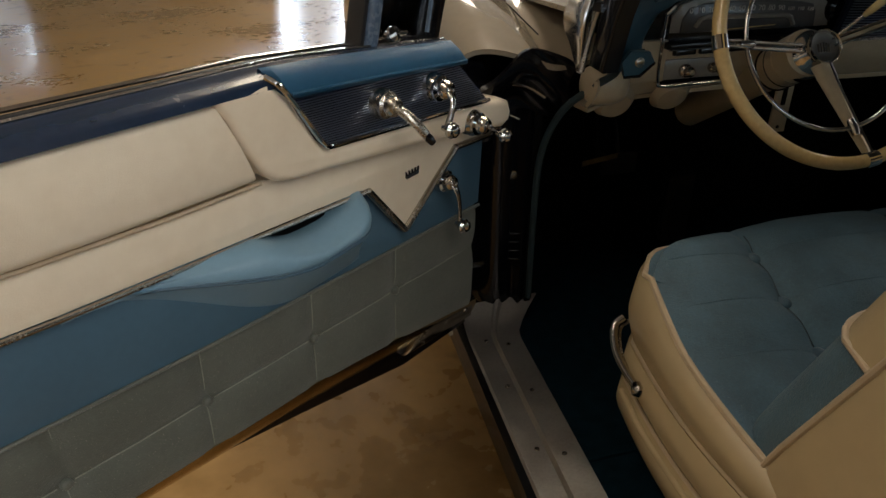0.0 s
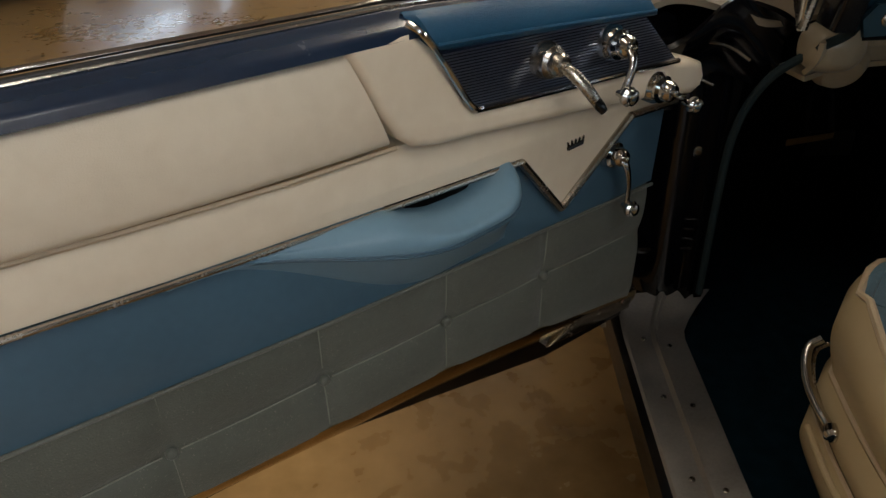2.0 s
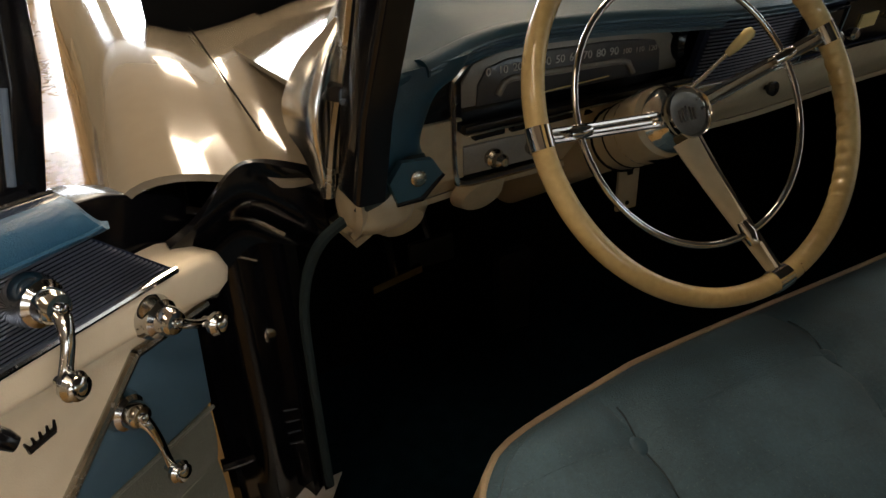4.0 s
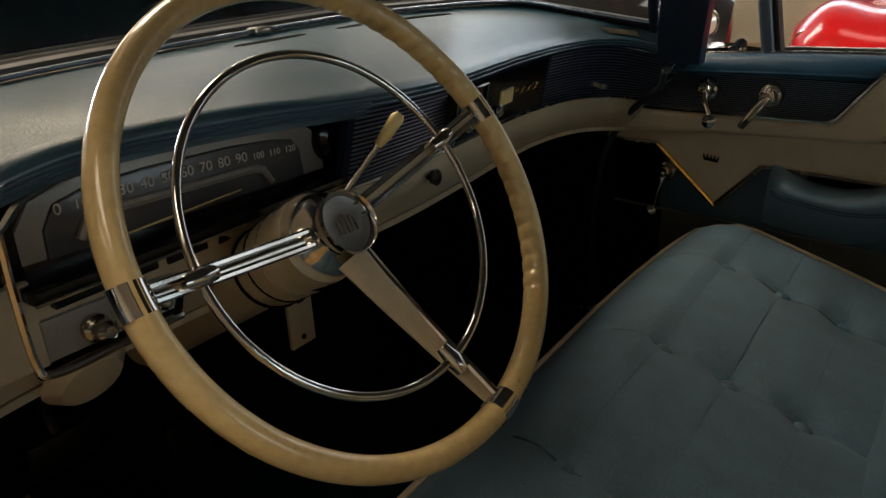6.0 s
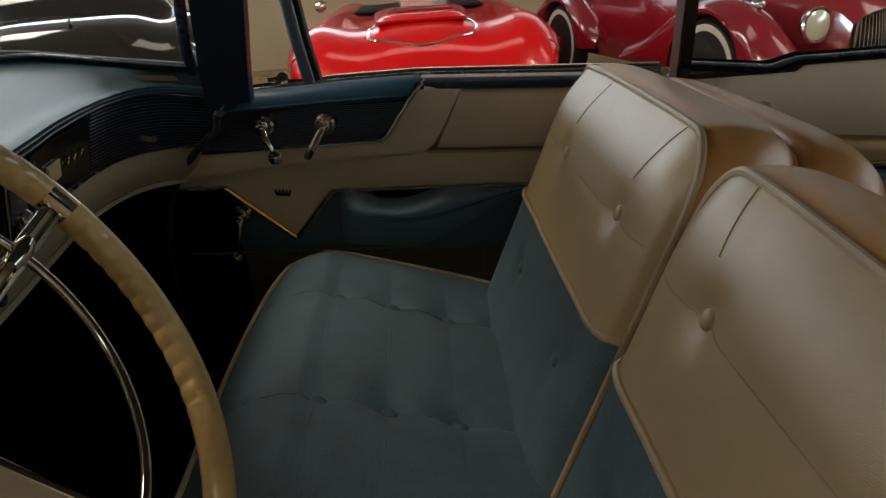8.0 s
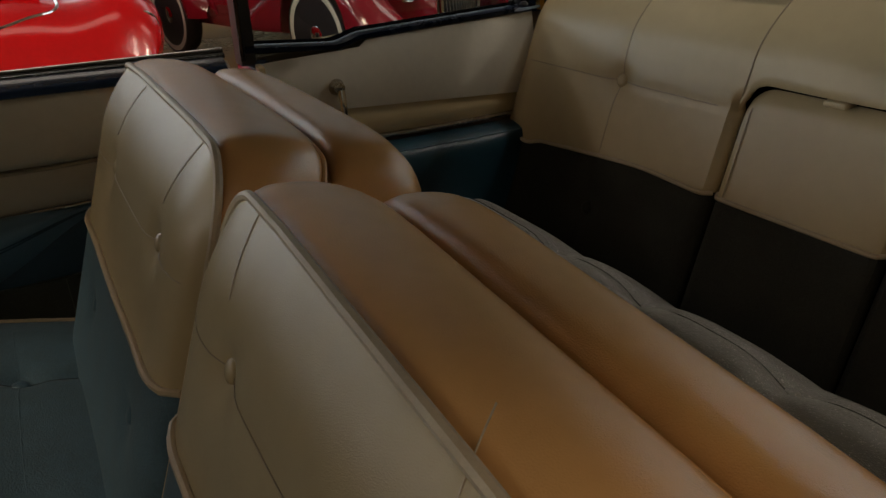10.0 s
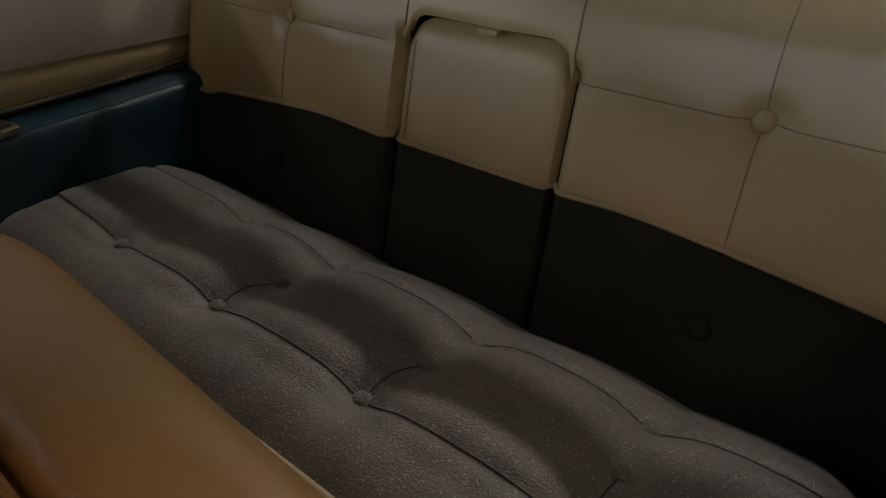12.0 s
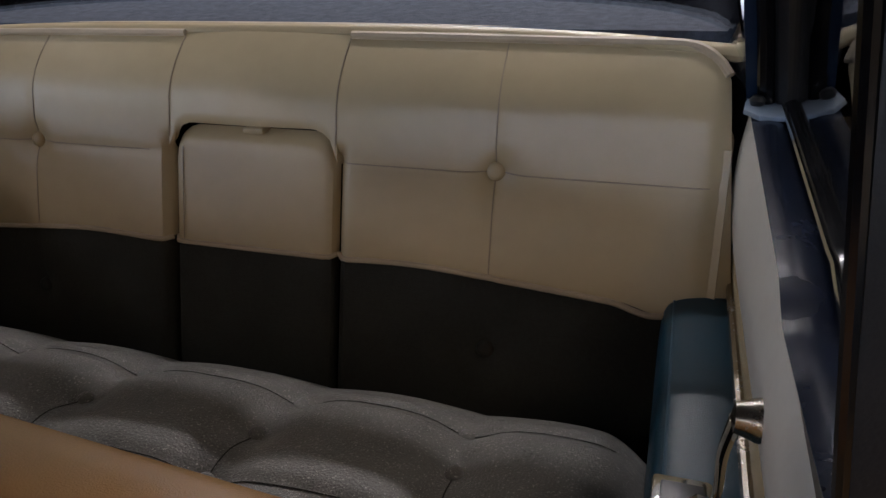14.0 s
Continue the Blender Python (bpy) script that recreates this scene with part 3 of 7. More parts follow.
    part("belt_seam", tube([to(-1.139, 0.8815, 0.090), to(-0.95, 0.8745, 0.093), to(-0.78, 0.8705, 0.093), to(-0.64, 0.871, 0.091)], 0.0035, 6), PIPING, root, "stitched seam welt")
    trim = [to(-1.153, 0.806, 0.090), to(-0.93, 0.797, 0.090), to(-0.70, 0.793, 0.090), to(-0.436, 0.789, 0.090)]
    part("trim_strip", tube(trim, 0.0038, 8), NICKEL, root, "thin chrome belt moulding")
    part("chevron_trim", tube([to(-0.436, 0.789, 0.090), to(-0.353, 0.687, 0.090)], 0.006, 8), NICKEL, root)
    part("chevron_trim", tube([to(-0.353, 0.687, 0.090), to(-0.213, 0.801, 0.090)], 0.006, 8), GOLD if m < 0 else NICKEL, root)
    part("chevron_trim", tube([to(-0.213, 0.801, 0.090), to(-0.105, 0.797, 0.089)], 0.006, 8), NICKEL, root)
    # blue field and armrest
    field = [(-1.152, 0.803), (-0.93, 0.795), (-0.434, 0.787), (-0.353, 0.685), (-0.213, 0.799), (-0.108, 0.795), (-0.118, 0.652), (-0.35, 0.642), (-0.75, 0.646), (-1.168, 0.662)]
    part("blue_panel", prism(field, 0.04, 0.074, to, 0.005, 2), BLUEVINYL, root, "slate blue vinyl door field")

    def rest(u, v):
        y = -0.93 + u * 0.482
        s = min(1, max(0, (u - 0.06) / 0.66))
        grow = s * s * (3 - 2 * s)
        end = 1.0 if u < 0.86 else math.sqrt(max(0, 1 - ((u - 0.86) / 0.14) ** 2))
        out = (0.004 + 0.072 * grow) * end
        lift = 0.012 * max(0, (u - 0.72) / 0.28)
        zt = 0.793 - 0.026 * math.sin(math.pi * min(1, max(0, (u - 0.55) / 0.40)))
        zl = 0.790 - 0.046 * grow + lift
        zb = 0.782 - 0.132 * grow + lift
        c = along([(0, zt, 0), (0.45, zt + 0.003, 0), (0.80, zt - 0.006, 0), (0.99, (zt + zl) / 2, 0), (0.96, zl - 0.002, 0), (0.62, (zl * 0.6 + zb * 0.4), 0), (0, zb, 0)])(v)
        return to(y, c.y, 0.072 + out * c.x)
    part("armrest", sheet(rest, 44, 30, 0.006, face=(m, 0, 1)), LITBLUE, root, "padded blue vinyl armrest, lightened for light from above")
    for vv in (0.66, 0.70):
        part("armrest_welt", tube([rest(0.06 + 0.90 * k / 40, vv) + Vector((m * 0.0008, 0, 0)) for k in range(41)], 0.0016, 6), BLUEVINYL, root)
    # Flat plate, no hollow: the recess's shade is put into its colour.
    part("pull_cup", prism([(-0.68, 0.7895), (-0.520, 0.787), (-0.520, 0.770), (-0.60, 0.768)], 0.06, 0.0775, to, 0.003), DARK, root, "near-black plate for the shaded recess behind the armrest")
    # quilted lower panel
    rows, low = (-0.353, -0.553, -0.762, -0.974), 0.548

    def quilt(u, v):
        y = -1.172 + u * (1.172 - 0.128 + 0.012 * v)
        zb = 0.467 - 0.012 * min(1, u / 0.5) - 0.050 * max(0, (u - 0.55) / 0.45) ** 1.3
        zt = 0.662 - 0.016 * u
        z = zb + (zt - zb) * v
        dy = min(abs(y - r) for r in rows)
        dz = abs(z - low)
        puff = 0.010 * min(1, dy / 0.035) ** 0.5 * min(1, dz / 0.04, max(0, z - zb) / 0.03 + 0.2, max(0, zt - z) / 0.03 + 0.2) ** 0.45
        puff -= 0.004 * math.exp(-(dy * dy + dz * dz) / 0.0003)
        return to(y, z, 0.056 + puff)
    part("quilted_panel", sheet(quilt, 120, 28, 0.008, face=(m, 0, 0)), QUILT, root, "grey-green brocade quilting")
    part("quilt_welt", tube([to(-1.170, 0.663, 0.076), to(-0.75, 0.652, 0.077), to(-0.12, 0.648, 0.076)], 0.003, 6), QUILT, root)
    for r in rows:
        button(to(r, low, 0.062), (m, 0, 0), 0.0085, QUILT, root)
        u = (r + 1.172) / (1.172 - 0.122)
        for v0, v1 in ((0.04, 0.40), (0.56, 0.96)):
            part("stitching", tube([quilt(u, v0 + (v1 - v0) * k / 8) + Vector((m * 0.0012, 0, 0)) for k in range(9)], 0.0010, 5), THREAD, root)
    for y0, y1 in zip((-1.17, *reversed(rows)), (*reversed(rows), -0.125)):
        part("stitching", tube([to(y0 + 0.012, low, 0.0585), to((y0 + y1) / 2, low, 0.0605), to(y1 - 0.012, low, 0.0585)], 0.0010, 5), THREAD, root)
    # kick plate and its slots
    def kick(u, v):
        y = -1.185 + u * 1.085
        zt = 0.468 - 0.012 * min(1, u / 0.5) - 0.050 * max(0, (u - 0.55) / 0.45) ** 1.3
        return to(y, zt - (0.030 + 0.032 * min(1, u / 0.6)) * v, 0.060 - 0.030 * v * v)
    part("kick_plate", sheet(kick, 30, 6, 0.006, face=(m, 0, 0)), BRONZE, root, "polished metal kick plate")
    part("kick_cap", prism([(-0.10, 0.412), (-0.112, 0.366), (-0.25, 0.372), (-0.33, 0.378), (-0.24, 0.420)], 0.044, 0.0585, to, 0.006), NICKEL, root, "bright chrome corner plate")
    for v in (0.30, 0.44, 0.58, 0.72, 0.86):
        part("slot", tube([kick(0.105, v), kick(0.135, v), kick(0.170, v)], 0.0016, 6), DARK, root, "dark drain slot")
    part("screw", lathe([(0.006, 0), (0.005, 0.002), (0, 0.003)], facing(to(-0.135, 0.392, 0.0585), (m, 0, 0)), 10), CHROME, root)
    # deep blue pad over the grille
    def brow(u, v):
        y0, y1 = -0.628 + 0.030 * v ** 2, -0.245 + 0.035 * v ** 1.5
        y = y0 + (y1 - y0) * u
        prof = along([(0.106, 1.026, 0), (0.114, 1.022, 0), (0.122, 1.014, 0), (0.129, 1.000, 0), (0.130, 0.988, 0), (0.122, 0.981, 0)])
        p = prof(v)
        e = rounding(u, 0.05)
        return to(y, p.y - 0.006 * u * v - 0.85 * drop(y) * (1 - 0.45 * v) + 0.003 * (1 - u), 0.100 + (p.x - 0.100) * (0.25 + 0.75 * e))
    part("brow_pad", sheet(brow, 36, 20, 0.008, face=(m, 0, 1)), DEEPBLUE, root, "padded deep blue vinyl brow")
    part("brow_welt", tube([brow(0.03 + 0.94 * k / 24, 0.74) for k in range(25)], 0.0022, 6), DEEPBLUE, root)
    part("brow_trim", tube(smooth_line([to(-0.634, 1.022, 0.120), to(-0.620, 1.008, 0.132), to(-0.600, 0.980, 0.133), to(-0.575, 0.942, 0.130), to(-0.556, 0.914, 0.131),
                                        to(-0.540, 0.9055, 0.127), to(-0.50, 0.9025, 0.127), to(-0.35, 0.8945, 0.127), to(-0.165, 0.885, 0.126)], 36), 0.0038, 8), CHROME, root, "thin chrome grille edging")
    # ribbed grille
    gy0, gy1 = (lambda z: -0.597 + (0.982 - z) / 0.077 * 0.050), (lambda z: -0.250 + (0.968 - z) / 0.083 * 0.085)
    part("grille_panel", prism([(-0.595, 0.982), (-0.547, 0.906), (-0.165, 0.886), (-0.250, 0.968)], 0.06, 0.1195, to), SLATBACK, root, "dark blue grille backing")
    bm = bmesh.new()
    for k in range(20):
        s = (k + 0.5) / 20
        za, zb = 0.906 + s * 0.074, 0.886 + s * 0.082
        tube([to(gy0(za) + 0.004, za, 0.1215), to(gy1(zb) - 0.003, zb, 0.1208)], 0.00115, 6, bm=bm)
    tagged(part("grille_slats", bm, SLAT, root, "fine ribbed metal slats"), kind="stuff")
    part("grille_foot", tube([to(-0.545, 0.9035, 0.125), to(-0.165, 0.884, 0.124)], 0.004, 8), CHROME, root)
    # handles
    crank(root, "vent_crank", (0.157, -0.316, 0.941), (0.176, -0.341, 0.888), m, label="chrome vent window crank")
    crank(root, "door_lever", (0.155, -0.435, 0.942), (0.200, -0.405, 0.890), m, lever=True, label="chrome door lever with a dark end")
    crank(root, "window_crank", (0.104, -0.240, 0.742), (0.112, -0.226, 0.655), m, label="slim chrome window crank")
    if m > 0:
        crank(root, "pull_handle", (0.150, -0.205, 0.852), (0.152, -0.160, 0.824), m, label="short chrome crank by the hinge")
    crown = bmesh.new()
    tube([to(-0.347, 0.784, 0.090), to(-0.318, 0.786, 0.090)], 0.0034, 8, bm=crown)
    for k in range(5):
        y = -0.348 + 0.008 * k
        tube([to(y * 0.86 - 0.046, 0.786, 0.090), to(y * 0.86 - 0.046 + (k - 2) * 0.0012, 0.794 + 0.0006 * k, 0.090)], [0.0024, 0.0014], 6, bm=crown)
    part("emblem", crown, BLACK, root, "small dark metal badge")
    # lock button
    if m > 0:
        part("lock_button", lathe([(0.006, -0.02), (0.0062, 0.016), (0.0075, 0.022), (0.0098, 0.030), (0.0098, 0.034), (0.006, 0.037), (0, 0.0375)], Matrix.Translation(to(-1.062, 1.012, 0.083)), 16),
             NAVY, root, "dark blue lock button")
    # vent window: dividing bar, frame, pane, latch
    vw = root
    part("vent_frame", prism([(-0.434, 0.99), (-0.424, 0.99), (-0.397, 1.10), (-0.375, 1.22), (-0.355, 1.40), (-0.365, 1.40), (-0.385, 1.22), (-0.407, 1.10)], 0.045, 0.078, to, 0.003), RUBBER, root, "black vent window dividing bar")
    part("dividing_bar", prism([(-0.423, 0.985), (-0.398, 0.985), (-0.370, 1.10), (-0.348, 1.22), (-0.328, 1.40), (-0.354, 1.40), (-0.374, 1.22), (-0.396, 1.10)], 0.048, 0.084, to, 0.007, 3), SILLBLUE, vw, "blue-grey painted window bar")
    part("frame_foot", tube([to(-0.40, 1.012, 0.060), to(-0.33, 1.006, 0.060), to(-0.25, 0.997, 0.060)], 0.008, 8), BLACK, vw)
    part("foot_chrome", tube([to(-0.395, 1.014, 0.066), to(-0.36, 1.012, 0.067), to(-0.325, 1.009, 0.066)], [0.005, 0.008, 0.004], 8), CHROME, vw)
    part("frame_front", prism([(-0.272, 0.975), (-0.238, 0.965), (-0.200, 1.09), (-0.185, 1.20), (-0.185, 1.40), (-0.215, 1.40), (-0.215, 1.20), (-0.234, 1.09)], 0.035, 0.066, to, 0.006, 3), BLACK, vw, "dark vent window frame")
    part("frame_edge", tube([to(-0.238, 1.09, 0.062), to(-0.262, 1.01, 0.066)], 0.004, 8), SILLBLUE, vw)
    pane = part("pane", prism([(-0.40, 1.005), (-0.255, 0.995), (-0.205, 1.20), (-0.205, 1.39), (-0.34, 1.39), (-0.36, 1.22)], 0.050, 0.053, to), CLEAR, vw, "clear vent glass", False)
    pane.visible_shadow = False
    part("latch", lathe([(0.006, 0), (0.006, 0.010), (0.012, 0.013), (0.012, 0.019), (0, 0.021)], facing(to(-0.350, 1.018, 0.058), (m, 0, 0.3)), 14), CHROME, vw)
    part("latch_lever", tube([to(-0.357, 1.020, 0.068), to(-0.320, 1.020, 0.074)], [0.006, 0.004], 8), CHROME, vw)
    # hinge straps
    for hz in (0.45, 0.78):
        part("hinge_strap", tube(smooth_line([to(-0.06, hz, -0.01), to(-0.02, hz, 0.02), to(0.015, hz, 0.01), to(0.02, hz - 0.004, -0.01)], 10), 0.010, 8), BLACK, root)
    return root


door(1, Matrix.Translation((HINGE_X, HINGE_Y, 0)) @ Matrix.Rotation(radians(-OPEN), 4, "Z"), "driver's door standing wide open, cream, blue and quilted grey trim")
door(-1, Matrix.Translation((-HINGE_X, HINGE_Y, 1.0)) @ Matrix.Rotation(radians(3.4), 4, "X") @ Matrix.Translation((0, 0, -1.0)), "closed passenger door with cream, blue and quilted trim")
mirror = thing("door_mirror", "round chrome mirror on the open door", "car mirror", Matrix.Translation((HINGE_X, HINGE_Y, 0)) @ Matrix.Rotation(radians(-OPEN), 4, "Z"))
part("stalk", tube(smooth_line([(-0.03, -0.20, 1.03), (-0.07, -0.20, 1.06), (-0.11, -0.21, 1.11)], 10), [0.012 - 0.0004 * k for k in range(11)], 10), CHROME, mirror)
part("shell", lathe([(0, 0.035), (0.03, 0.03), (0.058, 0.012), (0.063, 0.0), (0.058, -0.004)], facing((-0.13, -0.20, 1.155), (0.1, 1, 0.05)), 28), CHROME, mirror)
part("mirror_glass", lathe([(0.057, 0.001), (0.057, -0.002), (0, -0.002)], facing((-0.13, -0.203, 1.155), (0.1, 1, 0.05)), 28), MIRROR, mirror)


# ---- front bench seat ----
def skirt(path, prof, bow=0.0, nv=8, thick=0.006):
    """A band along path (place, outward way); prof(s, place, v) gives (outward, dz) for v from 0 to 1."""
    k = len(path) - 1

    def fn(u, v):
        i = min(int(u * k), k - 1)
        s = u * k - i
        p, o = path[i][0].lerp(path[i + 1][0], s), path[i][1].lerp(path[i + 1][1], s).normalized()
        off, z = prof(u, p, v)
        return p + o * off + Vector((0, 0, z - p.z))
    return sheet(fn, k * 2, nv, thick, away=(0, 0.95, 0.50))


def with_normals(pts):
    out = []
    for i, p in enumerate(pts):
        t = pts[min(i + 1, len(pts) - 1)] - pts[max(i - 1, 0)]
        out.append((p, Vector((-t.y, t.x, 0)).normalized()))
    return out


FX, FY = (-0.48, -0.16, 0.16, 0.48), (1.126, 1.030, 0.930)


def front_edge(u):
    """The cushion's front line, squarer at the passenger's corner."""
    return 1.262 - 0.018 * u * u - (0.125 if u < 0 else 0.030) * abs(u) ** 9 + 0.034 * min(1, max(0, (u + 0.6) / 1.0))


def front_top(u, v):
    """Top of the front cushion: u from -1 to 1 across, v from 0 at the back to 1 at the front."""
    yf = front_edge(u)
    y = 0.70 + v * (yf - 0.70)
    x = u * (0.690 + 0.018 * math.sin(math.pi * min(1, v)))
    z = 0.625 + 0.34 * (min(y, 1.15) - 1.028) - ((0.55 - 0.30 * min(1, max(0, (u + 0.9) / 0.35))) * (y - 1.15) ** 2 / 0.1 if y > 1.15 else 0)
    d = min((1 - abs(u)) * 0.69, (1 - v) * 0.55)
    lip = 1 - min(1, d / 0.085)
    z += lip * lip * (0.006 + 0.175 * max(0, 0.95 - y) if u < 0 and v < 0.93 else -0.014)
    dx = min(abs(x - r) for r in FX)
    dy = min(abs(y - r) for r in FY)
    puff = (0.013 * min(1, dx / 0.11) ** 0.55 - 0.004) * (1 - lip) + 0.0015 * min(1, dy / 0.04) ** 0.8 * (1 - lip)
    puff -= (0.0035 * math.exp(-dx * dx / 0.00006) + 0.0006 * math.exp(-dy * dy / 0.00001)) * (1 - lip)
    near = min((x - a) ** 2 + (y - b) ** 2 for a in FX for b in FY)
    puff -= 0.011 * math.exp(-near / 0.0009)
    return Vector((x, y, z + puff + 0.004 * math.sin(9 * x + 4) * math.sin(7 * y)))


seat = thing("front_bench_seat", "blue brocade front bench with cream vinyl sides and split backs", "car seat")
part("cushion", sheet(lambda u, v: front_top(2 * u - 1, v), 200, 110, 0.02), FABRIC, seat, "tufted blue brocade cushion")
rim_path = [front_top(-1, k / 14) for k in range(15)] + [front_top(-1 + 2 * k / 44, 1) for k in range(1, 45)] + [front_top(1, 1 - k / 14) for k in range(1, 15)]
rim_path = with_normals(rim_path)
part("piping", tube([p + o * 0.002 for p, o in rim_path], 0.0055, 8), PIPING, seat, "cream piping round the cushion")
part("side_band", skirt(rim_path, lambda s, p, v: (0.002 + 0.019 * math.sin(math.pi * v ** 0.8), p.z + (0.497 - p.z) * v), nv=12), CREAM, seat, "cream vinyl cushion side")
part("welt", tube([Vector((p.x, p.y, 0.497)) + o * 0.004 for p, o in rim_path], 0.004, 6), PIPING, seat)
part("middle_band", skirt(rim_path, lambda s, p, v: (0.004 + 0.014 * math.sin(math.pi * (0.10 + 0.85 * v)), 0.494 - 0.074 * v)), CREAM, seat, "cream vinyl band under the cushion")
part("base_welt", tube([Vector((p.x, p.y, 0.419)) + o * 0.010 for p, o in rim_path], 0.0035, 6), PIPING, seat)
part("valance", skirt(rim_path, lambda s, p, v: (0.006 + 0.014 * math.sin(math.pi * (0.10 + 0.80 * v)), 0.417 - 0.075 * v)), CREAM, seat, "cream vinyl seat base")
part("seat_frame", rbox(-0.64, 0.64, 0.62, 1.14, 0.299, 0.50, 0.02), DARK, seat, "dark seat frame")
for a in FX:
    for b in FY:
        p = front_top(a / 0.703, (b - 0.70) / (front_edge(a / 0.703) - 0.70))
        button(Vector((a, b, p.z + 0.002)), (0, -0.3, 1), 0.0145, BLUEVINYL, seat)
for a in FX:
    pts = [front_top(a / 0.706, 0.06 + 0.80 * k / 30) + Vector((0, 0, 0.0008)) for k in range(31)]
    part("seam", tube(pts, 0.0012, 5), SEAMBLUE, seat)
for b in FY:
    pts = [front_top(-0.93 + 1.86 * k / 60, (b - 0.70) / (front_edge(-0.93 + 1.86 * k / 60) - 0.70)) + Vector((0, 0, 0.0008)) for k in range(61)]
    part("seam", tube(pts, 0.0007, 5), FABRIC, seat)
# chrome adjuster handle on the driver's flank
lever = smooth_line([(-0.690, 1.172, 0.520), (-0.708, 1.170, 0.504), (-0.722, 1.130, 0.482), (-0.724, 1.080, 0.470), (-0.720, 1.040, 0.463)], 16)
adj = part("adjuster_handle", tube(lever, 0.0075, 10), CHROME, seat, "curved chrome seat adjuster")
part("knob", lathe([(0.007, -0.012), (0.0125, -0.008), (0.0125, 0.006), (0.008, 0.011), (0, 0.012)], facing((-0.720, 1.036, 0.463), (-0.4, -1, 0)), 16), CHROME, adj)
part("inner_rod", tube([p + Vector((0.012, 0.0, -0.010)) for p in lever], 0.004, 8), NICKEL, adj)
part("seat_side_rail", tube(smooth_line([(-0.715, 1.10, 0.41), (-0.722, 1.0, 0.40), (-0.722, 0.85, 0.40), (-0.718, 0.72, 0.40)], 12), 0.006, 8), CREAM, seat)


def backrest(m, label):
    """One half of the split front back; m is 1 on the passenger's side. Behind the cream face run two tan rolls with a groove between them."""
    xi, zb, zt = 0.014, 0.555, 1.010 if m > 0 else 1.003

    def xo(z):
        return 0.698 - 0.13 * max(0, z - 0.62)

    def top(u, ri=0.060, ro=0.085):
        a, b = u * 0.64, (1 - u) * 0.64
        z = zt - 0.006 * (2 * u - 1) ** 2 - (0.040 * u if m < 0 else 0)
        if a < ri:
            z -= 0.075 * (1 - math.sqrt(max(0, 1 - (1 - a / ri) ** 2)))
        if b < ro:
            z -= 0.095 * (1 - math.sqrt(max(0, 1 - (1 - b / ro) ** 2)))
        return z

    def face(u, z):
        x = xi + u * (xo(z) - xi)
        t = top(u)
        e = rounding(u, 0.11)
        f = 1 - max(0, (z - (t - 0.085)) / 0.085) ** 2.2
        y = 0.7125 - 0.40 * (z - 0.885) + 0.026 * (e * f - 0.6)
        y -= 0.075 * (1 - math.sqrt(1 - min(1, max(0, (x - 0.57) / (xo(z) - 0.57))) ** 2))
        dx = min(abs(x - r) for r in COLS)
        dz = min(abs(z - r) for r in (0.888, 0.684))
        y += 0.0012 * (min(1, dx / 0.12) ** 0.9 * e - 0.5)
        y -= 0.010 * math.exp(-(dx * dx + dz * dz) / 0.0007) + 0.0008 * math.exp(-dz * dz / 0.00003) * (abs(z - 0.888) < 0.05)
        y -= 0.0004 * math.exp(-dx * dx / 0.00002) * (z > 0.90)
        return Vector((x * m, y, z))

    COLS = (0.145, 0.46)
    cut = 0.778
    root = part("backrest", sheet(lambda u, v: face(u, cut + v * (top(u) - cut)), 72, 40, 0.02, face=(0, 1, 0)), CREAM, seat, label)
    part("lower_face", sheet(lambda u, v: face(u, zb + v * (cut - zb)), 64, 26, 0.02, face=(0, 1, 0)), FABRIC, root, "blue brocade lower half")
    part("cross_piping", tube([face(k / 40, cut) + Vector((0, 0.003, 0)) for k in range(41)], 0.0045, 8), PIPING, root)
    edge = [face(0, zb + (top(0) - zb) * k / 20) for k in range(21)] + [face(k / 90, top(k / 90)) for k in range(1, 91)] + [face(1, top(1) + (zb - top(1)) * k / 20) for k in range(1, 21)]
    cx = Vector((0.35 * m, 0.72, 0.70))
    path = []
    for i, p in enumerate(edge):
        t = (edge[min(i + 1, len(edge) - 1)] - edge[max(i - 1, 0)]).normalized()
        o = t.cross(Vector((0, 1, 0))).normalized()
        path.append((p, o if o.dot(p - cx) > 0 else -o))
    for _ in range(3):
        path = [(p, (path[max(i - 1, 0)][1] + o * 2 + path[min(i + 1, len(path) - 1)][1]).normalized()) for i, (p, o) in enumerate(path)]
    part("edge_piping", tube([p + o * 0.002 + Vector((0, -0.001, 0)) for p, o in path], 0.0050, 8), PIPING, root)
    k = len(path) - 1
    # the rear roll has softer shoulders than the face
    fall = [0.0] * 21 + [max(0, top(j / 90) - top(j / 90, 0.12, 0.12)) for j in range(1, 91)] + [0.0] * 20
    for _ in range(4):
        fall = [(fall[max(j - 1, 0)] + fall[j] * 2 + fall[min(j + 1, k)]) / 4 for j in range(k + 1)]

    def at(u, w, out):
        i = min(int(u * k), k - 1)
        f = u * k - i
        p, o = path[i][0].lerp(path[i + 1][0], f), path[i][1].lerp(path[i + 1][1], f).normalized()
        d = (fall[i] * (1 - f) + fall[i + 1] * f) * min(1, max(0, (w - 0.02) / 0.11))
        return p + Vector((0, -w, min(0, out + 0.012))) + o * (max(out, -0.012) - d * 0.8)

    def band(prof, nv, u0=0.0, u1=0.853):
        line = along([(w, out, 0) for w, out in prof])
        return sheet(lambda u, v: (lambda q: at(u0 + (u1 - u0) * u, q.x, q.y))(line(v)), max(6, round(k * (u1 - u0))), nv, 0.006, away=(0.35 * m, 0.62, 0.75))
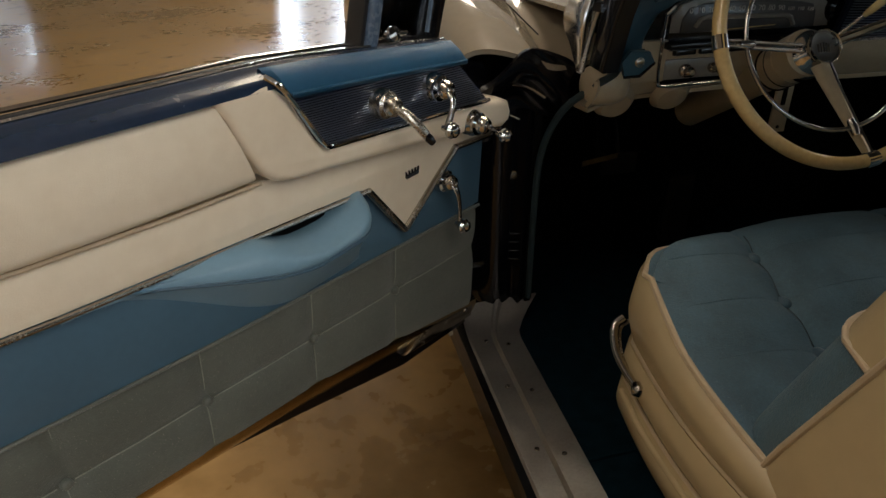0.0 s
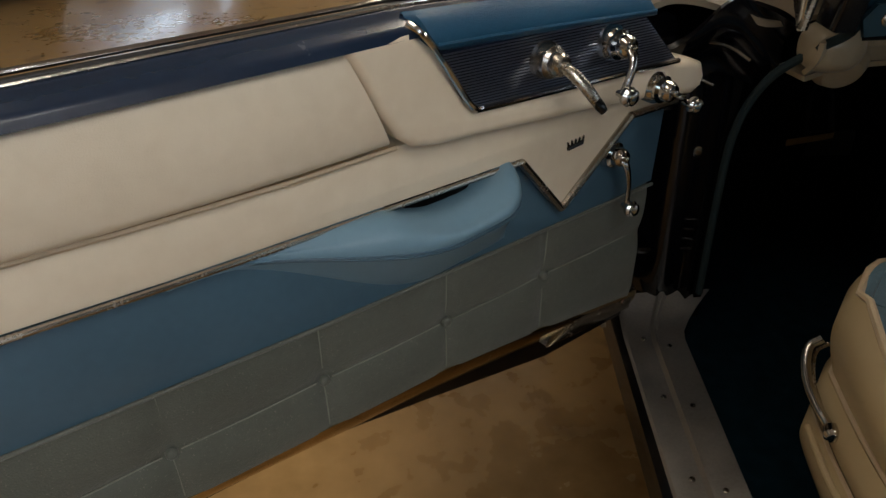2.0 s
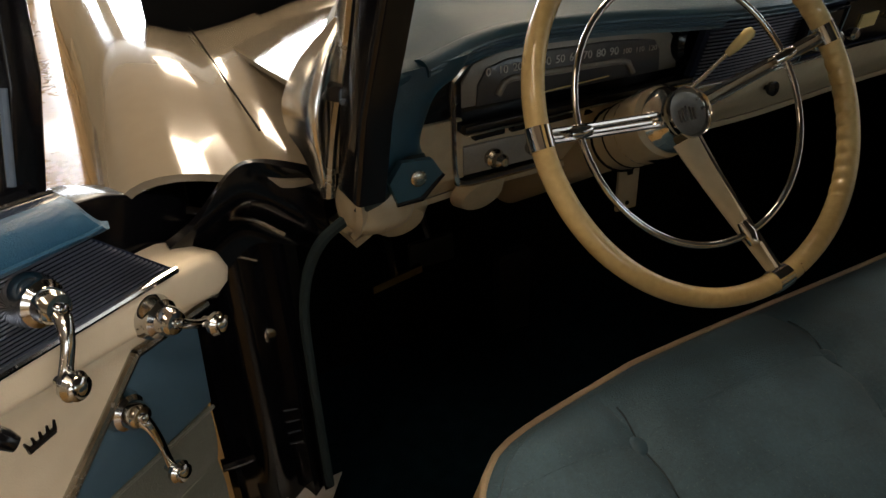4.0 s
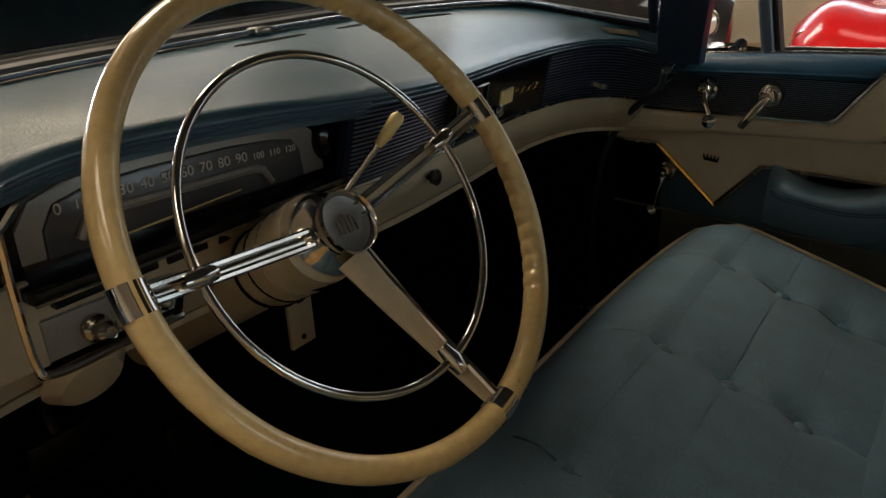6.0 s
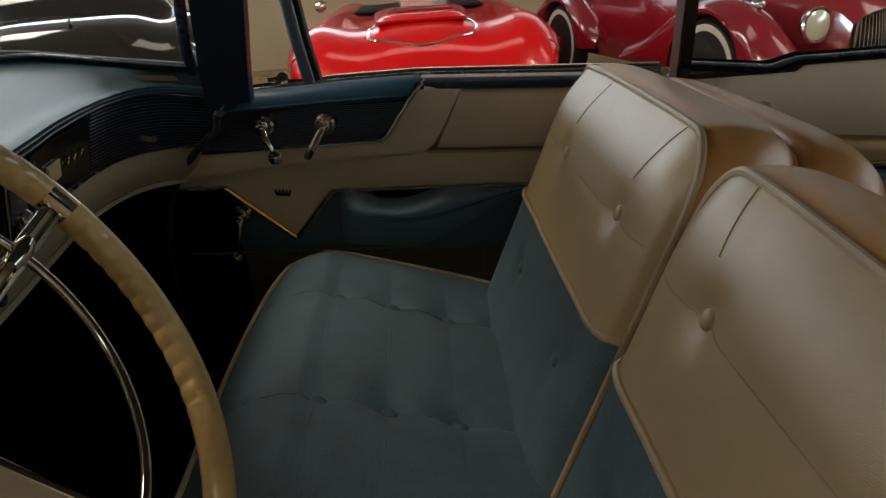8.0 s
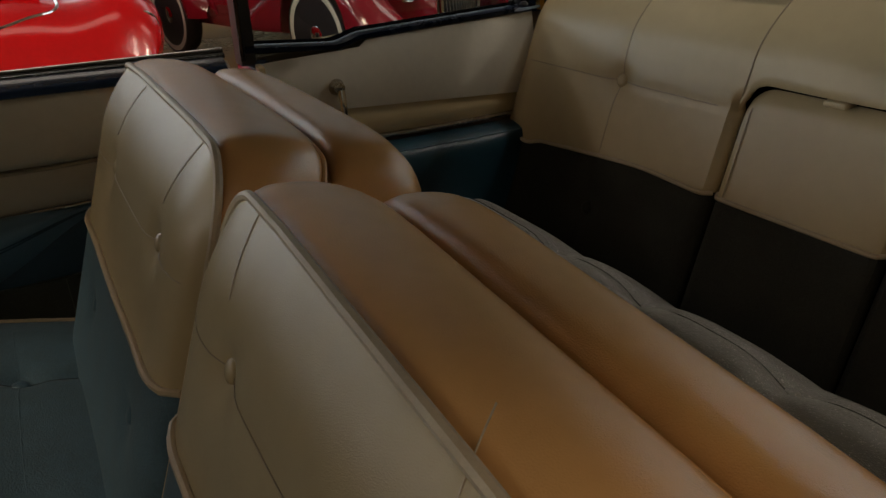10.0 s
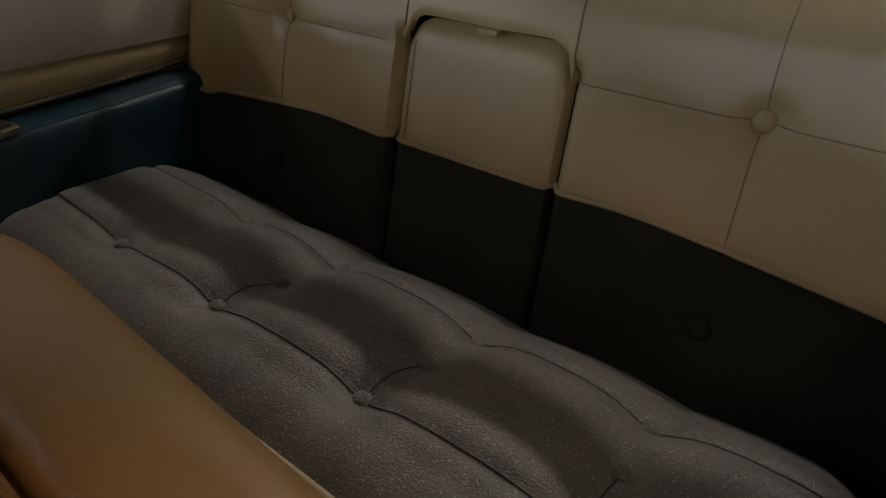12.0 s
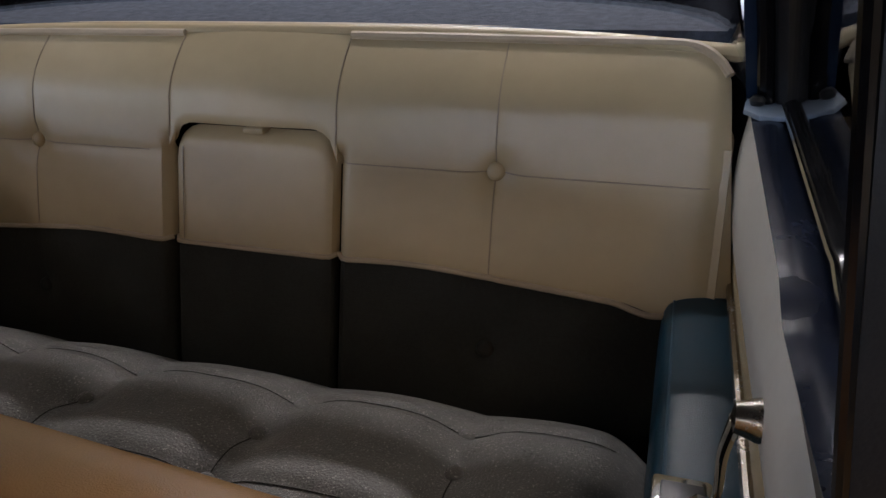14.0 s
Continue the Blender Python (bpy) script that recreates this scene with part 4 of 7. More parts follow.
    roll1 = [(0.000, -0.003), (0.008, 0.003), (0.030, 0.007), (0.067, 0.002), (0.098, -0.012), (0.109, -0.026), (0.111, -0.038)]
    roll2 = [(0.118, -0.050), (0.121, -0.036), (0.134, -0.024), (0.162, -0.027), (0.192, -0.037), (0.214, -0.057), (0.226, -0.084), (0.230, -0.122)]
    part("side_panel", band([(0.0, -0.002), (0.02, 0.006), (0.10, 0.008), (0.228, -0.008)], 12, 0.853, 1.0), CREAM, root, "cream vinyl backrest side")
    part("edge_roll", band(roll1, 14), TAN, root, "tan vinyl edge roll")
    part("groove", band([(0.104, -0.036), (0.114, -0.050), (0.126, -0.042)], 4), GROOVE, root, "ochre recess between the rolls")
    part("groove_piping", tube([at(0.853 * j / 110, 0.112, -0.032) for j in range(111)], 0.0040, 8), TAN, root, "tan piping along the groove")
    part("rear_roll", band(roll2, 18), TAN, root, "wide tan vinyl rear roll")
    for prof, us in ((roll1, (0.126, 0.132)), (roll2, (0.124, 0.130, 0.136))):
        line = along([(w, out + 0.0006, 0) for w, out in prof])
        for u in us:
            part("stitching", tube([(lambda q: at(u, q.x, q.y))(line(0.05 + 0.8 * j / 14)) for j in range(15)], 0.0008, 5), GROOVE, root)

    def rear(u, v):
        z = zb + v * (top(u) - 0.126 - zb)
        p = face(0.05 + 0.90 * u, z)
        return Vector((p.x, 0.7125 - 0.40 * (z + 0.126 * v - 0.885) - 0.226, z))
    part("rear_panel", sheet(rear, 20, 14, 0.01, face=(0, -1, 0)), TAN, root, "tan vinyl seat rear")
    for x in COLS:
        for z in (0.888, 0.684):
            u = (x - xi) / (xo(z) - xi)
            button(face(u, z) + Vector((0, 0.0015, 0.001)), (0, 1, 0.4), 0.0115, CREAM if z > cut else FABRIC, root)
        part("seam", tube([face((x - 0.05 * (z - 0.9) / 0.1 - xi) / (xo(z) - xi), z) + Vector((0, 0.0006, 0)) for z in [0.940 + (zt - 0.945) * j / 14 for j in range(15)]], 0.0006, 5), PIPING, root)
    part("seam", tube([face(u, 0.888) + Vector((0, 0.0008, 0)) for u in [0.03 + 0.94 * j / 50 for j in range(51)]], 0.0006, 5), SEAM, root)


backrest(-1, "cream vinyl driver's backrest, glossy at the top")
backrest(1, "cream vinyl passenger's backrest, glossy at the top")

# ---- rear bench seat ----
RF = 0.318  # front line of the rear cushion
RA, RB, RC = [(-0.455, 0.200), (-0.161, 0.201), (0.132, 0.201), (0.395, 0.201)], [(-0.45, 0.105), (-0.175, 0.105), (0.109, 0.105)], [(-0.440, 0.018), (-0.191, 0.018), (0.085, 0.013), (0.318, 0.018)]


def rear_top(u, v):
    """Top of the rear cushion; v from 0 at the front to 1 at the back."""
    yf = RF - 0.02 * abs(u) ** 6
    y = yf - v * (yf + 0.105)
    x = u * 0.684
    z = 0.588 + 0.115 * y
    d = min((1 - abs(u)) * 0.66, v * (RF + 0.105))
    lip = 1 - min(1, d / 0.07)
    back = max(0, (0.03 - y) / 0.135)
    side = 1 - min(1, (1 - abs(u)) * 0.66 / 0.11)
    z -= 0.030 * lip * lip + 0.085 * back ** 1.5 + 0.030 * side ** 2
    z += 0.014
    for bx, by in RA + RB + RC:
        z -= 0.019 * math.exp(-((x - bx) ** 2 + (y - by) ** 2) / 0.0016) * (1 - 0.5 * lip)
    for row, w in ((0.201, 0.005), (0.018, 0.008)):
        z -= w * math.exp(-(y - row) ** 2 / 0.00016) * (1 - lip)
    cell = min(abs(x - bx) for bx, _ in RC)
    z += 0.012 * min(1, cell / 0.10) ** 0.7 * (1 - lip) * min(1, max(0, (0.240 - y) / 0.05)) - 0.004
    return Vector((x, y, z))


rear = thing("rear_bench_seat", "tufted grey brocade rear bench with cream vinyl back", "car seat")
part("cushion", sheet(lambda u, v: rear_top(2 * u - 1, v), 130, 70, 0.02, face=(0, 0, 1)), REARFAB, rear, "deeply tufted grey brocade cushion")
lip = [rear_top(-1 + 2 * k / 60, 0) for k in range(61)]
part("piping", tube(lip, 0.0055, 8), PIPING, rear, "cream piping along the cushion")
part("front_band", sheet(lambda u, v: lip[min(60, int(round(u * 60)))] + Vector((0, 0.010 * math.sin(math.pi * v), -0.25 * v)), 60, 8, 0.01, face=(0, 1, 0)), CREAM, rear, "cream vinyl cushion front")
part("seat_base", rbox(-0.66, 0.66, -0.10, 0.23, 0.299, 0.50, 0.02), DARK, rear)
for bx, by in RA + RB + RC:
    yf = RF - 0.02 * abs(bx / 0.69) ** 6
    button(rear_top(bx / 0.69, (yf - by) / (yf + 0.105)) + Vector((0, 0, 0.003)), (0, 0.15, 1), 0.0125, REARFAB, rear)
for row in (0.201, 0.018):
    part("seam", tube([rear_top(-0.92 + 1.84 * k / 70, (RF - row) / (RF + 0.105)) + Vector((0, 0, 0.001)) for k in range(71)], 0.0009, 5), REARDARK, rear)
for (ax, ay), (bx, by) in zip(RA[:3], RB):
    part("seam", tube([rear_top((ax + (bx - ax) * k / 8) / 0.69, (RF - (ay + (by - ay) * k / 8)) / (RF + 0.105)) + Vector((0, 0, 0.001)) for k in range(9)], 0.0009, 5), REARDARK, rear)


def rear_back(x, z):
    y = -0.19 - 0.337 * (z - 0.674)
    a = abs(x)
    e = max(min(1, max(0, abs(x + 0.0185) - 0.151) / 0.018), min(1, max(0, (z - 0.852) / 0.03))) * min(1, max(0, 0.765 - a) / 0.06)
    y += 0.030 * math.sqrt(max(0, e))
    dx, dz = abs(a - 0.419), min(abs(z - 0.852), abs(z - 0.60))
    y -= 0.012 * math.exp(-(dx * dx + dz * dz) / 0.0007)
    y -= 0.0020 * math.exp(-dx * dx / 0.00004) + 0.0018 * math.exp(-(z - 0.852) ** 2 / 0.00003)
    if z > 0.93:
        y -= 0.45 * (z - 0.93) ** 2 / 0.07
    return Vector((x, y, z))


CUT = along([(0.0, 0.711, 0), (0.15, 0.711, 0), (0.30, 0.716, 0), (0.45, 0.707, 0), (0.60, 0.696, 0), (0.66, 0.684, 0), (0.75, 0.712, 0)])


def cut_line(a):
    """Height of the wavy seam between the cream and the dark cloth."""
    k = [0.0, 0.15, 0.30, 0.45, 0.60, 0.66, 0.75]
    i = max(j for j in range(6) if a >= k[j] or j == 0)
    return CUT((i + (a - k[i]) / (k[i + 1] - k[i])) / 6).y


def crest(a):
    return 1.020 - 0.004 * (a / 0.7) ** 2 - 0.050 * (1 - math.sqrt(max(0, 1 - min(1, max(0, (a - 0.655) / 0.070)) ** 2)))


for m in (-1, 1):
    main = part("backrest", sheet(lambda u, v, m=m: (lambda a: rear_back(m * (a + 0.032 * (1 - v) * u ** 4), cut_line(a) + v * (crest(a) - cut_line(a))))(0.152 - 0.018 * m + u * (0.570 + 0.018 * m)), 70, 40, 0.02, face=(0, 1, 0)), CREAM, rear, "cream vinyl rear back with a tufted button")
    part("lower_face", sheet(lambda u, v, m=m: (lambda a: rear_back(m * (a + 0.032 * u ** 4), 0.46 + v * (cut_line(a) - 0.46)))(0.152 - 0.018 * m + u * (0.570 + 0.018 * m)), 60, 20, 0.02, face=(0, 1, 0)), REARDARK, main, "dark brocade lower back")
    part("cross_piping", tube([rear_back(m * a, cut_line(a)) + Vector((0, 0.003, 0)) for a in [0.155 - 0.018 * m + (0.562 + 0.018 * m) * k / 50 for k in range(51)]], 0.0045, 8), PIPING, main)
    part("edge_piping", tube([rear_back(m * a, crest(a)) + Vector((0, 0.003, 0.002)) for a in [0.152 - 0.018 * m + (0.568 + 0.018 * m) * k / 50 for k in range(51)]], 0.0065, 8), PIPING, main)
    for z, mt in ((0.852, CREAM), (0.600, REARDARK)):
        button(rear_back(m * 0.419, z) + Vector((0, 0.005, 0)), (0, 1, 0.34), 0.0145, mt, main)
    part("seam", tube([rear_back(m * 0.419, 0.71 + 0.305 * k / 24) + Vector((0, 0.001, 0)) for k in range(25)], 0.0009, 5), SEAM, main)
    part("seam", tube([rear_back(m * (0.175 + 0.535 * k / 40), 0.852) + Vector((0, 0.001, 0)) for k in range(41)], 0.0009, 5), SEAM, main)
    part("side_gusset", sheet(lambda u, v, m=m: rear_back(m * 0.722, 0.47 + u * 0.43) + Vector((m * 0.004 * math.sin(3 * v), -0.09 * v, 0)), 10, 6, 0.01), CREAM, main)


def centre_face(u, v):
    """The cushion over the armrest, arched to its round corners."""
    low = 0.898 - 0.050 * (1 - rounding(u, 0.15))
    z = low + v * (crest(0) - low)
    y = -0.19 - 0.337 * (z - 0.674) + 0.030 * math.sqrt(min(1, 0.75 + (z - low) / 0.02))
    return Vector((-0.170 + 0.304 * u, y - (0.45 * (z - 0.93) ** 2 / 0.07 if z > 0.93 else 0), z))


part("centre_back", sheet(lambda u, v: centre_face(u, v) + Vector((0, 0.006 * math.sin(math.pi * u), 0.006 * math.sin(math.pi * u) * v)), 24, 14, 0.02, face=(0, 1, 0)), CREAM, rear, "cream vinyl over the folded armrest")
for u in (0.004, 0.996):
    part("seam", tube([centre_face(u, 0.10 + 0.88 * k / 16) + Vector((0, 0.001, 0)) for k in range(17)], 0.0012, 5), SEAM, rear)
# Near-black box: shade in the gap round the armrest is put into it.
part("armrest_well", rbox(-0.175, 0.125, -0.30, -0.268, 0.47, 0.899, 0.01), DARK, rear, "near-black box for the shade round the folded armrest")


def rest_face(u, z):
    t = 0.890 - 0.045 * (1 - rounding(u, 0.16))
    z = min(z, t)
    x = -0.0195 + (u - 0.5) * 0.300
    e = rounding(u, 0.06) * (1 - max(0, (z - (t - 0.035)) / 0.035) ** 3 * 0.9)
    return Vector((x, -0.181 - 0.337 * (z - 0.674) + 0.017 * e, z))


fold = part("folding_armrest", sheet(lambda u, v: rest_face(u, 0.710 + v * 0.180), 40, 30, 0.02, face=(0, 1, 0)), CREAM, rear, "folded cream vinyl centre armrest")
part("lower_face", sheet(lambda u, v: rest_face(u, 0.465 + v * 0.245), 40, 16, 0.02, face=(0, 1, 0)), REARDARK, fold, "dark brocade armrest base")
part("cross_piping", tube([rest_face(k / 30, 0.710) + Vector((0, 0.003, 0)) for k in range(31)], 0.0042, 8), PIPING, fold)
part("pull_tab", rbox(-0.045, -0.009, -0.256, -0.226, 0.887, 0.897, 0.003), CREAM, fold, "small cream pull tab")
part("seam", tube([rest_face(0.93, 0.71 + 0.15 * k / 12) + Vector((0, 0.002, 0)) for k in range(13)], 0.0009, 5), SEAM, fold)


# ---- dashboard ----
dash = thing("dashboard", "blue padded dashboard with ribbed band and cream lower panel", "dashboard")
LOWEDGE = along([(-0.705, 1.322, 1.030), (-0.62, 1.352, 1.040), (-0.50, 1.395, 1.050), (-0.36, 1.375, 1.052), (-0.21, 1.345, 1.046), (-0.05, 1.362, 1.036), (0.10, 1.395, 1.030), (0.25, 1.43, 1.025), (0.45, 1.460, 1.018),
                 (0.60, 1.452, 1.012), (0.68, 1.405, 1.000), (0.712, 1.315, 0.975)])
WSBASE = along([(-0.715, 1.350, 1.030), (-0.66, 1.50, 1.058), (-0.58, 1.62, 1.075), (-0.42, 1.705, 1.082), (-0.2, 1.74, 1.088), (0.0, 1.75, 1.093), (0.2, 1.745, 1.098), (0.38, 1.72, 1.098), (0.52, 1.68, 1.096),
                (0.60, 1.62, 1.090), (0.66, 1.52, 1.066), (0.722, 1.350, 1.032)])
BANDLOW = along([(-0.70, 1.36, 0.905), (-0.62, 1.42, 0.935), (-0.50, 1.42, 0.950), (-0.36, 1.395, 0.955), (-0.21, 1.372, 0.955), (-0.05, 1.378, 0.953), (0.10, 1.41, 0.945), (0.25, 1.445, 0.935), (0.45, 1.485, 0.918),
                 (0.60, 1.490, 0.906), (0.68, 1.455, 0.898), (0.716, 1.385, 0.892)])
CREAMLOW = along([(-0.70, 1.40, 0.845), (-0.62, 1.45, 0.845), (-0.50, 1.46, 0.850), (-0.36, 1.44, 0.862), (-0.21, 1.42, 0.872), (-0.05, 1.42, 0.872), (0.10, 1.44, 0.868), (0.25, 1.47, 0.860), (0.45, 1.505, 0.848),
                  (0.60, 1.505, 0.838), (0.68, 1.475, 0.832), (0.718, 1.43, 0.828)])


def pad_at(u, v):
    a, b = LOWEDGE(u), WSBASE(u)
    if v < 0.25:
        q = v / 0.25 * math.pi / 2
        return a + Vector((0, -0.012 * math.sin(q * 2) , 0.022 * math.sin(q))) + Vector((0, 0.018 * (1 - math.cos(q)), 0))
    s = (v - 0.25) / 0.75
    c = a + Vector((0, 0.018, 0.022))
    p = c.lerp(b, s)
    return p + Vector((0, 0, 0.020 * math.sin(math.pi * s) * (1 - s)))


part("top_pad", sheet(pad_at, 90, 26, 0.012, face=(0, -0.3, 1)), DASHPAD, dash, "padded blue vinyl dash top")
for k in range(3):
    part("pad_stitching", tube([LOWEDGE(s) + Vector((0, -0.0095 + 0.002 * k, 0.0045 + 0.005 * k)) for s in [0.16 + 0.8 * j / 70 for j in range(71)]], 0.0014, 5), BLUEVINYL, dash)
for x0, x1 in ((-0.125, -0.030), (0.020, 0.235)):
    slot = [pad_at(0.5 + (x0 + (x1 - x0) * k / 10) / 1.43, 0.86) + Vector((0, 0, 0.0005)) for k in range(11)]
    part("demister_slot", tube(slot, [0.003] + [0.008] * 9 + [0.003], 8, flat=0.25), DARK, dash, "dark demister slot in the dash top")
part("windshield_seal", tube([WSBASE(k / 70) + Vector((0, 0.012, 0.008)) for k in range(71)], 0.013, 8, flat=0.7), RUBBER, dash, "black windshield seal")
part("windshield_trim", tube([WSBASE(k / 70) + Vector((0, -0.012, 0.006)) for k in range(71)], 0.006, 8, flat=0.6), SILLBLUE, dash, "painted windshield garnish")
part("garnish_clip", rbox(-0.02, 0.015, 1.722, 1.745, 1.092, 1.104, 0.003), NICKEL, dash)
# ribbed band from the cluster to the passenger door
part("band_panel", sheet(lambda u, v: LOWEDGE(0.36 + 0.64 * u).lerp(BANDLOW(0.36 + 0.64 * u), v) + Vector((0, 0.008, 0)), 60, 4, 0.01, face=(0, -1, 0)), SLATBACK, dash, "dark band backing")
ribs = bmesh.new()
for k in range(17):
    v = 0.05 + 0.9 * k / 16
    for s0, s1 in ((0.362, 0.475), (0.72, 0.995)):
        tube([LOWEDGE(s).lerp(BANDLOW(s), v) + Vector((0, 0.002, 0)) for s in [s0 + (s1 - s0) * j / 14 for j in range(15)]], 0.0013, 5, bm=ribs)
tagged(part("band_ribs", ribs, SLAT, dash, "fine ribbed metal band"), kind="stuff")
part("band_trim", tube([BANDLOW(0.36 + 0.64 * k / 50) + Vector((0, -0.001, 0)) for k in range(51)], 0.0022, 8), NICKEL, dash)
part("glove_door", sheet(lambda u, v: LOWEDGE(0.56 + 0.15 * u).lerp(BANDLOW(0.56 + 0.15 * u), 0.08 + 0.84 * v) + Vector((0, -0.002, 0)), 14, 6, 0.006, face=(0, -1, 0)), BLACK, dash, "black lacquered panel")


def on_band(s, v, out=0.004):
    return LOWEDGE(s).lerp(BANDLOW(s), v) + Vector((0, -out, 0))


plate = part("nameplate", sheet(lambda u, v: on_band(0.600 + 0.034 * u, 0.38 + 0.26 * v, 0.006), 6, 3, 0.003, face=(0, -1, 0)), KNOB, dash, "small gilt plate on the dash")
part("script_bar", tube([on_band(0.640 + 0.055 * k / 20, 0.50 - 0.06 * math.sin(1.1 * k), 0.005) for k in range(21)], 0.0009, 5), GOLD, dash, "gilt bar of script")
radio = part("radio", sheet(lambda u, v: on_band(0.475 + 0.075 * u, 0.10 + 0.75 * v, 0.010), 8, 4, 0.012, face=(0, -1, 0)), BLACK, dash, "black radio face")
part("dial", sheet(lambda u, v: on_band(0.485 + 0.035 * u, 0.25 + 0.40 * v, 0.013), 4, 3, 0.003, face=(0, -1, 0)), GAUGE, radio)
for s in (0.479, 0.546):
    part("bezel", tube([on_band(s, 0.08, 0.012), on_band(s, 0.9, 0.012)], 0.002, 6), CHROME, radio)
part("bezel", tube([on_band(0.479 + 0.067 * k / 8, 0.09, 0.012) for k in range(9)], 0.002, 6), CHROME, radio)
for s in (0.492, 0.532, 0.565):
    part("knob", lathe([(0.004, 0), (0.009, 0.004), (0.010, 0.014), (0.006, 0.018), (0, 0.0185)], facing(on_band(s, 0.62, 0.012), (0, -1, 0.1)), 14), NICKEL, radio)
# cream lower panel
part("lower_panel", sheet(lambda u, v: BANDLOW(u).lerp(CREAMLOW(u), v) + Vector((0, 0.004 - 0.012 * math.sin(math.pi * v), 0)), 80, 8, 0.008, face=(0, -1, 0)), DASHCREAM, dash, "cream painted lower dash")
part("lower_return", sheet(lambda u, v: CREAMLOW(u) + Vector((0, 0.10 * v, -0.012 * v)), 60, 4, 0.008), DASHCREAM, dash)
part("pull_knob", lathe([(0.004, 0), (0.004, 0.008), (0.010, 0.010), (0.011, 0.016), (0, 0.019)], facing(BANDLOW(0.455).lerp(CREAMLOW(0.455), 0.35) + Vector((0, -0.006, 0)), (0, -1, 0.1)), 16), BLACK, dash, "dark pull knob")
for zz in (0.0, -0.02):
    part("knee_lobe", lathe([(0, 0.02), (0.03, 0.014), (0.042, 0), (0.03, -0.012), (0, -0.016)], facing((-0.50 + zz * 6, 1.455, 0.845 + zz * 0.4), (0, -1, -0.6)), 18), DASHCREAM, dash)

# ---- gauge cluster under the brow ----
cl = thing("instrument_cluster", "wide instrument cluster with grey bezel under the dash brow", "gauge cluster")


def cframe(a, b, d=0.0):
    """Places on the cluster: a from 0 to 1 across, b from 0 to 1 up, d towards the driver."""
    x = -0.545 + 0.345 * a
    return Vector((x, 1.432 - 0.030 * a - d, 0.880 + 0.163 * b))


def cshape(pts, d0, d1, bevel=0.003):
    return prism(pts, d0, d1, lambda a, b, d: cframe(a, b, d), bevel)


part("housing", cshape([(-0.02, 0.0), (0.02, -0.06), (0.40, -0.02), (0.44, 0.30), (1.06, 0.34), (1.12, 0.42), (1.14, 0.62), (1.13, 0.84), (1.06, 0.97), (0.85, 1.05), (0.4, 1.07), (0.12, 0.98), (-0.02, 0.75)], -0.04, 0.0, 0.006), BLACK, cl, "black gauge housing")
part("housing_edge", tube(smooth_line([cframe(a, b, 0.004) for a, b in ((0.90, 1.02), (1.06, 0.96), (1.13, 0.82), (1.14, 0.60), (1.11, 0.42), (1.02, 0.35))], 30), 0.0035, 8), NICKEL, cl)
dial = part("speed_dial", cshape([(0.02, 0.56), (0.025, 0.74), (0.07, 0.88), (0.16, 0.945), (0.34, 0.978), (0.62, 0.972), (0.80, 0.945), (0.90, 0.905), (0.94, 0.84), (0.95, 0.60)], 0.0, 0.004), GAUGERIM, cl, "pale grey speedometer surround")
part("dial_face", cshape([(0.08, 0.56), (0.085, 0.72), (0.12, 0.84), (0.20, 0.89), (0.36, 0.912), (0.62, 0.908), (0.76, 0.888), (0.83, 0.86), (0.855, 0.78), (0.862, 0.60)], 0.004, 0.007), GAUGE, dial, "dark speedometer face")


def figure(text, a, b, size, parent):
    """One painted speed figure, standing on the dial."""
    cu = bpy.data.curves.new("figure", "FONT")
    cu.body, cu.size, cu.extrude, cu.align_x = text, size, 0.0004, "CENTER"
    ob = bpy.data.objects.new("figure_text", cu)
    me = bpy.data.meshes.new_from_object(ob)
    bpy.data.objects.remove(ob)
    me.transform(Matrix.Translation(cframe(a, b, 0.008)) @ Matrix.Rotation(radians(-5), 4, "Z") @ Matrix.Rotation(radians(90), 4, "X"))
    return link("figure", me, FIGURE, parent, "", False)


for k in range(13):
    figure(str(10 * k), 0.125 + 0.69 * k / 12, 0.785 + 0.018 * math.sin(math.pi * k / 12), 0.0140 if k < 10 else 0.0095, dial)
part("inner_arc", tube([cframe(0.16 + 0.57 * k / 24, 0.63 + 0.115 * rounding(k / 24, 0.12), 0.009) for k in range(25)], 0.0045, 8), GAUGERIM, dial)
part("pointer", tube([cframe(0.25, 0.585, 0.011), cframe(0.62, 0.64, 0.011)], 0.0010, 5), IVORY, dial)
part("mid_bar", cshape([(0.0, 0.40), (1.0, 0.50), (1.0, 0.56), (0.0, 0.47)], 0.0, 0.03, 0.004), BLACK, cl, "black switch bar")
part("mid_trim", tube([cframe(0.0, 0.405, 0.03), cframe(1.0, 0.505, 0.03)], 0.002, 8), CHROME, cl)
for k in range(6):
    part("switch", cshape([(0.06 + 0.15 * k, 0.31 + 0.014 * k), (0.18 + 0.15 * k, 0.325 + 0.014 * k), (0.18 + 0.15 * k, 0.39 + 0.014 * k), (0.06 + 0.15 * k, 0.375 + 0.014 * k)], 0.0, 0.016, 0.003), BLACK, cl)
box = part("switch_panel", cshape([(0.02, 0.02), (0.36, 0.05), (0.40, 0.28), (0.02, 0.26)], 0.0, 0.008, 0.003), GAUGERIM, cl, "grey switch panel")
for a, b, r in ((0.14, 0.13, 0.013), (0.30, 0.16, 0.010)):
    part("knob", lathe([(r, 0), (r, 0.008), (0.7 * r, 0.012), (0.75 * r, 0.024), (0.4 * r, 0.030), (0, 0.0305)], facing(cframe(a, b, 0.008), (0, -1, 0.1)), 18), NICKEL, box)
bez = [cframe(a, b, 0.006) for a, b in ((-0.01, 0.78), (-0.015, 0.4), (-0.01, 0.03), (0.03, -0.05), (0.2, -0.035), (0.38, -0.01))]
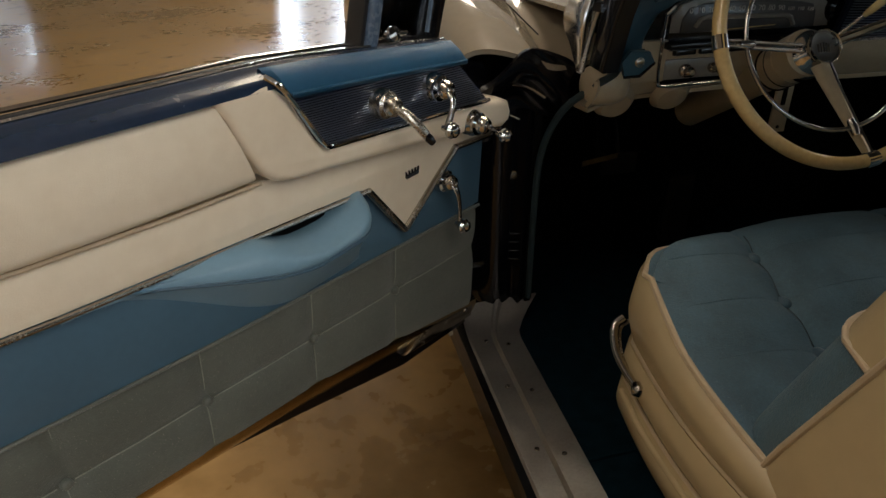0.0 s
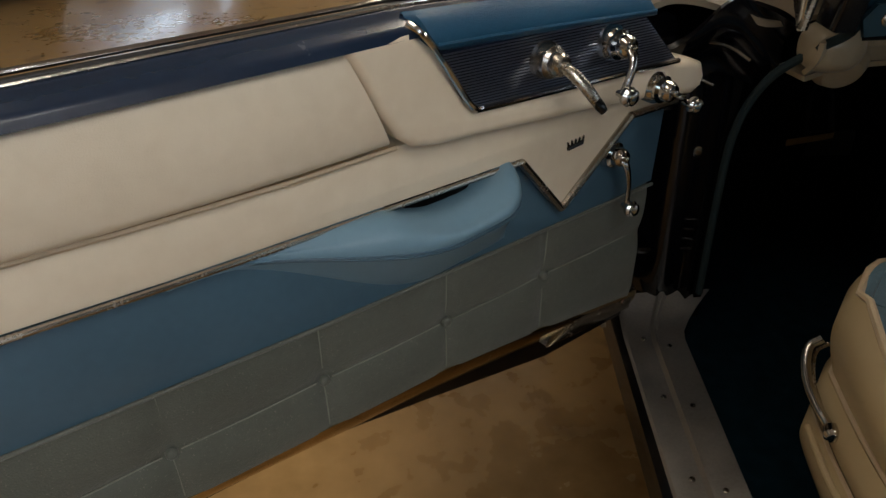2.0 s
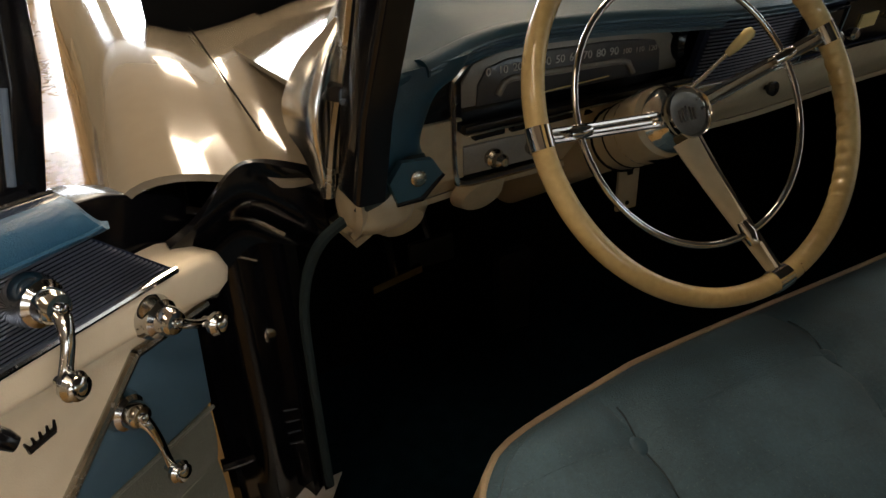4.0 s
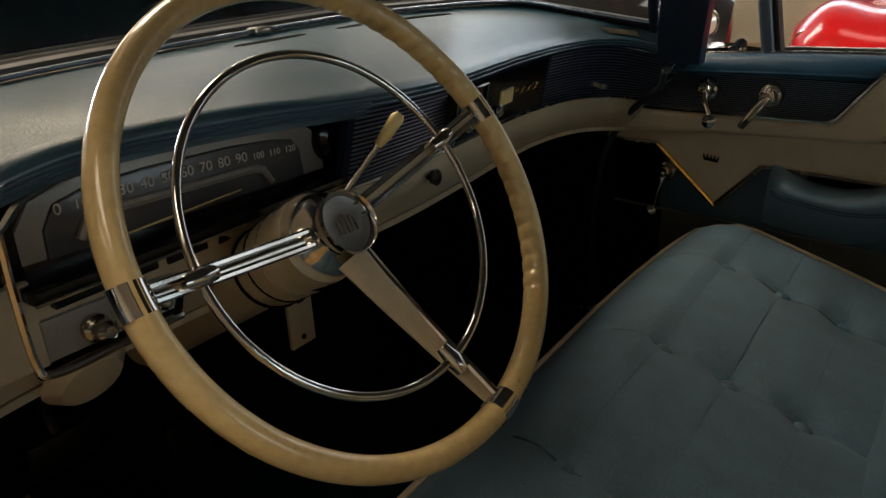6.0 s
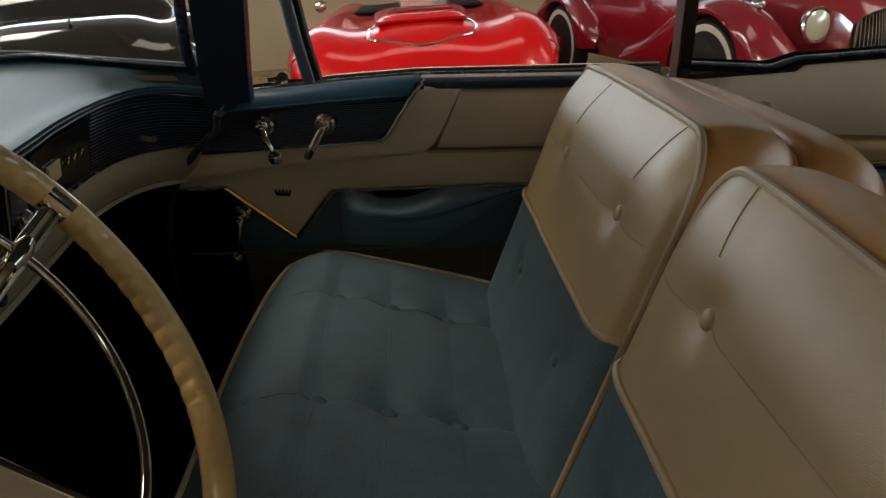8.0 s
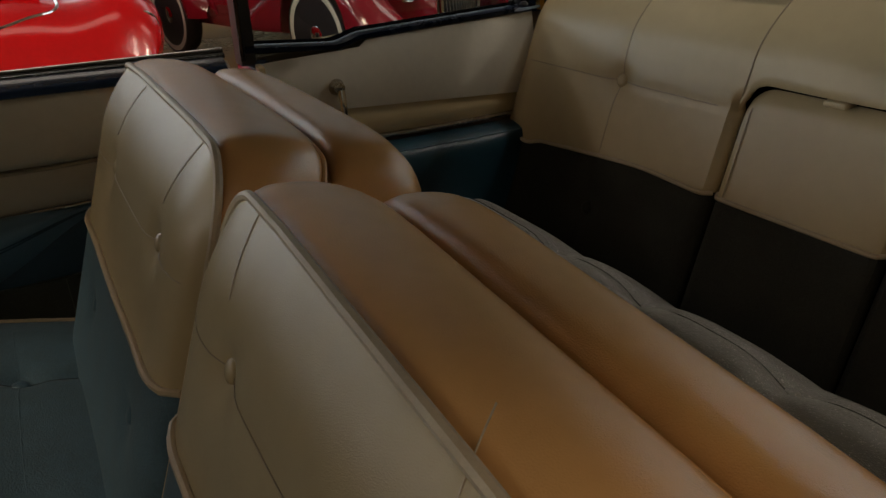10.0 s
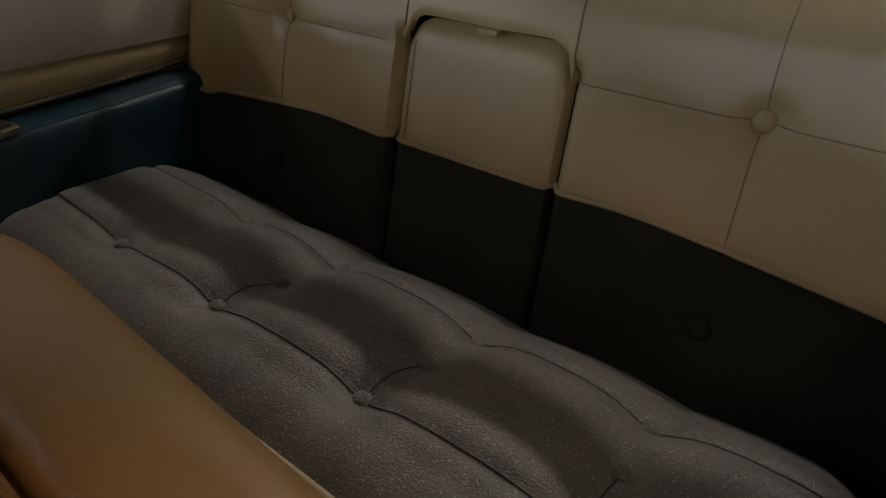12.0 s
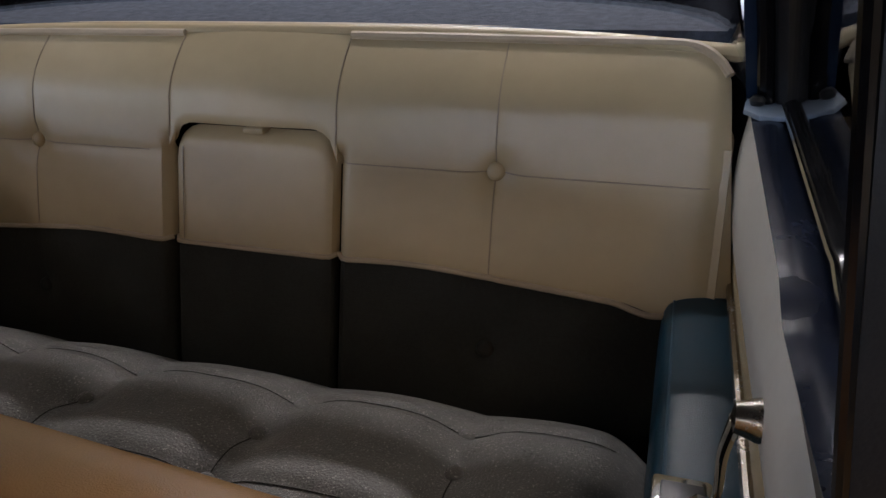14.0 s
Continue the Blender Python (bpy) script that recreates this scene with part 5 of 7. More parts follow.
part("bezel", tube(smooth_line(bez, 30), 0.0045, 8), CHROME, cl, "chrome bezel")
part("bezel", tube(smooth_line([cframe(a, b, 0.006) for a, b in ((-0.01, 0.78), (0.10, 0.95), (0.4, 1.06), (0.8, 1.03), (0.98, 0.92), (1.03, 0.72), (1.0, 0.5))], 40), 0.005, 8), CHROME, cl, "chrome bezel")
part("end_pod", lathe([(0.030, 0), (0.030, 0.012), (0.024, 0.018), (0, 0.019)], facing(cframe(0.99, 0.80, -0.008), (0.3, -1, 0)), 20), BLACK, cl, "dark end pod")
part("brow", sheet(lambda u, v: LOWEDGE(0.085 + 0.285 * u) + Vector((0, 0.075 * v, -0.010 * math.sin(math.pi * u) * v + 0.002)), 40, 6, 0.01), DASHPAD, cl, "padded blue brow over the gauges")
part("brow_roll", tube([LOWEDGE(0.085 + 0.285 * k / 40) + Vector((0, -0.002 + 0.012 * (k / 40) ** 6, 0.012 - 0.004 * (k / 40) ** 6)) for k in range(41)], [0.013 * (1 - 0.75 * (k / 40) ** 8) for k in range(41)], 12, flat=0.9), DASHPAD, cl, "rolled blue visor edge")
for k in range(4):
    part("brow_rib", tube([LOWEDGE(0.09 + 0.275 * j / 40) + Vector((0, -0.0155 + 0.0018 * k * k * 0.6, 0.012 - 0.0042 * k)) for j in range(41)], 0.0018, 5), BLUEVINYL, cl)

# ---- steering wheel ----
WC, WN = Vector((-0.341, 1.227, 0.994)), Vector((-0.032, -0.8355, 0.504)).normalized()
WR = 0.2110
RIM_L, RIM_R, RIM_B = Vector((-0.552, 1.236, 0.996)), Vector((-0.136, 1.246, 1.040)), Vector((-0.305, 1.118, 0.816))
e1 = (RIM_R - RIM_L).normalized()
e1 = (e1 - WN * e1.dot(WN)).normalized()
e2 = WN.cross(e1)
SPOKES = [math.atan2((p - WC).dot(e2), (p - WC).dot(e1)) for p in (RIM_L, RIM_R, RIM_B)]


def wheel_at(q, r, d=0.0):
    return WC + (e1 * math.cos(q) + e2 * math.sin(q)) * r + WN * d


wheel = thing("steering_wheel", "large ivory steering wheel with chrome horn ring", "steering wheel")
rim = bmesh.new()
N = 672
rings = []
for i in range(N):
    q = 2 * math.pi * i / N
    near = min(abs((q - s + math.pi) % (2 * math.pi) - math.pi) for s in SPOKES)
    grip = abs(((q - SPOKES[1] + math.pi) % (2 * math.pi)) - math.pi)
    ripple = 0.0030 * (abs(math.sin(q * 37.5)) - 0.6) if 0.12 < grip < 1.0 else 0
    ring = []
    for j in range(14):
        a = 2 * math.pi * j / 14
        inner = max(0, -math.cos(a)) ** 2
        r = 0.0112 + 0.0010 * abs(math.sin(a)) + ripple * inner
        ring.append(rim.verts.new(wheel_at(q, WR + r * math.cos(a), 1.12 * r * math.sin(a))))
    rings.append(ring)
for i in range(N):
    A, B = rings[i], rings[(i + 1) % N]
    for j in range(14):
        rim.faces.new((A[j], A[(j + 1) % 14], B[(j + 1) % 14], B[j]))
part("rim", rim, IVORY, wheel, "aged ivory rim with finger grips")
for q in (1.32, 4.9):
    part("crack", tube([wheel_at(q + 0.004 * math.sin(3 * k), WR + 0.0128 * math.cos(k * 0.45 - 1.2), 0.0132 * math.sin(k * 0.45 - 1.2)) for k in range(8)], 0.0005, 4), DARK, wheel)
for s in SPOKES:
    part("clamp", tube([wheel_at(s - 0.055 + 0.11 * k / 6, WR) for k in range(7)], 0.0136, 14), CHROME, wheel, "chrome rim clamp")
for n, s in enumerate(SPOKES):
    wide = n == 2
    pts = [wheel_at(s, 0.030 + (WR - 0.040) * k / 10, -0.048 + 0.044 * (k / 10) ** 1.1) for k in range(11)]
    tang = wheel_at(s + 0.1, 0.1) - wheel_at(s, 0.1)
    part("spoke", tube(pts, [(0.021 if wide else 0.0070) - (0.013 if wide else 0.001) * k / 10 for k in range(11)], 10, flat=0.5, up=WN), DASHCREAM if n else CHROME, wheel, "cream steering wheel spoke" if n else "chrome steering wheel spoke")
    for o in ((1,) if wide else (-1, 1)):
        w = 0.010 if wide else 0.0062
        part("spoke_trim", tube([p + tang.normalized() * o * (w - (0.006 if wide else 0.001) * k / 10) + WN * 0.0050 for k, p in enumerate(pts)], 0.0042 if wide else 0.0030, 8), CHROME, wheel)
HR = 0.1520
RING = Vector((-0.006, 0, 0))
part("horn_ring", tube([wheel_at(2 * math.pi * k / 96, HR, -0.010) + RING for k in range(96)], 0.0040, 10, closed=True), CHROME, wheel, "slim chrome horn ring")
for s in SPOKES:
    part("ring_clip", tube([wheel_at(s, HR - 0.014, -0.013) + RING, wheel_at(s, HR, -0.009) + RING, wheel_at(s, HR + 0.014, -0.008) + RING], [0.006, 0.0085, 0.006], 10), CHROME, wheel)
hubm = facing(WC - WN * 0.056 + Vector((0.009, 0, 0)), WN)
hubp = part("hub", lathe([(0.048, -0.040), (0.046, -0.022), (0.036, -0.004), (0.029, 0.006), (0.028, 0.012), (0.0305, 0.020), (0.0295, 0.0240), (0.0280, 0.0222), (0.0258, 0.0140), (0.0220, 0.0030), (0, 0.0020)], hubm, 40), CHROME, wheel, "chrome steering hub")
part("horn_cap", lathe([(0.0268, 0.0120), (0.0268, 0.0158), (0.0255, 0.0164), (0.0195, 0.0148), (0.011, 0.0152), (0, 0.0156)], hubm, 32), HORN, hubp, "dished horn cap with a worn crest")
crest_bm = bmesh.new()
for k in range(5):
    tube([hubm @ Vector((-0.010 + 0.005 * k, -0.009, 0.0152)), hubm @ Vector((-0.010 + 0.005 * k, 0.009 - 0.002 * abs(k - 2), 0.0152))], 0.0018, 5, bm=crest_bm)
part("crest", crest_bm, NICKEL, hubp, "worn raised crest")
column = thing("steering_column", "cream steering column with shift lever", "steering column")
C0, C1 = WC - WN * 0.070, WC - WN * 0.50
part("column_jacket", tube([C0, C0.lerp(C1, 0.08), C0.lerp(C1, 0.20), C0.lerp(C1, 0.30), C1], [0.043, 0.044, 0.042, 0.036, 0.036], 24), DASHCREAM, column, "cream column jacket")
for k in (0.10, 0.16, 0.22):
    part("collar", lathe([(0.0425, -0.0015), (0.0440, 0), (0.0425, 0.0015)], facing(C0.lerp(C1, k), WN), 28), DARK if k > 0.1 else CHROME, column)
sl = part("shift_lever", tube(smooth_line([(-0.300, 1.385, 0.885), (-0.270, 1.366, 0.925), (-0.236, 1.344, 0.972), (-0.205, 1.324, 1.014)], 12), [0.0052 - 0.0001 * k for k in range(13)], 10), CHROME, column, "slim chrome shift lever")
part("knob", tube([(-0.208, 1.326, 1.009), (-0.200, 1.321, 1.019), (-0.188, 1.313, 1.036), (-0.185, 1.311, 1.040)], [0.0045, 0.0070, 0.0080, 0.0045], 14), KNOB, sl, "ivory shift knob")
grip = part("hand_grip", prism([(-0.627, 0.657), (-0.543, 0.671), (-0.543, 0.683), (-0.627, 0.670)], 1.560, 1.572, lambda a, b, d: Vector((a, d, b)), 0.003), BRONZE, dash, "bronze hand grip under the dash")
part("grip_stay", tube([(-0.585, 1.575, 0.668), (-0.585, 1.60, 0.75), (-0.585, 1.56, 0.85)], 0.006, 8), DARK, grip)
brake = thing("brake_release", "cream brake release plate under the dash", "handle")
part("plate", rbox(-0.255, -0.215, 1.452, 1.458, 0.745, 0.860, 0.002), DASHCREAM, brake)
part("slot", rbox(-0.240, -0.230, 1.449, 1.453, 0.805, 0.85, 0.001), DARK, brake)
part("pin", lathe([(0.004, 0), (0.003, 0.002), (0, 0.003)], facing((-0.235, 1.452, 0.757), (0, -1, 0)), 8), DARK, brake)


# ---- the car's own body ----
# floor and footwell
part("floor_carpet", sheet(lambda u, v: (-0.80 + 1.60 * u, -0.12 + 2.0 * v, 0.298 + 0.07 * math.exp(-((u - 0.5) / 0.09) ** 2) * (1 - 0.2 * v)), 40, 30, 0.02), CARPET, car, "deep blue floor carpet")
# Toe board and firewall near-black: the shade under the dash is their colour.
part("toe_board", sheet(lambda u, v: (-0.80 + 1.60 * u, 1.86 + 0.16 * v, 0.29 + 0.60 * v), 10, 6, 0.02), DARK, car, "toe board blackened for the footwell shade")
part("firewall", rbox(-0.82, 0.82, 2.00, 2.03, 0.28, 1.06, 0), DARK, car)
part("underbody", rbox(-0.86, 0.86, -0.9, 3.4, 0.20, 0.275, 0.02), BLACK, car, "black underbody")
part("carpet_joint", tube([(-0.79, 1.05, 0.302), (-0.5, 1.06, 0.302), (-0.2, 1.06, 0.315)], 0.003, 6), CARPET, car)
pedal = part("pedal", rbox(-0.46, -0.36, 1.80, 1.815, 0.52, 0.58, 0.008), RUBBER, car, "black rubber brake pedal")
part("pedal_arm", tube([(-0.41, 1.815, 0.56), (-0.41, 1.90, 0.70), (-0.41, 1.99, 0.85)], 0.010, 8), BLACK, pedal)
part("throttle_pedal", rbox(-0.28, -0.20, 1.76, 1.79, 0.32, 0.52, 0.01), RUBBER, car)
# sills
for m in (-1, 1):
    def plate_fn(u, v, m=m):
        y = 1.53 - 1.18 * u
        flare = max(0, 1 - u / 0.09)
        x_in, x_out = 0.800 - 0.075 * flare ** 1.5, 0.912
        x = x_out + (x_in - x_out) * v
        ridge = 0.012 * (1 if 0.44 < v < 0.56 else 0) - 0.004 * (v < 0.04)
        return (x * m, y, 0.312 + 0.010 * v + ridge + 0.035 * flare ** 2)
    sill = part("sill_plate", sheet(plate_fn, 40, 25, 0.006), ALU, car, "worn brushed aluminium sill plate")
    for ry in (1.42, 1.26, 1.08, 0.90, 0.72, 0.54):
        for rx in (0.878, 0.833):
            part("rivet", lathe([(0.0055, 0), (0.0045, 0.002), (0, 0.003)], Matrix.Translation((rx * m, ry - 0.022 * (rx < 0.85), 0.318)), 10), NICKEL, sill)
    part("rocker", prism([(0.905, 0.312), (0.925, 0.30), (0.93, 0.25), (0.90, 0.19), (0.80, 0.19), (0.80, 0.29)], 0.25, 1.60, lambda a, b, d, m=m: Vector((a * m, d, b)), 0.004), BLACK, car, "dark rocker panel")
    part("sill_step", rbox(min(0.80 * m, 0.90 * m), max(0.80 * m, 0.90 * m), 0.3, 1.55, 0.26, 0.306, 0.003), BLACK, car)
    # front door jamb: stepped black sheet steel with hinge pocket
    jamb = part("front_jamb", sheet(lambda u, v, m=m: ((0.760 + 0.135 * u) * m, 1.522 + 0.045 * u ** 0.6 + 0.012 * math.sin(3 * math.pi * u), 0.345 + 0.52 * v), 16, 16, 0.02), BLACK, car, "glossy black door jamb")
    part("jamb_plug", lathe([(0.011, -0.004), (0.012, 0.002), (0.008, 0.004), (0, 0.0045)], facing((0.800 * m, 1.527, 0.665), (0, -1, 0)), 14), NICKEL, jamb, "small nickel plug")
    for k in range(4):
        part("jamb_louvre", tube([(0.772 * m, 1.520, 0.46 + 0.022 * k), (0.80 * m, 1.524, 0.462 + 0.022 * k)], 0.003, 6), BLACK, jamb)
    part("hinge_pocket", rbox(min(0.80 * m, 0.88 * m), max(0.80 * m, 0.88 * m), 1.53, 1.60, 0.74, 0.82, 0.012), BLACK, jamb)
    # Nickel tubes stand for the highlights on the black jamb's edges.
    part("jamb_highlight", tube(smooth_line([(0.80 * m, 1.50, 0.80), (0.83 * m, 1.515, 0.808), (0.87 * m, 1.535, 0.800)], 10), 0.003, 8), NICKEL, jamb, "thin nickel line for the highlight on the jamb edge")
    part("jamb_highlight", tube(smooth_line([(0.775 * m, 1.43, 0.862), (0.81 * m, 1.46, 0.880), (0.86 * m, 1.50, 0.874)], 10), 0.003, 8), NICKEL, jamb, "thin nickel line for the highlight on the jamb edge")
    # Footwell shade is put into this panel's colour as well.
    part("cowl_side", sheet(lambda u, v, m=m: ((0.745 + 0.02 * u) * m, 1.515 + 0.50 * u, 0.30 + 0.62 * v), 8, 10, 0.015), DARK, car, "kick panel blackened for the footwell shade")
    # teal windlace round the opening
    part("windlace", tube(smooth_line([(0.640 * m, 1.318, 0.966), (0.672 * m, 1.335, 0.955), (0.680 * m, 1.345, 0.925), (0.700 * m, 1.395, 0.885), (0.732 * m, 1.455, 0.82), (0.750 * m, 1.498, 0.72), (0.752 * m, 1.512, 0.58), (0.752 * m, 1.512, 0.36)], 40),
                          0.0075, 8), WINDLACE, car, "teal rubber windlace round the door opening")
    if m < 0:
        part("corner_pocket", rbox(-0.712, -0.62, 1.372, 1.45, 0.850, 0.925, 0.034, 6), DASHCREAM, car, "cream dash end corner")
    # windshield pillar
    part("a_pillar", prism([(1.296 if m < 0 else 1.268, 0.940 if m < 0 else 0.975), (1.350, 0.940 if m < 0 else 0.975), (1.350, 1.03), (1.335, 1.22), (1.310, 1.44), (1.246 if m < 0 else 1.218, 1.44), (1.266 if m < 0 else 1.238, 1.20), (1.290 if m < 0 else 1.262, 1.03)], 0.698 if m < 0 else 0.672, 0.732 if m < 0 else 0.716,
                           lambda a, b, d, m=m: Vector(((d - (0.22 if m < 0 else 0.15) * max(0, min(b, 1.2) - 0.97) - 0.1 * max(0, b - 1.2)) * m, a, b)), 0.008, 3), BLACK if m < 0 else PILLARNAVY, car, "painted windshield pillar")
    part("pillar_trim", tube(smooth_line([(0.735 * m, 1.372, 0.925), (0.722 * m, 1.378, 0.985), (0.706 * m, 1.376, 1.05), (0.690 * m, 1.372, 1.12), (0.65 * m, 1.33, 1.43)], 24), 0.011, 10, flat=0.7), NICKEL if m < 0 else NAVY, car, "windshield pillar trim")
    if m > 0:
        # Added sheet that hides the outside; the gap's shade is its colour.
        part("door_gap_closing", rbox(0.775, 0.79, 1.36, 1.60, 0.30, 0.90, 0.002), DARK, car, "near-black sheet added for the shade in the door gap")
        part("corner_seal", tube(smooth_line([(0.722, 1.300, 1.005), (0.722, 1.309, 0.965), (0.722, 1.36, 0.91), (0.722, 1.45, 0.834)], 14), 0.004, 6), RUBBER, car)
    bracket = m < 0 and part("pillar_bracket", prism([(0.628, 0.952), (0.640, 0.972), (0.675, 0.975), (0.690, 0.955), (0.682, 0.930), (0.655, 0.932)], 1.300, 1.312, lambda a, b, d, m=m: Vector((a * m, d, b)), 0.003), DASHPAD, car, "blue bracket with a screw")
    if m < 0:
        part("screw", lathe([(0.009, 0), (0.009, 0.002), (0.006, 0.004), (0, 0.0045)], facing((0.658 * m, 1.300, 0.955), (0, -1, 0)), 14), NICKEL, bracket)
    if m < 0:
        part("bracket_edge", tube([(0.628 * m, 1.302, 0.953), (0.655 * m, 1.300, 0.931), (0.683 * m, 1.302, 0.930)], 0.003, 6), BLACK, bracket)
    # dash end cheek beside the pillar
    if m < 0:
        edge_at = along([(0.650, 0.938, 0), (0.628, 0.950, 0), (0.631, 0.975, 0), (0.619, 1.004, 0), (0.602, 1.026, 0), (0.575, 1.038, 0), (0.555, 1.058, 0)])

        def cheek(u, v):
            r = edge_at(v)
            x = 0.708 + (r.x - 0.708) * u
            return (-x, 1.318 + 0.022 * u ** 2.2 + 0.016 * v ** 2 + 0.008 * (1 - rounding(u, 0.2)), r.y - 0.004 * (1 - u))
        part("dash_cheek", sheet(cheek, 22, 24, 0.012, face=(0, -1, 0)), DASHPAD, car, "blue vinyl dash end")
        part("cluster_cheek", rbox(-0.64, -0.535, 1.425, 1.435, 0.88, 0.960, 0.004), DASHCREAM, car, "cream panel beside the gauges")
        # Flat black box over the cream one: the gap's shade as colour.
        part("cheek_shade", rbox(-0.64, -0.535, 1.427, 1.437, 0.960, 1.035, 0.004), BLACK, car, "flat black panel for the dark gap beside the gauges")
    # rear quarter: painted sill, glass channel, glass
    def qz(y):
        return 0.955 if y < 0.17 else (0.957 - 0.015 * (y - 0.17) / 0.06 if y < 0.23 else 0.942 + 0.02 * (y - 0.23) / 0.17)
    part("quarter_sill", sheet(lambda u, v, m=m: (lambda y: ((0.745 + 0.038 * v) * m, y, qz(y) + 0.004 * math.sin(math.pi * v)))(-0.26 + 0.68 * u), 40, 6, 0.010), SILLNAVY, car, "navy painted window sill")
    part("quarter_seal", tube([(0.794 * m, y, qz(y) + 0.004) for y in [-0.26 + 0.68 * k / 30 for k in range(31)]], 0.013, 8), BLACK, car, "black window channel")
    part("quarter_trim_bead", tube([(0.783 * m, y, qz(y) + 0.008) for y in [-0.26 + 0.68 * k / 30 for k in range(31)]], 0.003, 6), CHROME, car)
    part("quarter_bead", tube([(0.812 * m, y, qz(y) + 0.006) for y in [-0.26 + 0.68 * k / 30 for k in range(31)]], 0.006, 8), CHROME, car)
    post = part("quarter_post", prism([(0.400, 0.94), (0.428, 0.94), (0.424, 1.20), (0.410, 1.43), (0.385, 1.43), (0.398, 1.20)], 0.756, 0.806, lambda a, b, d, m=m: Vector(((d - 0.18 * max(0, b - 1.0)) * m, a, b)), 0.004), RUBBER, car, "black quarter window post")
    part("post_bead", tube([(0.752 * m, 0.426, 0.95), (0.716 * m, 0.421, 1.20), (0.678 * m, 0.408, 1.43)], 0.004, 8), BLACK, post)
    pane = part("quarter_glass", prism([(0.405, 0.945), (0.39, 1.42), (-0.05, 1.42), (-0.20, 1.20), (-0.245, 0.95)], 0.794, 0.798, lambda a, b, d, m=m: Vector(((d - 0.18 * max(0, b - 1.0)) * m, a, b)), 0), GLASS, car, "raised quarter window glass", False)
    pane.visible_shadow = False
    # upright glass channel at the rear of the quarter window, with two lips, on a notched navy plate
    up = [(0.790, -0.262, 0.945), (0.772, -0.240, 1.06), (0.745, -0.195, 1.20), (0.700, -0.10, 1.38), (0.688, -0.04, 1.43)]
    chan = part("rear_channel", tube([(x * m, y, z) for x, y, z in up], 0.021, 10, flat=0.8), RUBBER, car, "black rear window channel")
    for dx in (-0.024, 0.024):
        part("lip", tube([((x + dx) * m, y + 0.012, z) for x, y, z in up], 0.010, 8), BLACK, chan, "glossy black channel lip")
    part("latch_plate", prism([(0.742, -0.275), (0.812, -0.275), (0.812, -0.190), (0.752, -0.190), (0.736, -0.215)], 0.958, 0.964, lambda a, b, d, m=m: Vector((a * m, b, d)), 0.002), PLATEBLUE, car, "pale blue-grey steel end plate")
    part("plate_plug", lathe([(0.008, 0), (0.010, 0.006), (0.006, 0.011), (0, 0.012)], Matrix.Translation((0.752 * m, -0.235, 0.964)), 12), RUBBER, car)
    # lock pillar behind the door opening
    part("lock_jamb", prism([(0.752, 0.30), (0.752, 0.915), (0.765, 0.930), (0.90, 0.930), (0.92, 0.80), (0.915, 0.30)], 0.36, 0.402, lambda a, b, d, m=m: Vector((a * m, d, b)), 0.006), NAVY, car, "navy painted lock pillar")
    part("lock_striker", rbox(min(0.80 * m, 0.86 * m), max(0.80 * m, 0.86 * m), 0.402, 0.416, 0.66, 0.74, 0.004), NICKEL, car)
    # outside quarter and front fender
    part("quarter_panel", sheet(lambda u, v, m=m: ((0.93 + 0.045 * math.sin(math.pi * min(1, v + 0.1)) - 0.10 * max(0, v - 0.8) / 0.2) * m, 0.40 - 2.6 * u, 0.24 + 0.71 * v), 24, 12, 0.01), CARCREAM, car, "cream rear fender")

    def fender(u, v, m=m):
        y = 1.455 + 2.095 * u
        c = along([(0.955, 0.32, 0), (0.985, 0.62, 0), (0.975, 0.86, 0), (0.945, 0.965, 0), (0.895, 1.008, 0), (0.82, 1.004, 0), (0.76, 0.985, 0), (0.70, 0.990, 0), (0.64, 1.002, 0)])(v)
        tip = max(0, (u - 0.86) / 0.14) ** 2
        heel = max(0, 1 - u / 0.20) ** 2
        top = min(1, max(0, (v - 0.25) / 0.35))
        top = top * top * (3 - 2 * top)
        return ((c.x - 0.06 * tip - 0.055 * heel * top * max(0, c.x - 0.70) / 0.28) * m, y, c.y + (0.03 * u - 0.10 * tip - 0.070 * heel) * top)
    part("front_fender", sheet(fender, 34, 36, 0.01, face=(m, 0, 0.5)), CARCREAM, car, "glossy cream front fender")
    lamp = part("headlamp", lathe([(0.105, -0.14), (0.112, 0), (0.100, 0.016), (0.094, 0.012)], facing((0.845 * m, 3.56, 0.88), (0, 1, 0)), 28), CHROME, car, "hooded chrome headlamp")
    part("lens", lathe([(0.094, 0.004), (0.06, 0.02), (0, 0.028)], facing((0.845 * m, 3.56, 0.88), (0, 1, 0)), 28), LENS, lamp)
    inner = along([(0.695, 1.375, 1.108), (0.709, 1.378, 1.034), (0.722, 1.376, 0.975), (0.735, 1.370, 0.922)])
    outer = along([(0.700, 1.386, 1.108), (0.738, 1.390, 1.074), (0.763, 1.392, 1.034), (0.763, 1.392, 1.0), (0.752, 1.388, 0.972), (0.739, 1.376, 0.922)])

    def flare(u, v, m=m, inner=inner, outer=outer):
        p = inner(v).lerp(outer(v), u)
        return (p.x * m, p.y - 0.030 * math.sin(math.pi * u) * math.sin(math.pi * v) + 0.003 * math.sin(2.2 * math.pi * u) * math.sin(math.pi * v), p.z)
    part("pillar_foot", sheet(flare, 18, 22, 0.006), BRIGHT, car, "flared chrome pillar foot")
    part("hinge_trough", sheet(lambda u, v, m=m: ((0.712 + 0.190 * u) * m, 1.442 + 0.06 * v + 0.012 * math.sin(7 * v + 5 * u), 0.878 + 0.070 * math.sin(math.pi * min(1, 0.08 + 0.92 * u) ** 0.85) - 0.13 * v + 0.006 * math.sin(11 * u + 2)), 24, 20, 0.01), BLACK, car, "curved black hinge trough")
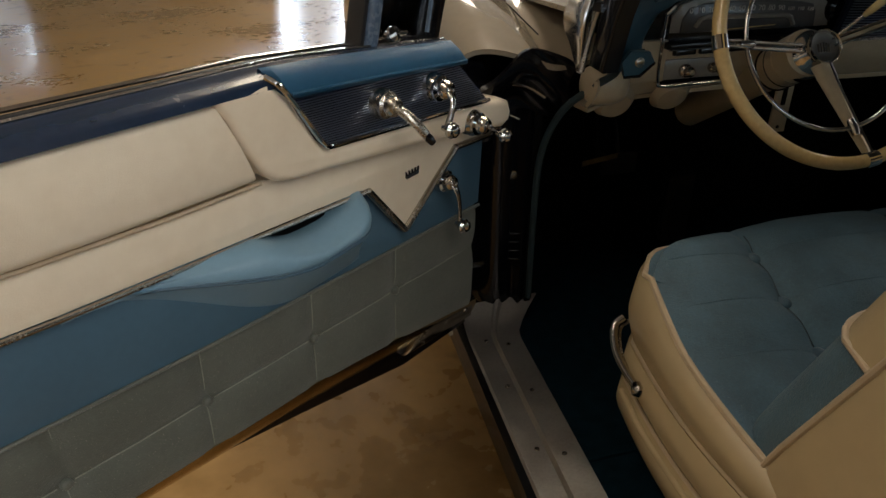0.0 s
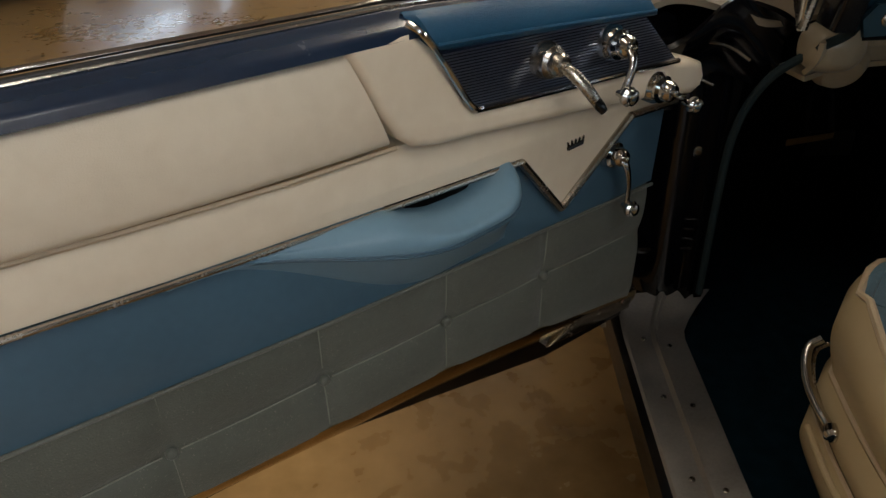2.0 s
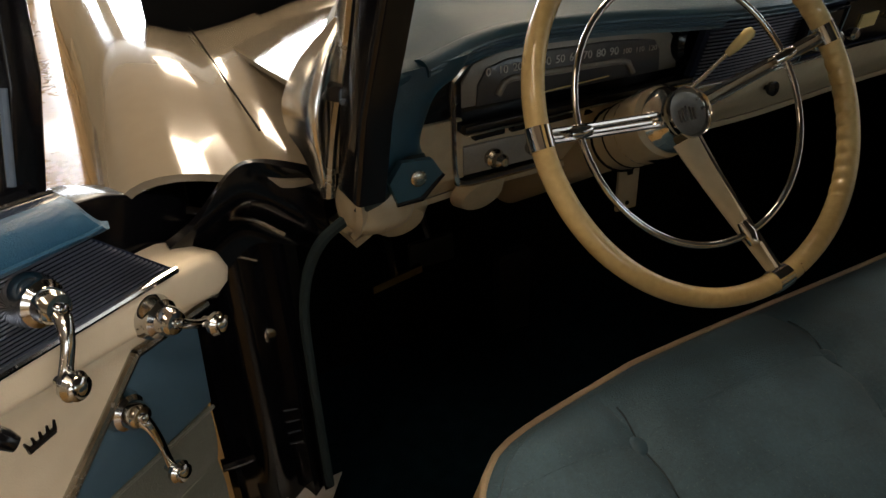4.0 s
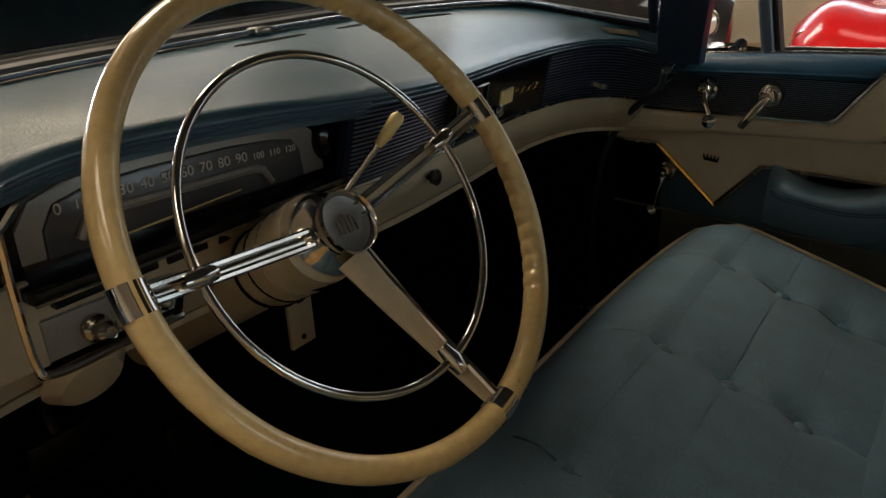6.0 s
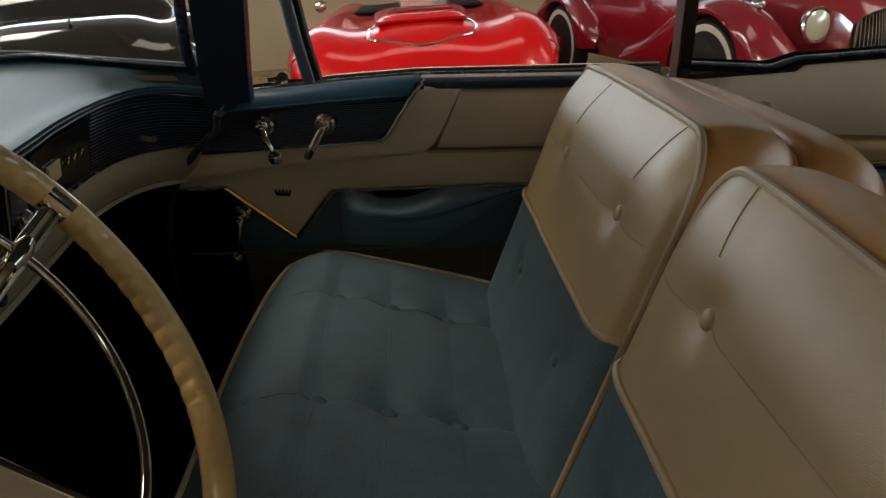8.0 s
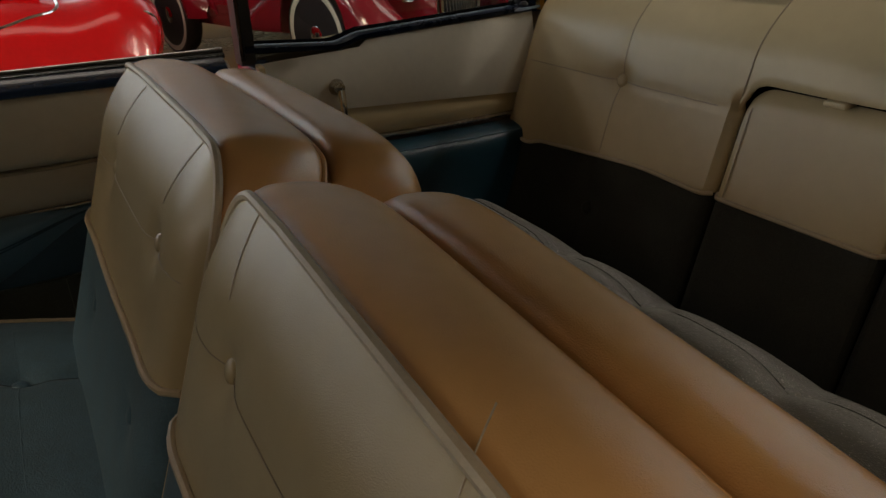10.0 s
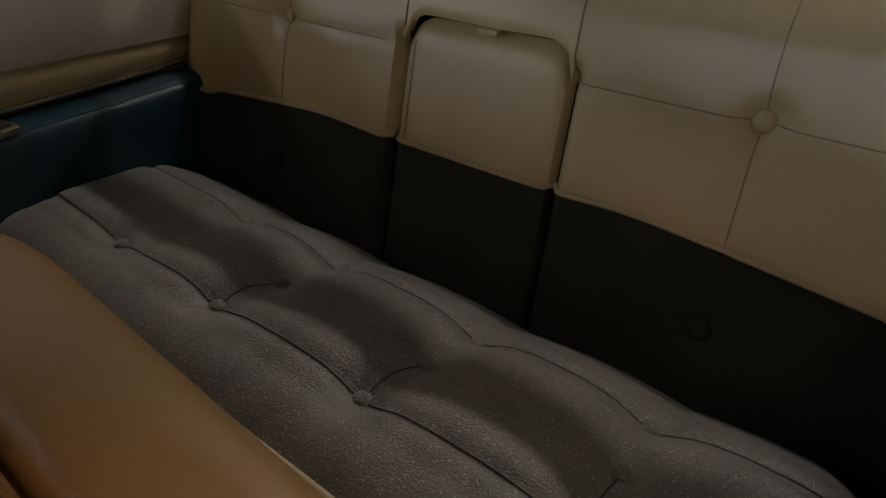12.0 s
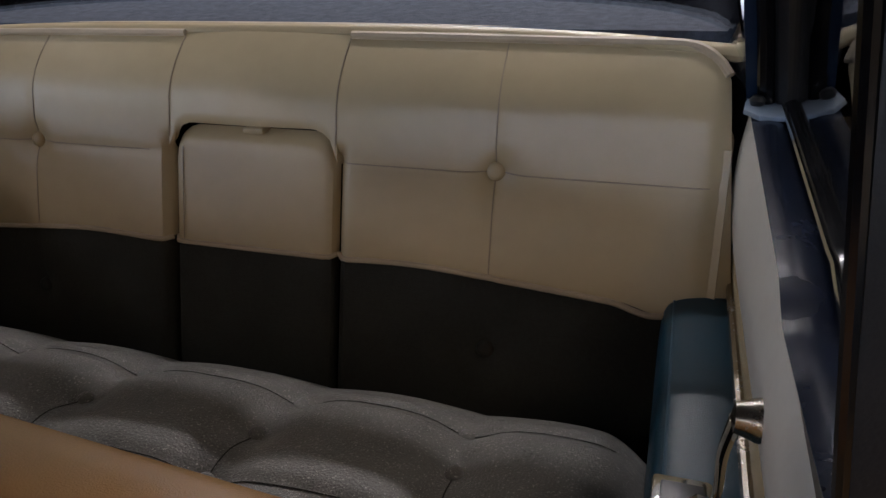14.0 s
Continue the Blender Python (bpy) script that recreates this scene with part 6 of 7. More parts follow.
    part("fender_gap", tube([((0.765 - 0.004 * k) * m, 1.52 + 0.2 * k, 0.962 + 0.030 * min(1, k / 2) + 0.003 * k) for k in range(10)], 0.0015, 6), DARK, car)
part("hood", sheet(lambda u, v: (-0.70 + 1.40 * u, 1.86 + 1.75 * v, 0.985 + 0.085 * (1 - abs(2 * u - 1) ** 2.4) + 0.02 * v - 0.16 * max(0, (v - 0.85) / 0.15) ** 2), 30, 24, 0.01), CARCREAM, car, "glossy cream bonnet")
part("hood_ridge", tube([(0, 1.9 + 0.17 * k, 1.074 + 0.002 * k) for k in range(10)], 0.010, 8), CHROME, car)
cowl = part("cowl", sheet(lambda u, v: (-0.72 + 1.44 * u, WSBASE(u).y + 0.02 + (1.90 - WSBASE(u).y) * v, (WSBASE(u).z - 0.006) + (0.992 + 0.07 * (1 - abs(2 * u - 1) ** 2.4) - WSBASE(u).z) * v), 40, 8, 0.01), CARCREAM, car, "cream cowl under the windshield")
for k in range(14):
    part("cowl_louvre", rbox(-0.28 + 0.04 * k, -0.255 + 0.04 * k, 1.80, 1.86, 1.088 - 0.0, 1.096, 0.003), BLACK, cowl)
for x0, x1 in ((-0.42, -0.10), (0.42, 0.12)):
    wiper = part("wiper", tube(smooth_line([(x0, 1.79, 1.100), ((x0 + x1) / 2, 1.785, 1.118), (x1, 1.79, 1.112)], 10), 0.006, 8), NICKEL, car, "windshield wiper")
    part("wiper_blade", tube([(x0 - 0.05, 1.775, 1.108), (x1 + 0.05, 1.775, 1.122)], 0.0045, 6), RUBBER, wiper)
    part("wiper_pivot", lathe([(0.016, -0.02), (0.018, 0.004), (0.010, 0.014), (0, 0.016)], Matrix.Translation((x0, 1.79, 1.098)), 14), CHROME, wiper)


def screen(u, v):
    a = WSBASE(u) + Vector((0, 0.014, 0.008))
    b = Vector(((u * 2 - 1) * 0.64, 1.50 - 0.20 * abs(2 * u - 1) ** 2.5, 1.435))
    return a.lerp(b, v) + Vector((0, 0.02 * math.sin(math.pi * v), 0))


ws = part("windshield", sheet(screen, 40, 10, 0.004), CLEAR, car, "clear wraparound windshield glass")
ws.visible_shadow = False
# roof, header and rear
part("roof", sheet(lambda u, v: ((u * 2 - 1) * 0.70, 1.50 - 0.20 * abs(2 * u - 1) ** 2.5 - (1.92 - 0.25 * abs(2 * u - 1) ** 2.5) * v, 1.450 + 0.065 * (1 - (2 * u - 1) ** 2) * math.sin(math.pi * (0.15 + 0.7 * v))), 24, 24, 0.02), CARCREAM, car, "cream steel roof")
part("headliner", sheet(lambda u, v: ((u * 2 - 1) * 0.66, 1.46 - 0.20 * abs(2 * u - 1) ** 2.5 - (1.84 - 0.25 * abs(2 * u - 1) ** 2.5) * v, 1.422 + 0.055 * (1 - (2 * u - 1) ** 2) * math.sin(math.pi * (0.15 + 0.7 * v))), 20, 30, 0.006), HEADCLOTH, car, "unseen blue-grey headliner, kept dark to cut bounced light")
part("header", tube([screen(k / 30, 1) + Vector((0, -0.01, 0.0)) for k in range(31)], 0.024, 10, flat=0.8), NAVY, car, "navy windshield header")
for m in (-1, 1):
    part("roof_rail", tube([(0.690 * m, 1.33, 1.44), (0.685 * m, 0.8, 1.448), (0.688 * m, 0.2, 1.445), (0.69 * m, -0.12, 1.435)], 0.026, 10, flat=0.8), NAVY, car, "navy roof rail")
    part("c_pillar", sheet(lambda u, v, m=m: ((0.775 - 0.085 * v) * m, -0.27 + 0.15 * v - (0.13 - 0.02 * v) * u, 0.945 + 0.49 * v), 6, 16, 0.03), NAVY, car, "dark rear pillar")
    part("c_pillar_trim", tube([(0.752 * m, -0.285, 0.955), (0.735 * m, -0.255, 1.12), (0.69 * m, -0.16, 1.40)], 0.013, 8), GOLD if m > 0 else BLACK, car, "pillar edging")
# package tray and rear window
part("tray_edge", tube([((2 * k / 40 - 1) * 0.74, -0.342 + 0.02 * (2 * k / 40 - 1) ** 2, 1.024 - 0.020 * (2 * k / 40 - 1) ** 4) for k in range(41)], 0.014, 10, flat=0.8), CREAM, car, "cream padded shelf edge")
part("tray_welt", tube([((2 * k / 40 - 1) * 0.75, -0.370 + 0.025 * (2 * k / 40 - 1) ** 2, 1.026 - 0.020 * (2 * k / 40 - 1) ** 4) for k in range(41)], 0.006, 8), PIPING, car)
RW = along([(-0.745, -0.30, 0.985), (-0.70, -0.43, 1.00), (-0.60, -0.53, 1.008), (-0.40, -0.60, 1.012), (0, -0.64, 1.014), (0.40, -0.60, 1.012), (0.60, -0.53, 1.008), (0.70, -0.43, 1.00), (0.745, -0.30, 0.985)])
part("package_tray", sheet(lambda u, v: Vector((RW(u).x * 1.01, -0.345 + (min(-0.362, RW(u).y + 0.010) + 0.345) * v, 1.010)), 40, 12, 0.02), TRAYCARPET, car, "slate-blue carpeted rear shelf")
part("rear_window_seal", tube([RW(k / 60) for k in range(61)], 0.014, 10), RUBBER, car, "black rear window seal")
part("rear_window_trim", tube([RW(k / 60) + Vector((0, 0.012, 0.010)) for k in range(61)], 0.005, 8), NICKEL, car)
rg = part("rear_window", sheet(lambda u, v: RW(u).lerp(Vector(((u * 2 - 1) * 0.62, -0.14 - 0.26 * (1 - (2 * u - 1) ** 2), 1.44)), v), 30, 8, 0.004), GLASS, car, "wraparound rear window glass")
rg.visible_shadow = False
part("rear_bulkhead", rbox(-0.78, 0.78, -0.40, -0.37, 0.28, 0.985, 0), DARK, car)
part("trunk_lid", sheet(lambda u, v: (-0.85 + 1.70 * u, -0.62 - 1.6 * v + 0.2 * (2 * u - 1) ** 2, 0.985 + 0.03 * (1 - (2 * u - 1) ** 2) - 0.12 * v ** 2), 20, 12, 0.01), CARCREAM, car, "cream boot lid")
for m in (-1, 1):
    for wy in (2.75, -0.95):
        wh = part("wheel", lathe([(0.20, -0.09), (0.34, -0.10), (0.36, -0.06), (0.36, 0.06), (0.34, 0.10), (0.20, 0.09)], facing((0.78 * m, wy, 0.36), (m, 0, 0)), 32), RUBBER, car, "black tyre")
        part("rim", lathe([(0, 0.10), (0.08, 0.11), (0.19, 0.08), (0.20, 0.09)], facing((0.78 * m, wy, 0.36), (m, 0, 0)), 28), CHROME, wh)

# ---- rear quarter trims ----
def quarter(m, label):
    root = thing("quarter_trim", label, "interior trim", pose(0.020 * m, 0, 0), "rear quarter trims")

    def top(y):
        return 0.952 if y < 0.17 else 0.940

    def seam_z(y):
        return 0.838 - 0.066 * (0.405 - y) / 0.61

    def strip_z(y):
        return 0.765 - 0.06 * (0.395 - y) / 0.575 + 0.02 * ((0.395 - y) / 0.575) ** 2

    def upper(u, v):
        y = -0.255 + 0.650 * u
        z = seam_z(y) + v * (top(y) - seam_z(y))
        return Vector(((0.734 - 0.014 * math.sin(math.pi * (0.10 + 0.80 * v)) ** 0.8) * m, y, z))
    part("upper_panel", sheet(upper, 40, 18, 0.01, face=(-m, 0, 0)), DAYLITVINYL, root, "pale cream vinyl upper trim, paled further for daylight")
    part("lower_band", sheet(lambda u, v: (lambda y: Vector(((0.738 - 0.008 * math.sin(math.pi * v)) * m, y, strip_z(y) + v * (seam_z(y) - strip_z(y)))))(-0.255 + 0.650 * u), 30, 10, 0.01, face=(-m, 0, 0)), CREAM, root, "cream vinyl band")
    part("chrome_strip", tube([Vector((0.731 * m, y, strip_z(y))) for y in [-0.24 + 0.635 * k / 20 for k in range(21)]], 0.006, 8), NICKEL, root, "thin chrome strip")
    part("lower_panel", rbox(min(0.72 * m, 0.735 * m), max(0.72 * m, 0.735 * m), -0.26, 0.395, 0.30, 0.695, 0.003), REARDARK, root, "dark lower trim")
    part("front_flange", prism([(0.700, 0.30), (0.700, 0.90), (0.712, 0.935), (0.735, 0.94), (0.735, 0.30)], 0.393, 0.405, lambda a, b, d: Vector((a * m, d, b)), 0.003), CREAM, root, "pale cream front edge")

    def rest(u, v):
        y = -0.215 + 0.585 * u
        t = strip_z(y) - 0.016
        prof = along([(0.740, t, 0), (0.695, t + 0.004, 0), (0.665, t - 0.002, 0), (0.650, t - 0.018, 0), (0.646, t - 0.06, 0), (0.648, t - 0.13, 0), (0.652, t - 0.20, 0)])(v)
        e = math.sqrt(max(0, 1 - max(0, (0.06 - u) / 0.06) ** 2)) * math.sqrt(max(0, 1 - max(0, (u - 0.95) / 0.05) ** 2))
        return Vector(((0.740 + (prof.x - 0.740) * e) * m, y, prof.y))
    arm = part("armrest", sheet(rest, 36, 26, 0.008, face=(-m, 0, 0.5)), ARMDEEP, root, "padded dark teal vinyl armrest")
    part("armrest_welt", tube([rest(0.04 + 0.92 * k / 30, 0.36) for k in range(31)], 0.002, 5), BLUEVINYL, arm)
    za = strip_z(0.240) - 0.013
    ash = part("ashtray", rbox(min(0.650 * m, 0.704 * m), max(0.650 * m, 0.704 * m), 0.190, 0.290, za - 0.01, za + 0.006, 0.005), CHROME, arm, "chrome ashtray lid")
    part("lid_inset", rbox(min(0.658 * m, 0.696 * m), max(0.658 * m, 0.696 * m), 0.200, 0.277, za + 0.004, za + 0.0085, 0.003), GAUGE, ash)
    ck = part("window_crank", lathe([(0.020, -0.025), (0.020, -0.014), (0.017, -0.010), (0.017, 0.004), (0.014, 0.012), (0.012, 0.020), (0, 0.023)], facing((0.722 * m, 0.250, 0.870), (-m, 0, 0)), 22), NICKEL, root, "chrome rear window crank")
    part("arm", tube(smooth_line([(0.704 * m, 0.247, 0.866), (0.699 * m, 0.248, 0.830), (0.700 * m, 0.250, 0.790), (0.696 * m, 0.250, 0.770)], 10), [0.009 - 0.0004 * k for k in range(11)], 10, flat=0.6), CHROME, ck)
    part("knob", lathe([(0.006, 0), (0.012, 0.004), (0.013, 0.012), (0.008, 0.018), (0, 0.019)], facing((0.698 * m, 0.250, 0.768), (-m, 0, 0)), 16), CHROME, ck)


quarter(-1, "driver's side rear quarter trim in cream with a blue armrest")
quarter(1, "passenger side rear quarter trim in cream with a blue armrest")


# ---- the other cars in the garage ----
def road_wheel(parent, x, y, r, m, wide=0.16, white=True):
    """A tyre with whitewall, rim and hub, its axle along the car's own x."""
    pm = facing((x, y, r), (m, 0, 0))
    w = part("wheel", lathe([(0.62 * r, -wide / 2), (0.94 * r, -wide / 2), (r, -wide / 4), (r, wide / 4), (0.94 * r, wide / 2), (0.62 * r, wide / 2)], pm, 36), RUBBER, parent, "black tyre")
    if white:
        part("whitewall", lathe([(0.66 * r, wide / 2 - 0.004), (0.88 * r, wide / 2 + 0.004), (0.90 * r, wide / 2 - 0.002)], pm, 36), WHITEWALL, w, "white sidewall")
    part("rim", lathe([(0.64 * r, wide / 2 - 0.01), (0.60 * r, wide / 2 - 0.03), (0.35 * r, wide / 2 - 0.035), (0.20 * r, wide / 2), (0, wide / 2 + 0.01)], pm, 32), CHROME, w, "chrome wheel disc")
    return w


def lamp_part(parent, p, d, r):
    b = part("headlight", lathe([(0.6 * r, -0.9 * r), (r, -0.2 * r), (1.06 * r, 0), (r, 0.12 * r), (0.92 * r, 0.10 * r)], facing(p, d), 28), CHROME, parent, "round chrome headlight")
    part("lens", lathe([(0.92 * r, 0.06 * r), (0.6 * r, 0.24 * r), (0, 0.32 * r)], facing(p, d), 24), LENS, b, "ribbed glass lens")
    return b


def hull(parent, name, length, half, section, paint, label, nu=56, nv=44):
    """A body shell lofted from tail (y = length) to nose (y = 0); section(s, q) gives (x share, z) for s along and q across."""
    def fn(u, v):
        s = u
        x, z = section(s, v * 2 - 1)
        return (x * half, length * s, z)
    return part(name, sheet(fn, nu, nv, 0.012), paint, parent, label)


def sport_section(s, q):
    """Low roadster: two crowned fenders, a raised bonnet between them, flanks turned under."""
    a = abs(q)
    if a > 0.72:
        k = (a - 0.72) / 0.28
        x = 0.985 + 0.015 * math.sin(math.pi * k)
        z = 0.70 - 0.48 * k
        x = 0.93 + 0.07 * math.sin(math.pi * min(1, 0.25 + k))
    else:
        x = a / 0.72 * 0.955
        z = 0.775 + 0.055 * math.exp(-((x - 0.74) / 0.17) ** 2) + 0.050 * math.exp(-(x / 0.36) ** 4)
        z -= 0.085 * max(0, (x - 0.80) / 0.16) ** 2
    nose = max(0, 1 - s / 0.13)
    tail = max(0, (s - 0.80) / 0.20)
    z = z - (z - 0.42) * (1 - math.sqrt(max(0, 1 - nose * nose))) * 0.95 - (z - 0.5) * 0.5 * tail ** 2
    x *= 1 - 0.16 * nose ** 2.2 - 0.10 * tail ** 2
    return math.copysign(x, q), z


def vintage_section(s, q):
    """Narrow body of an open tourer: tapered bonnet, upright flanks, rounded tail."""
    a = abs(q)
    w = 0.36 + 0.34 * min(1, s / 0.42) ** 1.2
    high = 0.86 + 0.10 * min(1, s / 0.45)
    if a > 0.5:
        k = (a - 0.5) / 0.5
        x, z = w * (1 + 0.05 * math.sin(math.pi * k)), high - 0.10 - (high - 0.40) * k
    else:
        x = a / 0.5 * w
        z = high - 0.10 * (a / 0.5) ** 3
    nose, tail = max(0, 1 - s / 0.05), max(0, (s - 0.80) / 0.20)
    z -= (z - 0.40) * (0.25 * nose ** 2 + 0.6 * tail ** 2)
    return math.copysign(x * (1 - 0.10 * nose - 0.25 * tail ** 2), q), z


def wing(parent, m, y0, y1, axle, tops, paint):
    """A swept fender with an open arch over its wheel; tops are heights along its length."""
    crown = along([(z, 0, 0) for z in tops])

    def fn(u, v):
        y = y0 + (y1 - y0) * u
        zt = crown(u).x
        d = abs(y - axle)
        low = 0.36 + math.sqrt(max(0, 0.41 ** 2 - d * d)) if d < 0.41 else 0.36
        low = min(low, zt - 0.04)
        c = along([(0.52, zt - 0.14, 0), (0.60, zt - 0.03, 0), (0.70, zt, 0), (0.80, zt - 0.03, 0), (0.855, zt - 0.10, 0), (0.865, (zt - 0.10 + low) / 2, 0), (0.862, low, 0)])(v)
        return (c.x * m * (1 - 0.10 * max(0, 1 - u / 0.12) ** 2), y, max(c.y, low) if v > 0.5 else c.y)
    return part("fender", sheet(fn, 44, 24, 0.012), paint, parent, "swept crimson fender")


def saloon_section(s, q):
    a = abs(q)
    if a > 0.62:
        k = (a - 0.62) / 0.38
        x = 0.95 + 0.05 * math.sin(math.pi * min(1, 0.3 + 0.6 * k))
        z = 0.90 - 0.64 * k
    else:
        x = a / 0.62 * 0.95
        z = 0.98 + 0.03 * math.cos(x * 1.5) - 0.05 * math.exp(-((x - 0.60) / 0.13) ** 2)
        z -= 0.10 * max(0, (x - 0.82) / 0.13) ** 2
    nose = max(0, 1 - s / 0.10)
    tail = max(0, (s - 0.86) / 0.14)
    z = z - (z - 0.45) * (1 - math.sqrt(max(0, 1 - nose * nose))) - (z - 0.55) * 0.6 * tail ** 2
    x *= 1 - 0.10 * nose ** 2 - 0.10 * tail ** 2
    return math.copysign(x, q), z


def cabin(parent, y0, y1, half, z0, z1, paint):
    def fn(u, v):
        y = y0 + (y1 - y0) * u
        rise = math.sin(math.pi * min(1, max(0, u))) ** 0.55
        q = math.pi * v
        return (half * math.cos(q) * (1 - 0.18 * rise * math.sin(q)), y, z0 + (z1 - z0) * rise * math.sin(q) ** 0.5)
    c = part("cabin", sheet(fn, 28, 20, 0.01), paint, parent, "rounded cabin roof")
    for m in (-1, 1):
        part("side_glass", prism([(y0 + 0.30 * (y1 - y0), z0 + 0.05), (y0 + 0.72 * (y1 - y0), z0 + 0.05), (y0 + 0.65 * (y1 - y0), z1 - 0.12), (y0 + 0.36 * (y1 - y0), z1 - 0.12)], half * 0.80, half * 0.985,
                                 lambda a, b, d, m=m: Vector((d * m, a, b)), 0.01), GAUGE, c, "dark side glass")
    part("screen", prism([(-0.8 * half, z0 + 0.06), (0.8 * half, z0 + 0.06), (0.62 * half, z1 - 0.10), (-0.62 * half, z1 - 0.10)], y0 + 0.10, y0 + 0.26, lambda a, b, d: Vector((a, d + (b - z0) * 0.5, b)), 0.01), GAUGE, c, "dark windscreen")
    return c


# red roadster, nose towards the passenger window
red = thing("roadster", "bright red low sports car with a chrome-edged bonnet scoop", "car", Matrix.Translation((3.95, 0.90, 0)) @ Matrix.Rotation(radians(-90), 4, "Z"))
hull(red, "body", 4.3, 0.93, sport_section, RED, "glossy red bodywork")
part("bonnet_scoop", sheet(lambda u, v: ((u * 2 - 1) * (0.30 + 0.05 * v), 0.40 + 0.75 * v, 0.845 + 0.045 * rounding(u, 0.25) * rounding(min(0.5, v * 0.6), 0.22) ), 20, 18, 0.02), RED, red, "raised red bonnet scoop")
def on_bonnet(x, y, up=0.012):
    """A place on the roadster's skin."""
    return (x, y, sport_section(y / 4.3, x / 0.93 * 0.72 / 0.955)[1] + up)


loop = [on_bonnet(x, y) for x, y in ((-0.36, 0.44), (-0.345, 0.26), (-0.20, 0.18), (0, 0.13), (0.20, 0.18), (0.345, 0.26), (0.36, 0.44), (0.25, 0.66), (0, 0.72), (-0.25, 0.66))]
part("scoop_trim", tube(smooth_line(loop + [loop[0]], 60)[:-1], 0.010, 8, closed=True), CHROME, red, "chrome scoop outline")
for k in range(3):
    part("vent_bar", tube([(-0.22 + 0.02 * k, 0.52 + 0.07 * k, 0.893 + 0.004 * k), (0, 0.50 + 0.07 * k, 0.897 + 0.004 * k), (0.22 - 0.02 * k, 0.52 + 0.07 * k, 0.893 + 0.004 * k)], 0.008, 8), CHROME if k == 1 else MAROON, red)
part("bonnet_badge", lathe([(0.035, 0), (0.03, 0.01), (0, 0.014)], Matrix.Translation((0, 0.62, 0.893)), 16), CHROME, red)
part("windscreen", sheet(lambda u, v: ((u * 2 - 1) * 0.62, 1.62 + 0.16 * (2 * u - 1) ** 2 + 0.20 * v, 0.86 + 0.34 * v), 16, 6, 0.006), CLEAR, red, "low curved windscreen")
part("screen_frame", tube([((u * 2 - 1) * 0.63, 1.82 + 0.16 * (2 * u - 1) ** 2, 1.20) for u in [k / 16 for k in range(17)]], 0.012, 8), CHROME, red)
part("cockpit", rbox(-0.58, 0.58, 1.9, 3.0, 0.60, 0.835, 0.04), DARK, red, "dark cockpit")
for m in (-1, 1):
    lamp_part(red, (0.80 * m, 0.20, 0.60), (0.2 * m, -1, 0.1), 0.085)
    part("side_light", lathe([(0.05, 0), (0.04, 0.02), (0, 0.03)], facing((0.80 * m, 0.16, 0.52), (0.3 * m, -1, 0)), 16), LENS, red)
    part("fender_mirror", lathe([(0.05, 0), (0.045, 0.02), (0, 0.035)], facing((0.80 * m, 1.55, 0.92), (0, -1, 0.2)), 16), CHROME, red)
    for wy in (0.85, 3.35):
        road_wheel(red, 0.84 * m, wy, 0.33, m)
part("bumper", tube(smooth_line([(-0.78, 0.18, 0.40), (-0.5, 0.03, 0.40), (0, -0.02, 0.40), (0.5, 0.03, 0.40), (0.78, 0.18, 0.40)], 24), 0.035, 10), CHROME, red, "chrome bumper")

# crimson tourer with upright grille
tour = thing("tourer", "dark crimson vintage tourer with round headlights and upright grille", "car", Matrix.Translation((3.72, -1.98, 0)) @ Matrix.Rotation(radians(-90 + 13), 4, "Z"))
hull(tour, "body", 4.1, 1.0, vintage_section, MAROON, "deep crimson bodywork")
gr = part("grille", sheet(lambda u, v: ((u * 2 - 1) * 0.17 * (1 - 0.35 * v ** 3), 0.10 + 0.06 * (2 * u - 1) ** 2 + 0.05 * v, 0.36 + 0.42 * v), 16, 10, 0.03), GAUGE, tour, "tall oval grille")
for k in range(15):
    x = -0.155 + 0.31 * k / 14
    part("grille_bar", tube([(x, 0.085 + 1.9 * x * x, 0.37), (x, 0.10 + 1.9 * x * x, 0.58), (x * 0.8, 0.135 + 1.9 * x * x, 0.775 - 1.6 * x * x)], 0.0055, 6), CHROME, gr)
part("grille_shell", tube(smooth_line([(-0.175, 0.13, 0.36), (-0.18, 0.13, 0.55), (-0.15, 0.14, 0.72), (-0.06, 0.13, 0.80), (0.06, 0.13, 0.80), (0.15, 0.14, 0.72), (0.18, 0.13, 0.55), (0.175, 0.13, 0.36)], 30), 0.018, 10), CHROME, gr, "chrome grille shell")
part("radiator_badge", lathe([(0.03, 0), (0.025, 0.012), (0, 0.016)], facing((0, 0.10, 0.815), (0, -1, 0.5)), 14), CHROME, tour)
for m in (-1, 1):
    lamp_part(tour, (0.46 * m, 0.14, 0.675), (0, -1, 0.02), 0.105)
    part("side_lamp", lathe([(0.03, -0.05), (0.035, 0), (0.02, 0.03), (0, 0.035)], facing((0.66 * m, 0.42, 0.80), (0, -1, 0)), 14), CHROME, tour)
    wing(tour, m, 0.02, 1.85, 0.72, (0.46, 0.70, 0.82, 0.84, 0.78, 0.66, 0.54, 0.46), MAROON)
    wing(tour, m, 2.45, 4.05, 3.1, (0.52, 0.72, 0.84, 0.86, 0.78, 0.64, 0.50), MAROON)
    for wy in (0.72, 3.1):
        road_wheel(tour, 0.76 * m, wy, 0.36, m, 0.15)
part("bumper", tube(smooth_line([(-0.72, 0.10, 0.38), (-0.4, 0.0, 0.40), (0, -0.02, 0.40), (0.4, 0.0, 0.40), (0.72, 0.10, 0.38)], 20), 0.03, 10), CHROME, tour, "chrome bumper")
part("cockpit", rbox(-0.48, 0.48, 1.85, 2.9, 0.60, 0.90, 0.05), DARK, tour, "dark cockpit")


